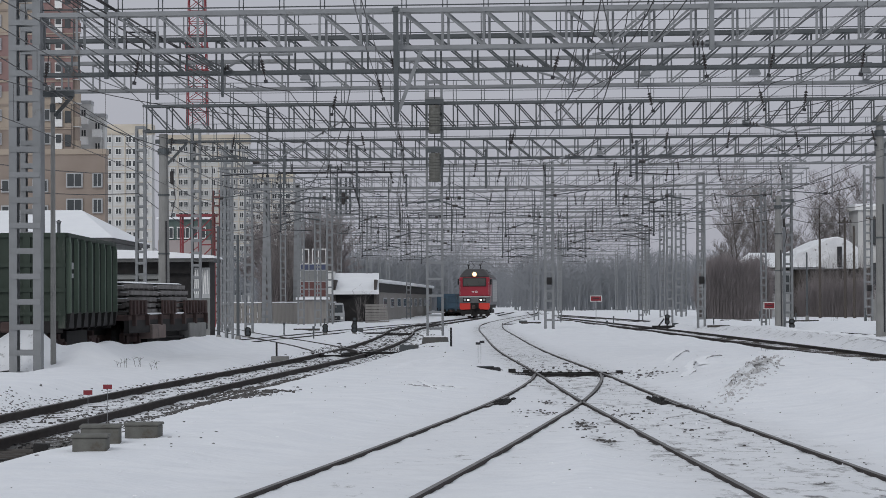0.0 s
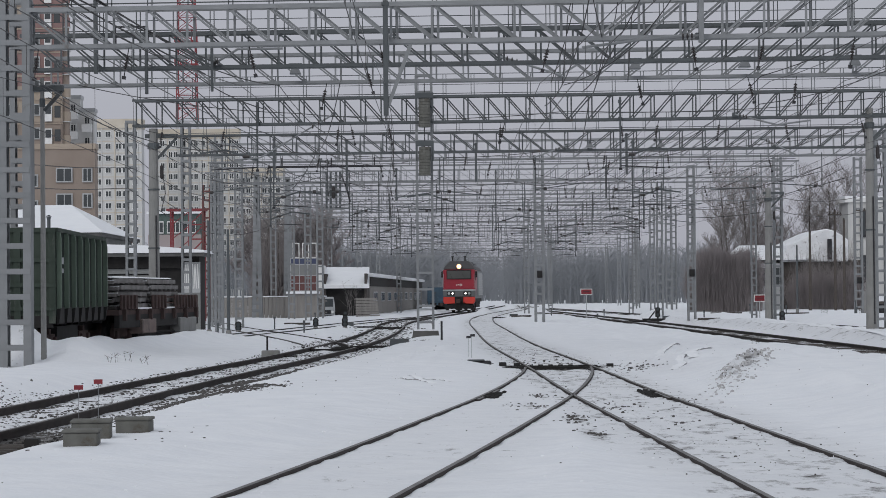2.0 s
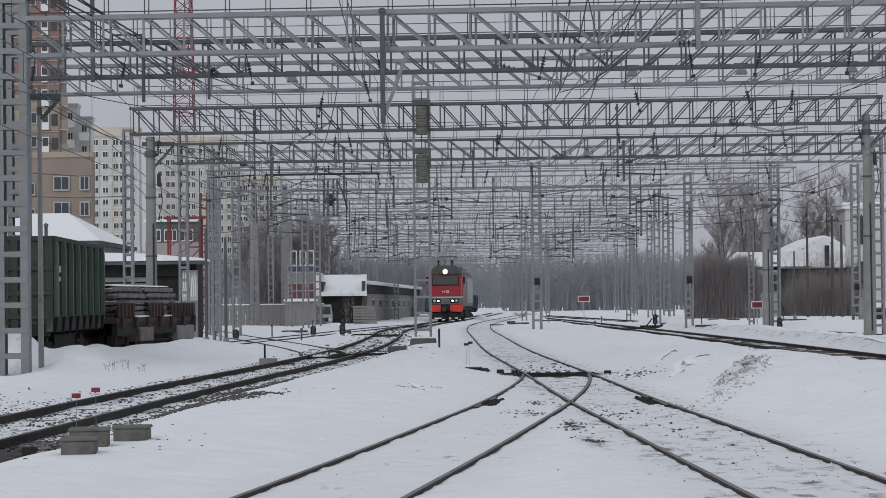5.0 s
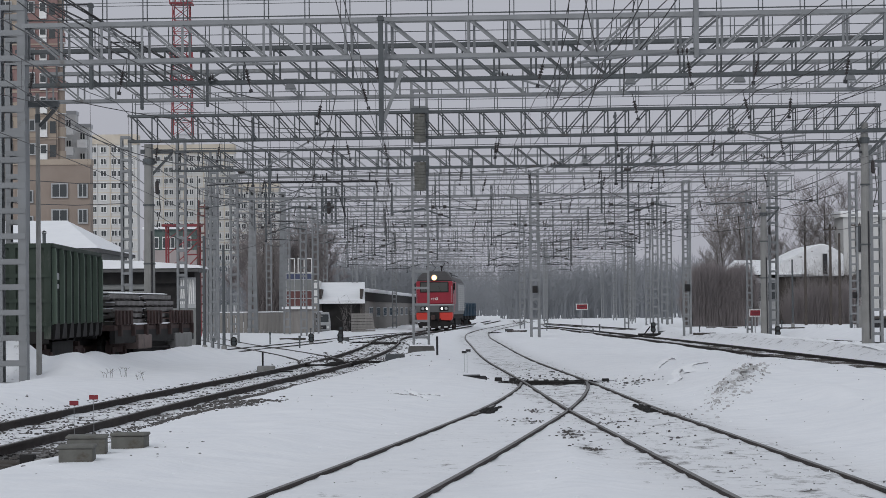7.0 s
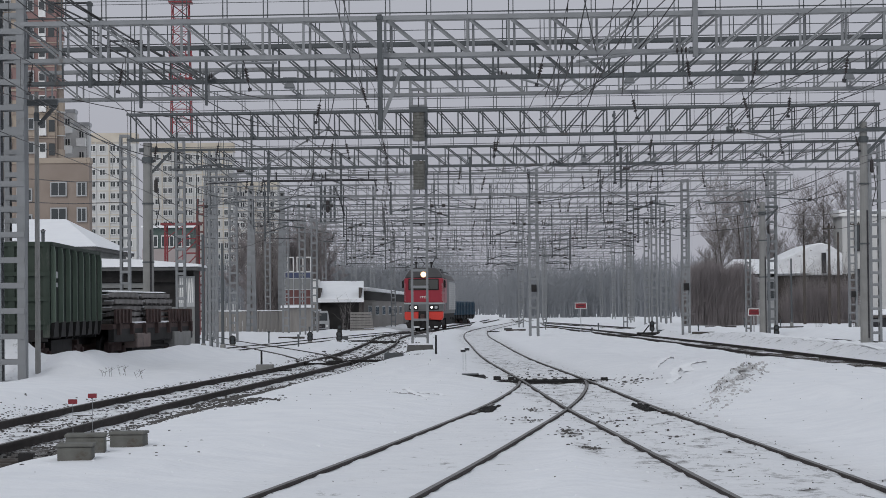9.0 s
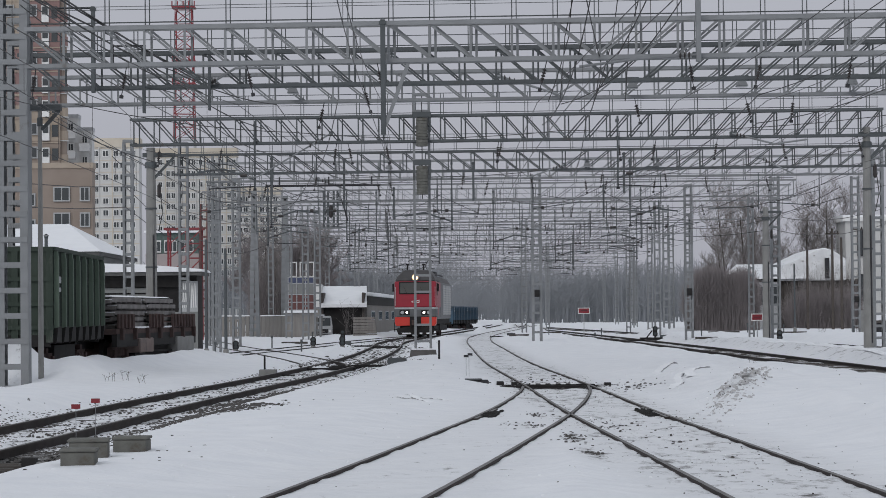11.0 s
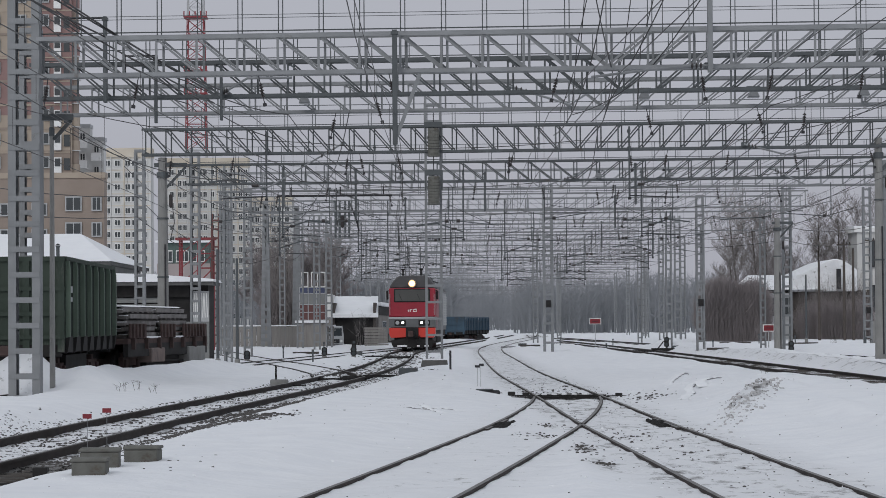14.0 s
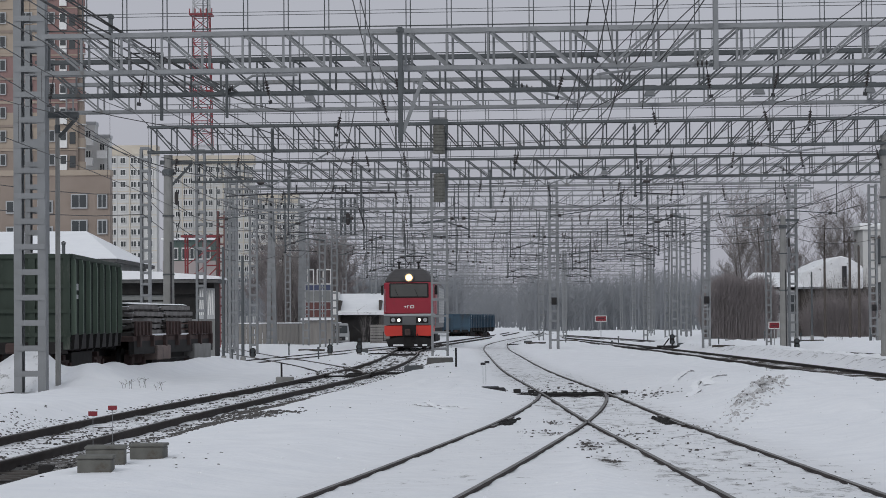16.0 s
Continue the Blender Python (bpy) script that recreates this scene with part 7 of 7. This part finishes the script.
def point_machine():
    t = thing("point_machine", "grey point machine with dark rods across the switch", "point machine", pose(1.1, 66.2, gz(1.1, 66.2) - 0.03))
    part("case", Geo().box(-0.30, 0.26, -0.22, 0.22, -0.06, 0.08), M_DARK, t, bevel=0.03)
    part("lid", Geo().box(-0.31, 0.1, -0.23, 0.23, 0.08, 0.11), M_STEEL2, t, bevel=0.01)
    z = -0.10 - gz(1.1, 66.2)
    part("rod", Geo().box(0.3, 2.8, -0.06, 0.06, z + 0.05, z + 0.12), M_BLACK, t)
    part("rod", Geo().box(0.5, 2.8, -0.98, -0.84, z + 0.05, z + 0.11), M_BLACK, t)
    part("crank", Geo().box(0.45, 0.62, -0.2, 0.2, z + 0.05, z + 0.2).box(0.8, 0.95, -0.1, 0.15, z + 0.05, z + 0.18), M_BLACK, t, bevel=0.01)
    for k in range(5):
        part("ice", Geo().box(1.25 + k * 0.24, 1.38 + k * 0.24, -0.08, 0.0, z + 0.115, z + 0.15), M_SNOW, t, "lump of ice on the rod", 0.01)
    part("tie_bar", Geo().box(1.2, 2.6, 0.5, 0.58, z + 0.03, z + 0.09), M_BLACK, t)
    part("rod_end", Geo().box(2.8, 3.5, -0.4, -0.34, z + 0.07, z + 0.11).box(3.0, 3.15, -0.5, -0.2, z + 0.06, z + 0.16), M_BLACK, t)


point_machine()

tw = thing("depth_marker", "pair of thin stakes with small dark plates in snow", "marker", pose(0.9, 69.0, gz(0.9, 69)))
for x in (-0.04, 0.03):
    part("stake", Geo().tube([(x, 0, -0.1), (x, 0, 0.52)], 0.007, 6), M_LGREY, tw)
part("plate", Geo().box(-0.10, 0.02, -0.02, -0.005, 0.46, 0.52), M_DARK, tw)
part("plate", Geo().box(0.0, 0.12, -0.01, 0.005, 0.50, 0.56), M_DARK, tw)
whole("short_post", Geo().box(-0.035, 0.035, -0.035, 0.035, -0.15, 0.62), M_DARK, "short black post standing in snow", "post", pose(0.25, 91, gz(0.25, 91)), bevel=0.006)

lv = thing("switch_lever", "hand switch lever on a small grey box", "switch lever", pose(-5.0, 83.0, gz(-5.0, 83)))
part("box", Geo().box(-0.16, 0.36, -0.25, 0.25, -0.05, 0.20), M_CONC, lv, bevel=0.02)
part("base", Geo().box(-0.36, 0.9, -0.12, 0.1, -0.06, 0.04), M_BLACK, lv)
part("lever", Geo().tube([(0, 0, 0.1), (0.0, 0, 0.62)], 0.03, 8), M_BLACK, lv)


def dwarf_signal(x, y, s=1.0):
    d = thing("dwarf_signal", "dark dwarf signal with two lenses in the snow", "signal", pose(x, y, gz(x, y) - 0.05), group="dwarf signals")
    part("foot", Geo().box(-0.2 * s, 0.2 * s, -0.15, 0.15, 0, 0.12), M_CONC, d)
    part("post", Geo().tube([(0, 0, 0.1), (0, 0, 0.4 * s)], 0.05, 8), M_DARK, d)
    hd = part("head", Geo().lathe((0, -0.1, 0.42 * s), [(0.15, 0.22), (0.16, 0.0)], 12, "y").lathe((0, -0.1, 0.74 * s), [(0.15, 0.22), (0.16, 0.0)], 12, "y").box(-0.14, 0.14, 0.02, 0.12, 0.3 * s, 0.86 * s), M_BLACK, d)
    part("lens", Geo().lathe((0, -0.1, 0.42 * s), [(0.10, 0.0), (0.08, -0.02)], 12, "y"), M_GLASS, hd)
    part("lens", Geo().lathe((0, -0.1, 0.74 * s), [(0.10, 0.0), (0.08, -0.02)], 12, "y"), M_GLASS, hd)


dwarf_signal(-4.5, 140, 0.6)
dwarf_signal(-9.6, 136, 0.55)
dwarf_signal(13.9, 172, 1.0)
dwarf_signal(-6.4, 150, 0.6)
dwarf_signal(19.5, 155, 0.8)
dwarf_signal(-5.6, 175, 0.9)
ws = thing("hand_switch", "dark hand switch stand beside the rails", "switch stand", pose(13.75, 170.5, 0))
part("base", Geo().box(-0.9, 0.5, -0.2, 0.2, -0.1, 0.12), M_BLACK, ws)
part("arm", Geo().tube([(-0.5, 0, 0.1), (-0.15, 0, 0.55)], 0.04, 6), M_BLACK, ws)
for x, y, h in ((31.3, 230, 6.7), (33.1, 228, 8.4), (33.55, 226, 7.6), (34.7, 224, 8.6)):
    pl = thing("utility_pole", "thin dark wooden utility pole", "pole", pose(x, y, 0), group="utility poles")
    part("pole", Geo().tube([(0, 0, -0.2), (0, 0, h)], 0.13, 8, 0.09), M_BARK, pl)
    part("cap", Geo().lathe((0, 0, h), [(0.10, 0), (0.02, 0.08)], 8), M_DARK, pl)
    if h > 8:
        part("crossarm", Geo().box(-0.55, 0.55, -0.14, -0.06, h - 0.45, h - 0.33), M_BARK, pl)
        for u in (-0.45, -0.15, 0.2, 0.45):
            part("insulator", Geo().lathe((u, -0.1, h - 0.33), [(0.05, 0), (0.06, 0.1), (0.02, 0.16)], 8), M_INSUL, pl)
for x, y in ((6.06, 158.155), (28.5, 185.25), (14.7, 157.42)):
    rb = thing("relay_box", "dark relay box fixed to a mast", "box", pose(x, y, 2.6 if x < 20 else 2.2), group="relay boxes")
    part("case", Geo().box(-0.15, 0.15, -0.12, 0.12, 0, 0.42), M_DARK, rb, bevel=0.02)
    part("door", Geo().box(-0.12, 0.12, -0.135, -0.12, 0.05, 0.37), M_BLACK, rb)


def weeds(x, y, n, h, seed):
    rr = random.Random(seed)
    g = Geo()
    for _ in range(n):
        a, b = x + rr.gauss(0, 0.16), y + rr.gauss(0, 0.2)
        z = gz(a, b) - 0.03
        hh = h * rr.uniform(0.5, 1)
        q = (a + rr.gauss(0, 0.05), b, z + hh)
        g.tube([(a, b, z), q], 0.006, 3, 0.003)
        for _ in range(3):
            u = rr.uniform(0.5, 1)
            g.tube([(a + (q[0] - a) * u, b, z + hh * u), (a + rr.gauss(0, 0.09), b, z + hh * u + 0.06)], 0.005, 3, 0.002)
    whole("dry_weeds", g, M_BARK, "dry brown weed stalks poking out of the snow", "weeds", kind="stuff")


for x, y, n, h, s in ((-8.25, 70, 4, 0.30, 1), (-7.8, 71, 4, 0.32, 2), (-7.2, 68, 2, 0.26, 3), (9.6, 82, 3, 0.3, 8), (24, 170, 9, 0.5, 9), (27, 175, 9, 0.5, 10)):
    weeds(x, y, n, h, s)


# ---------------------------------------------------------------- what moves
def motions():
    rows = []
    for k in range(17):
        y = 281.6 - 7.0 * k
        x = float(T_LOCO(y))
        back = float(T_LOCO(y + 14.0))
        rows.append((float(k), pose(x, y, 0, 0, 0, -math.degrees(math.atan2(back - x, 14.0)))))
    walk(loco, rows)


motions()
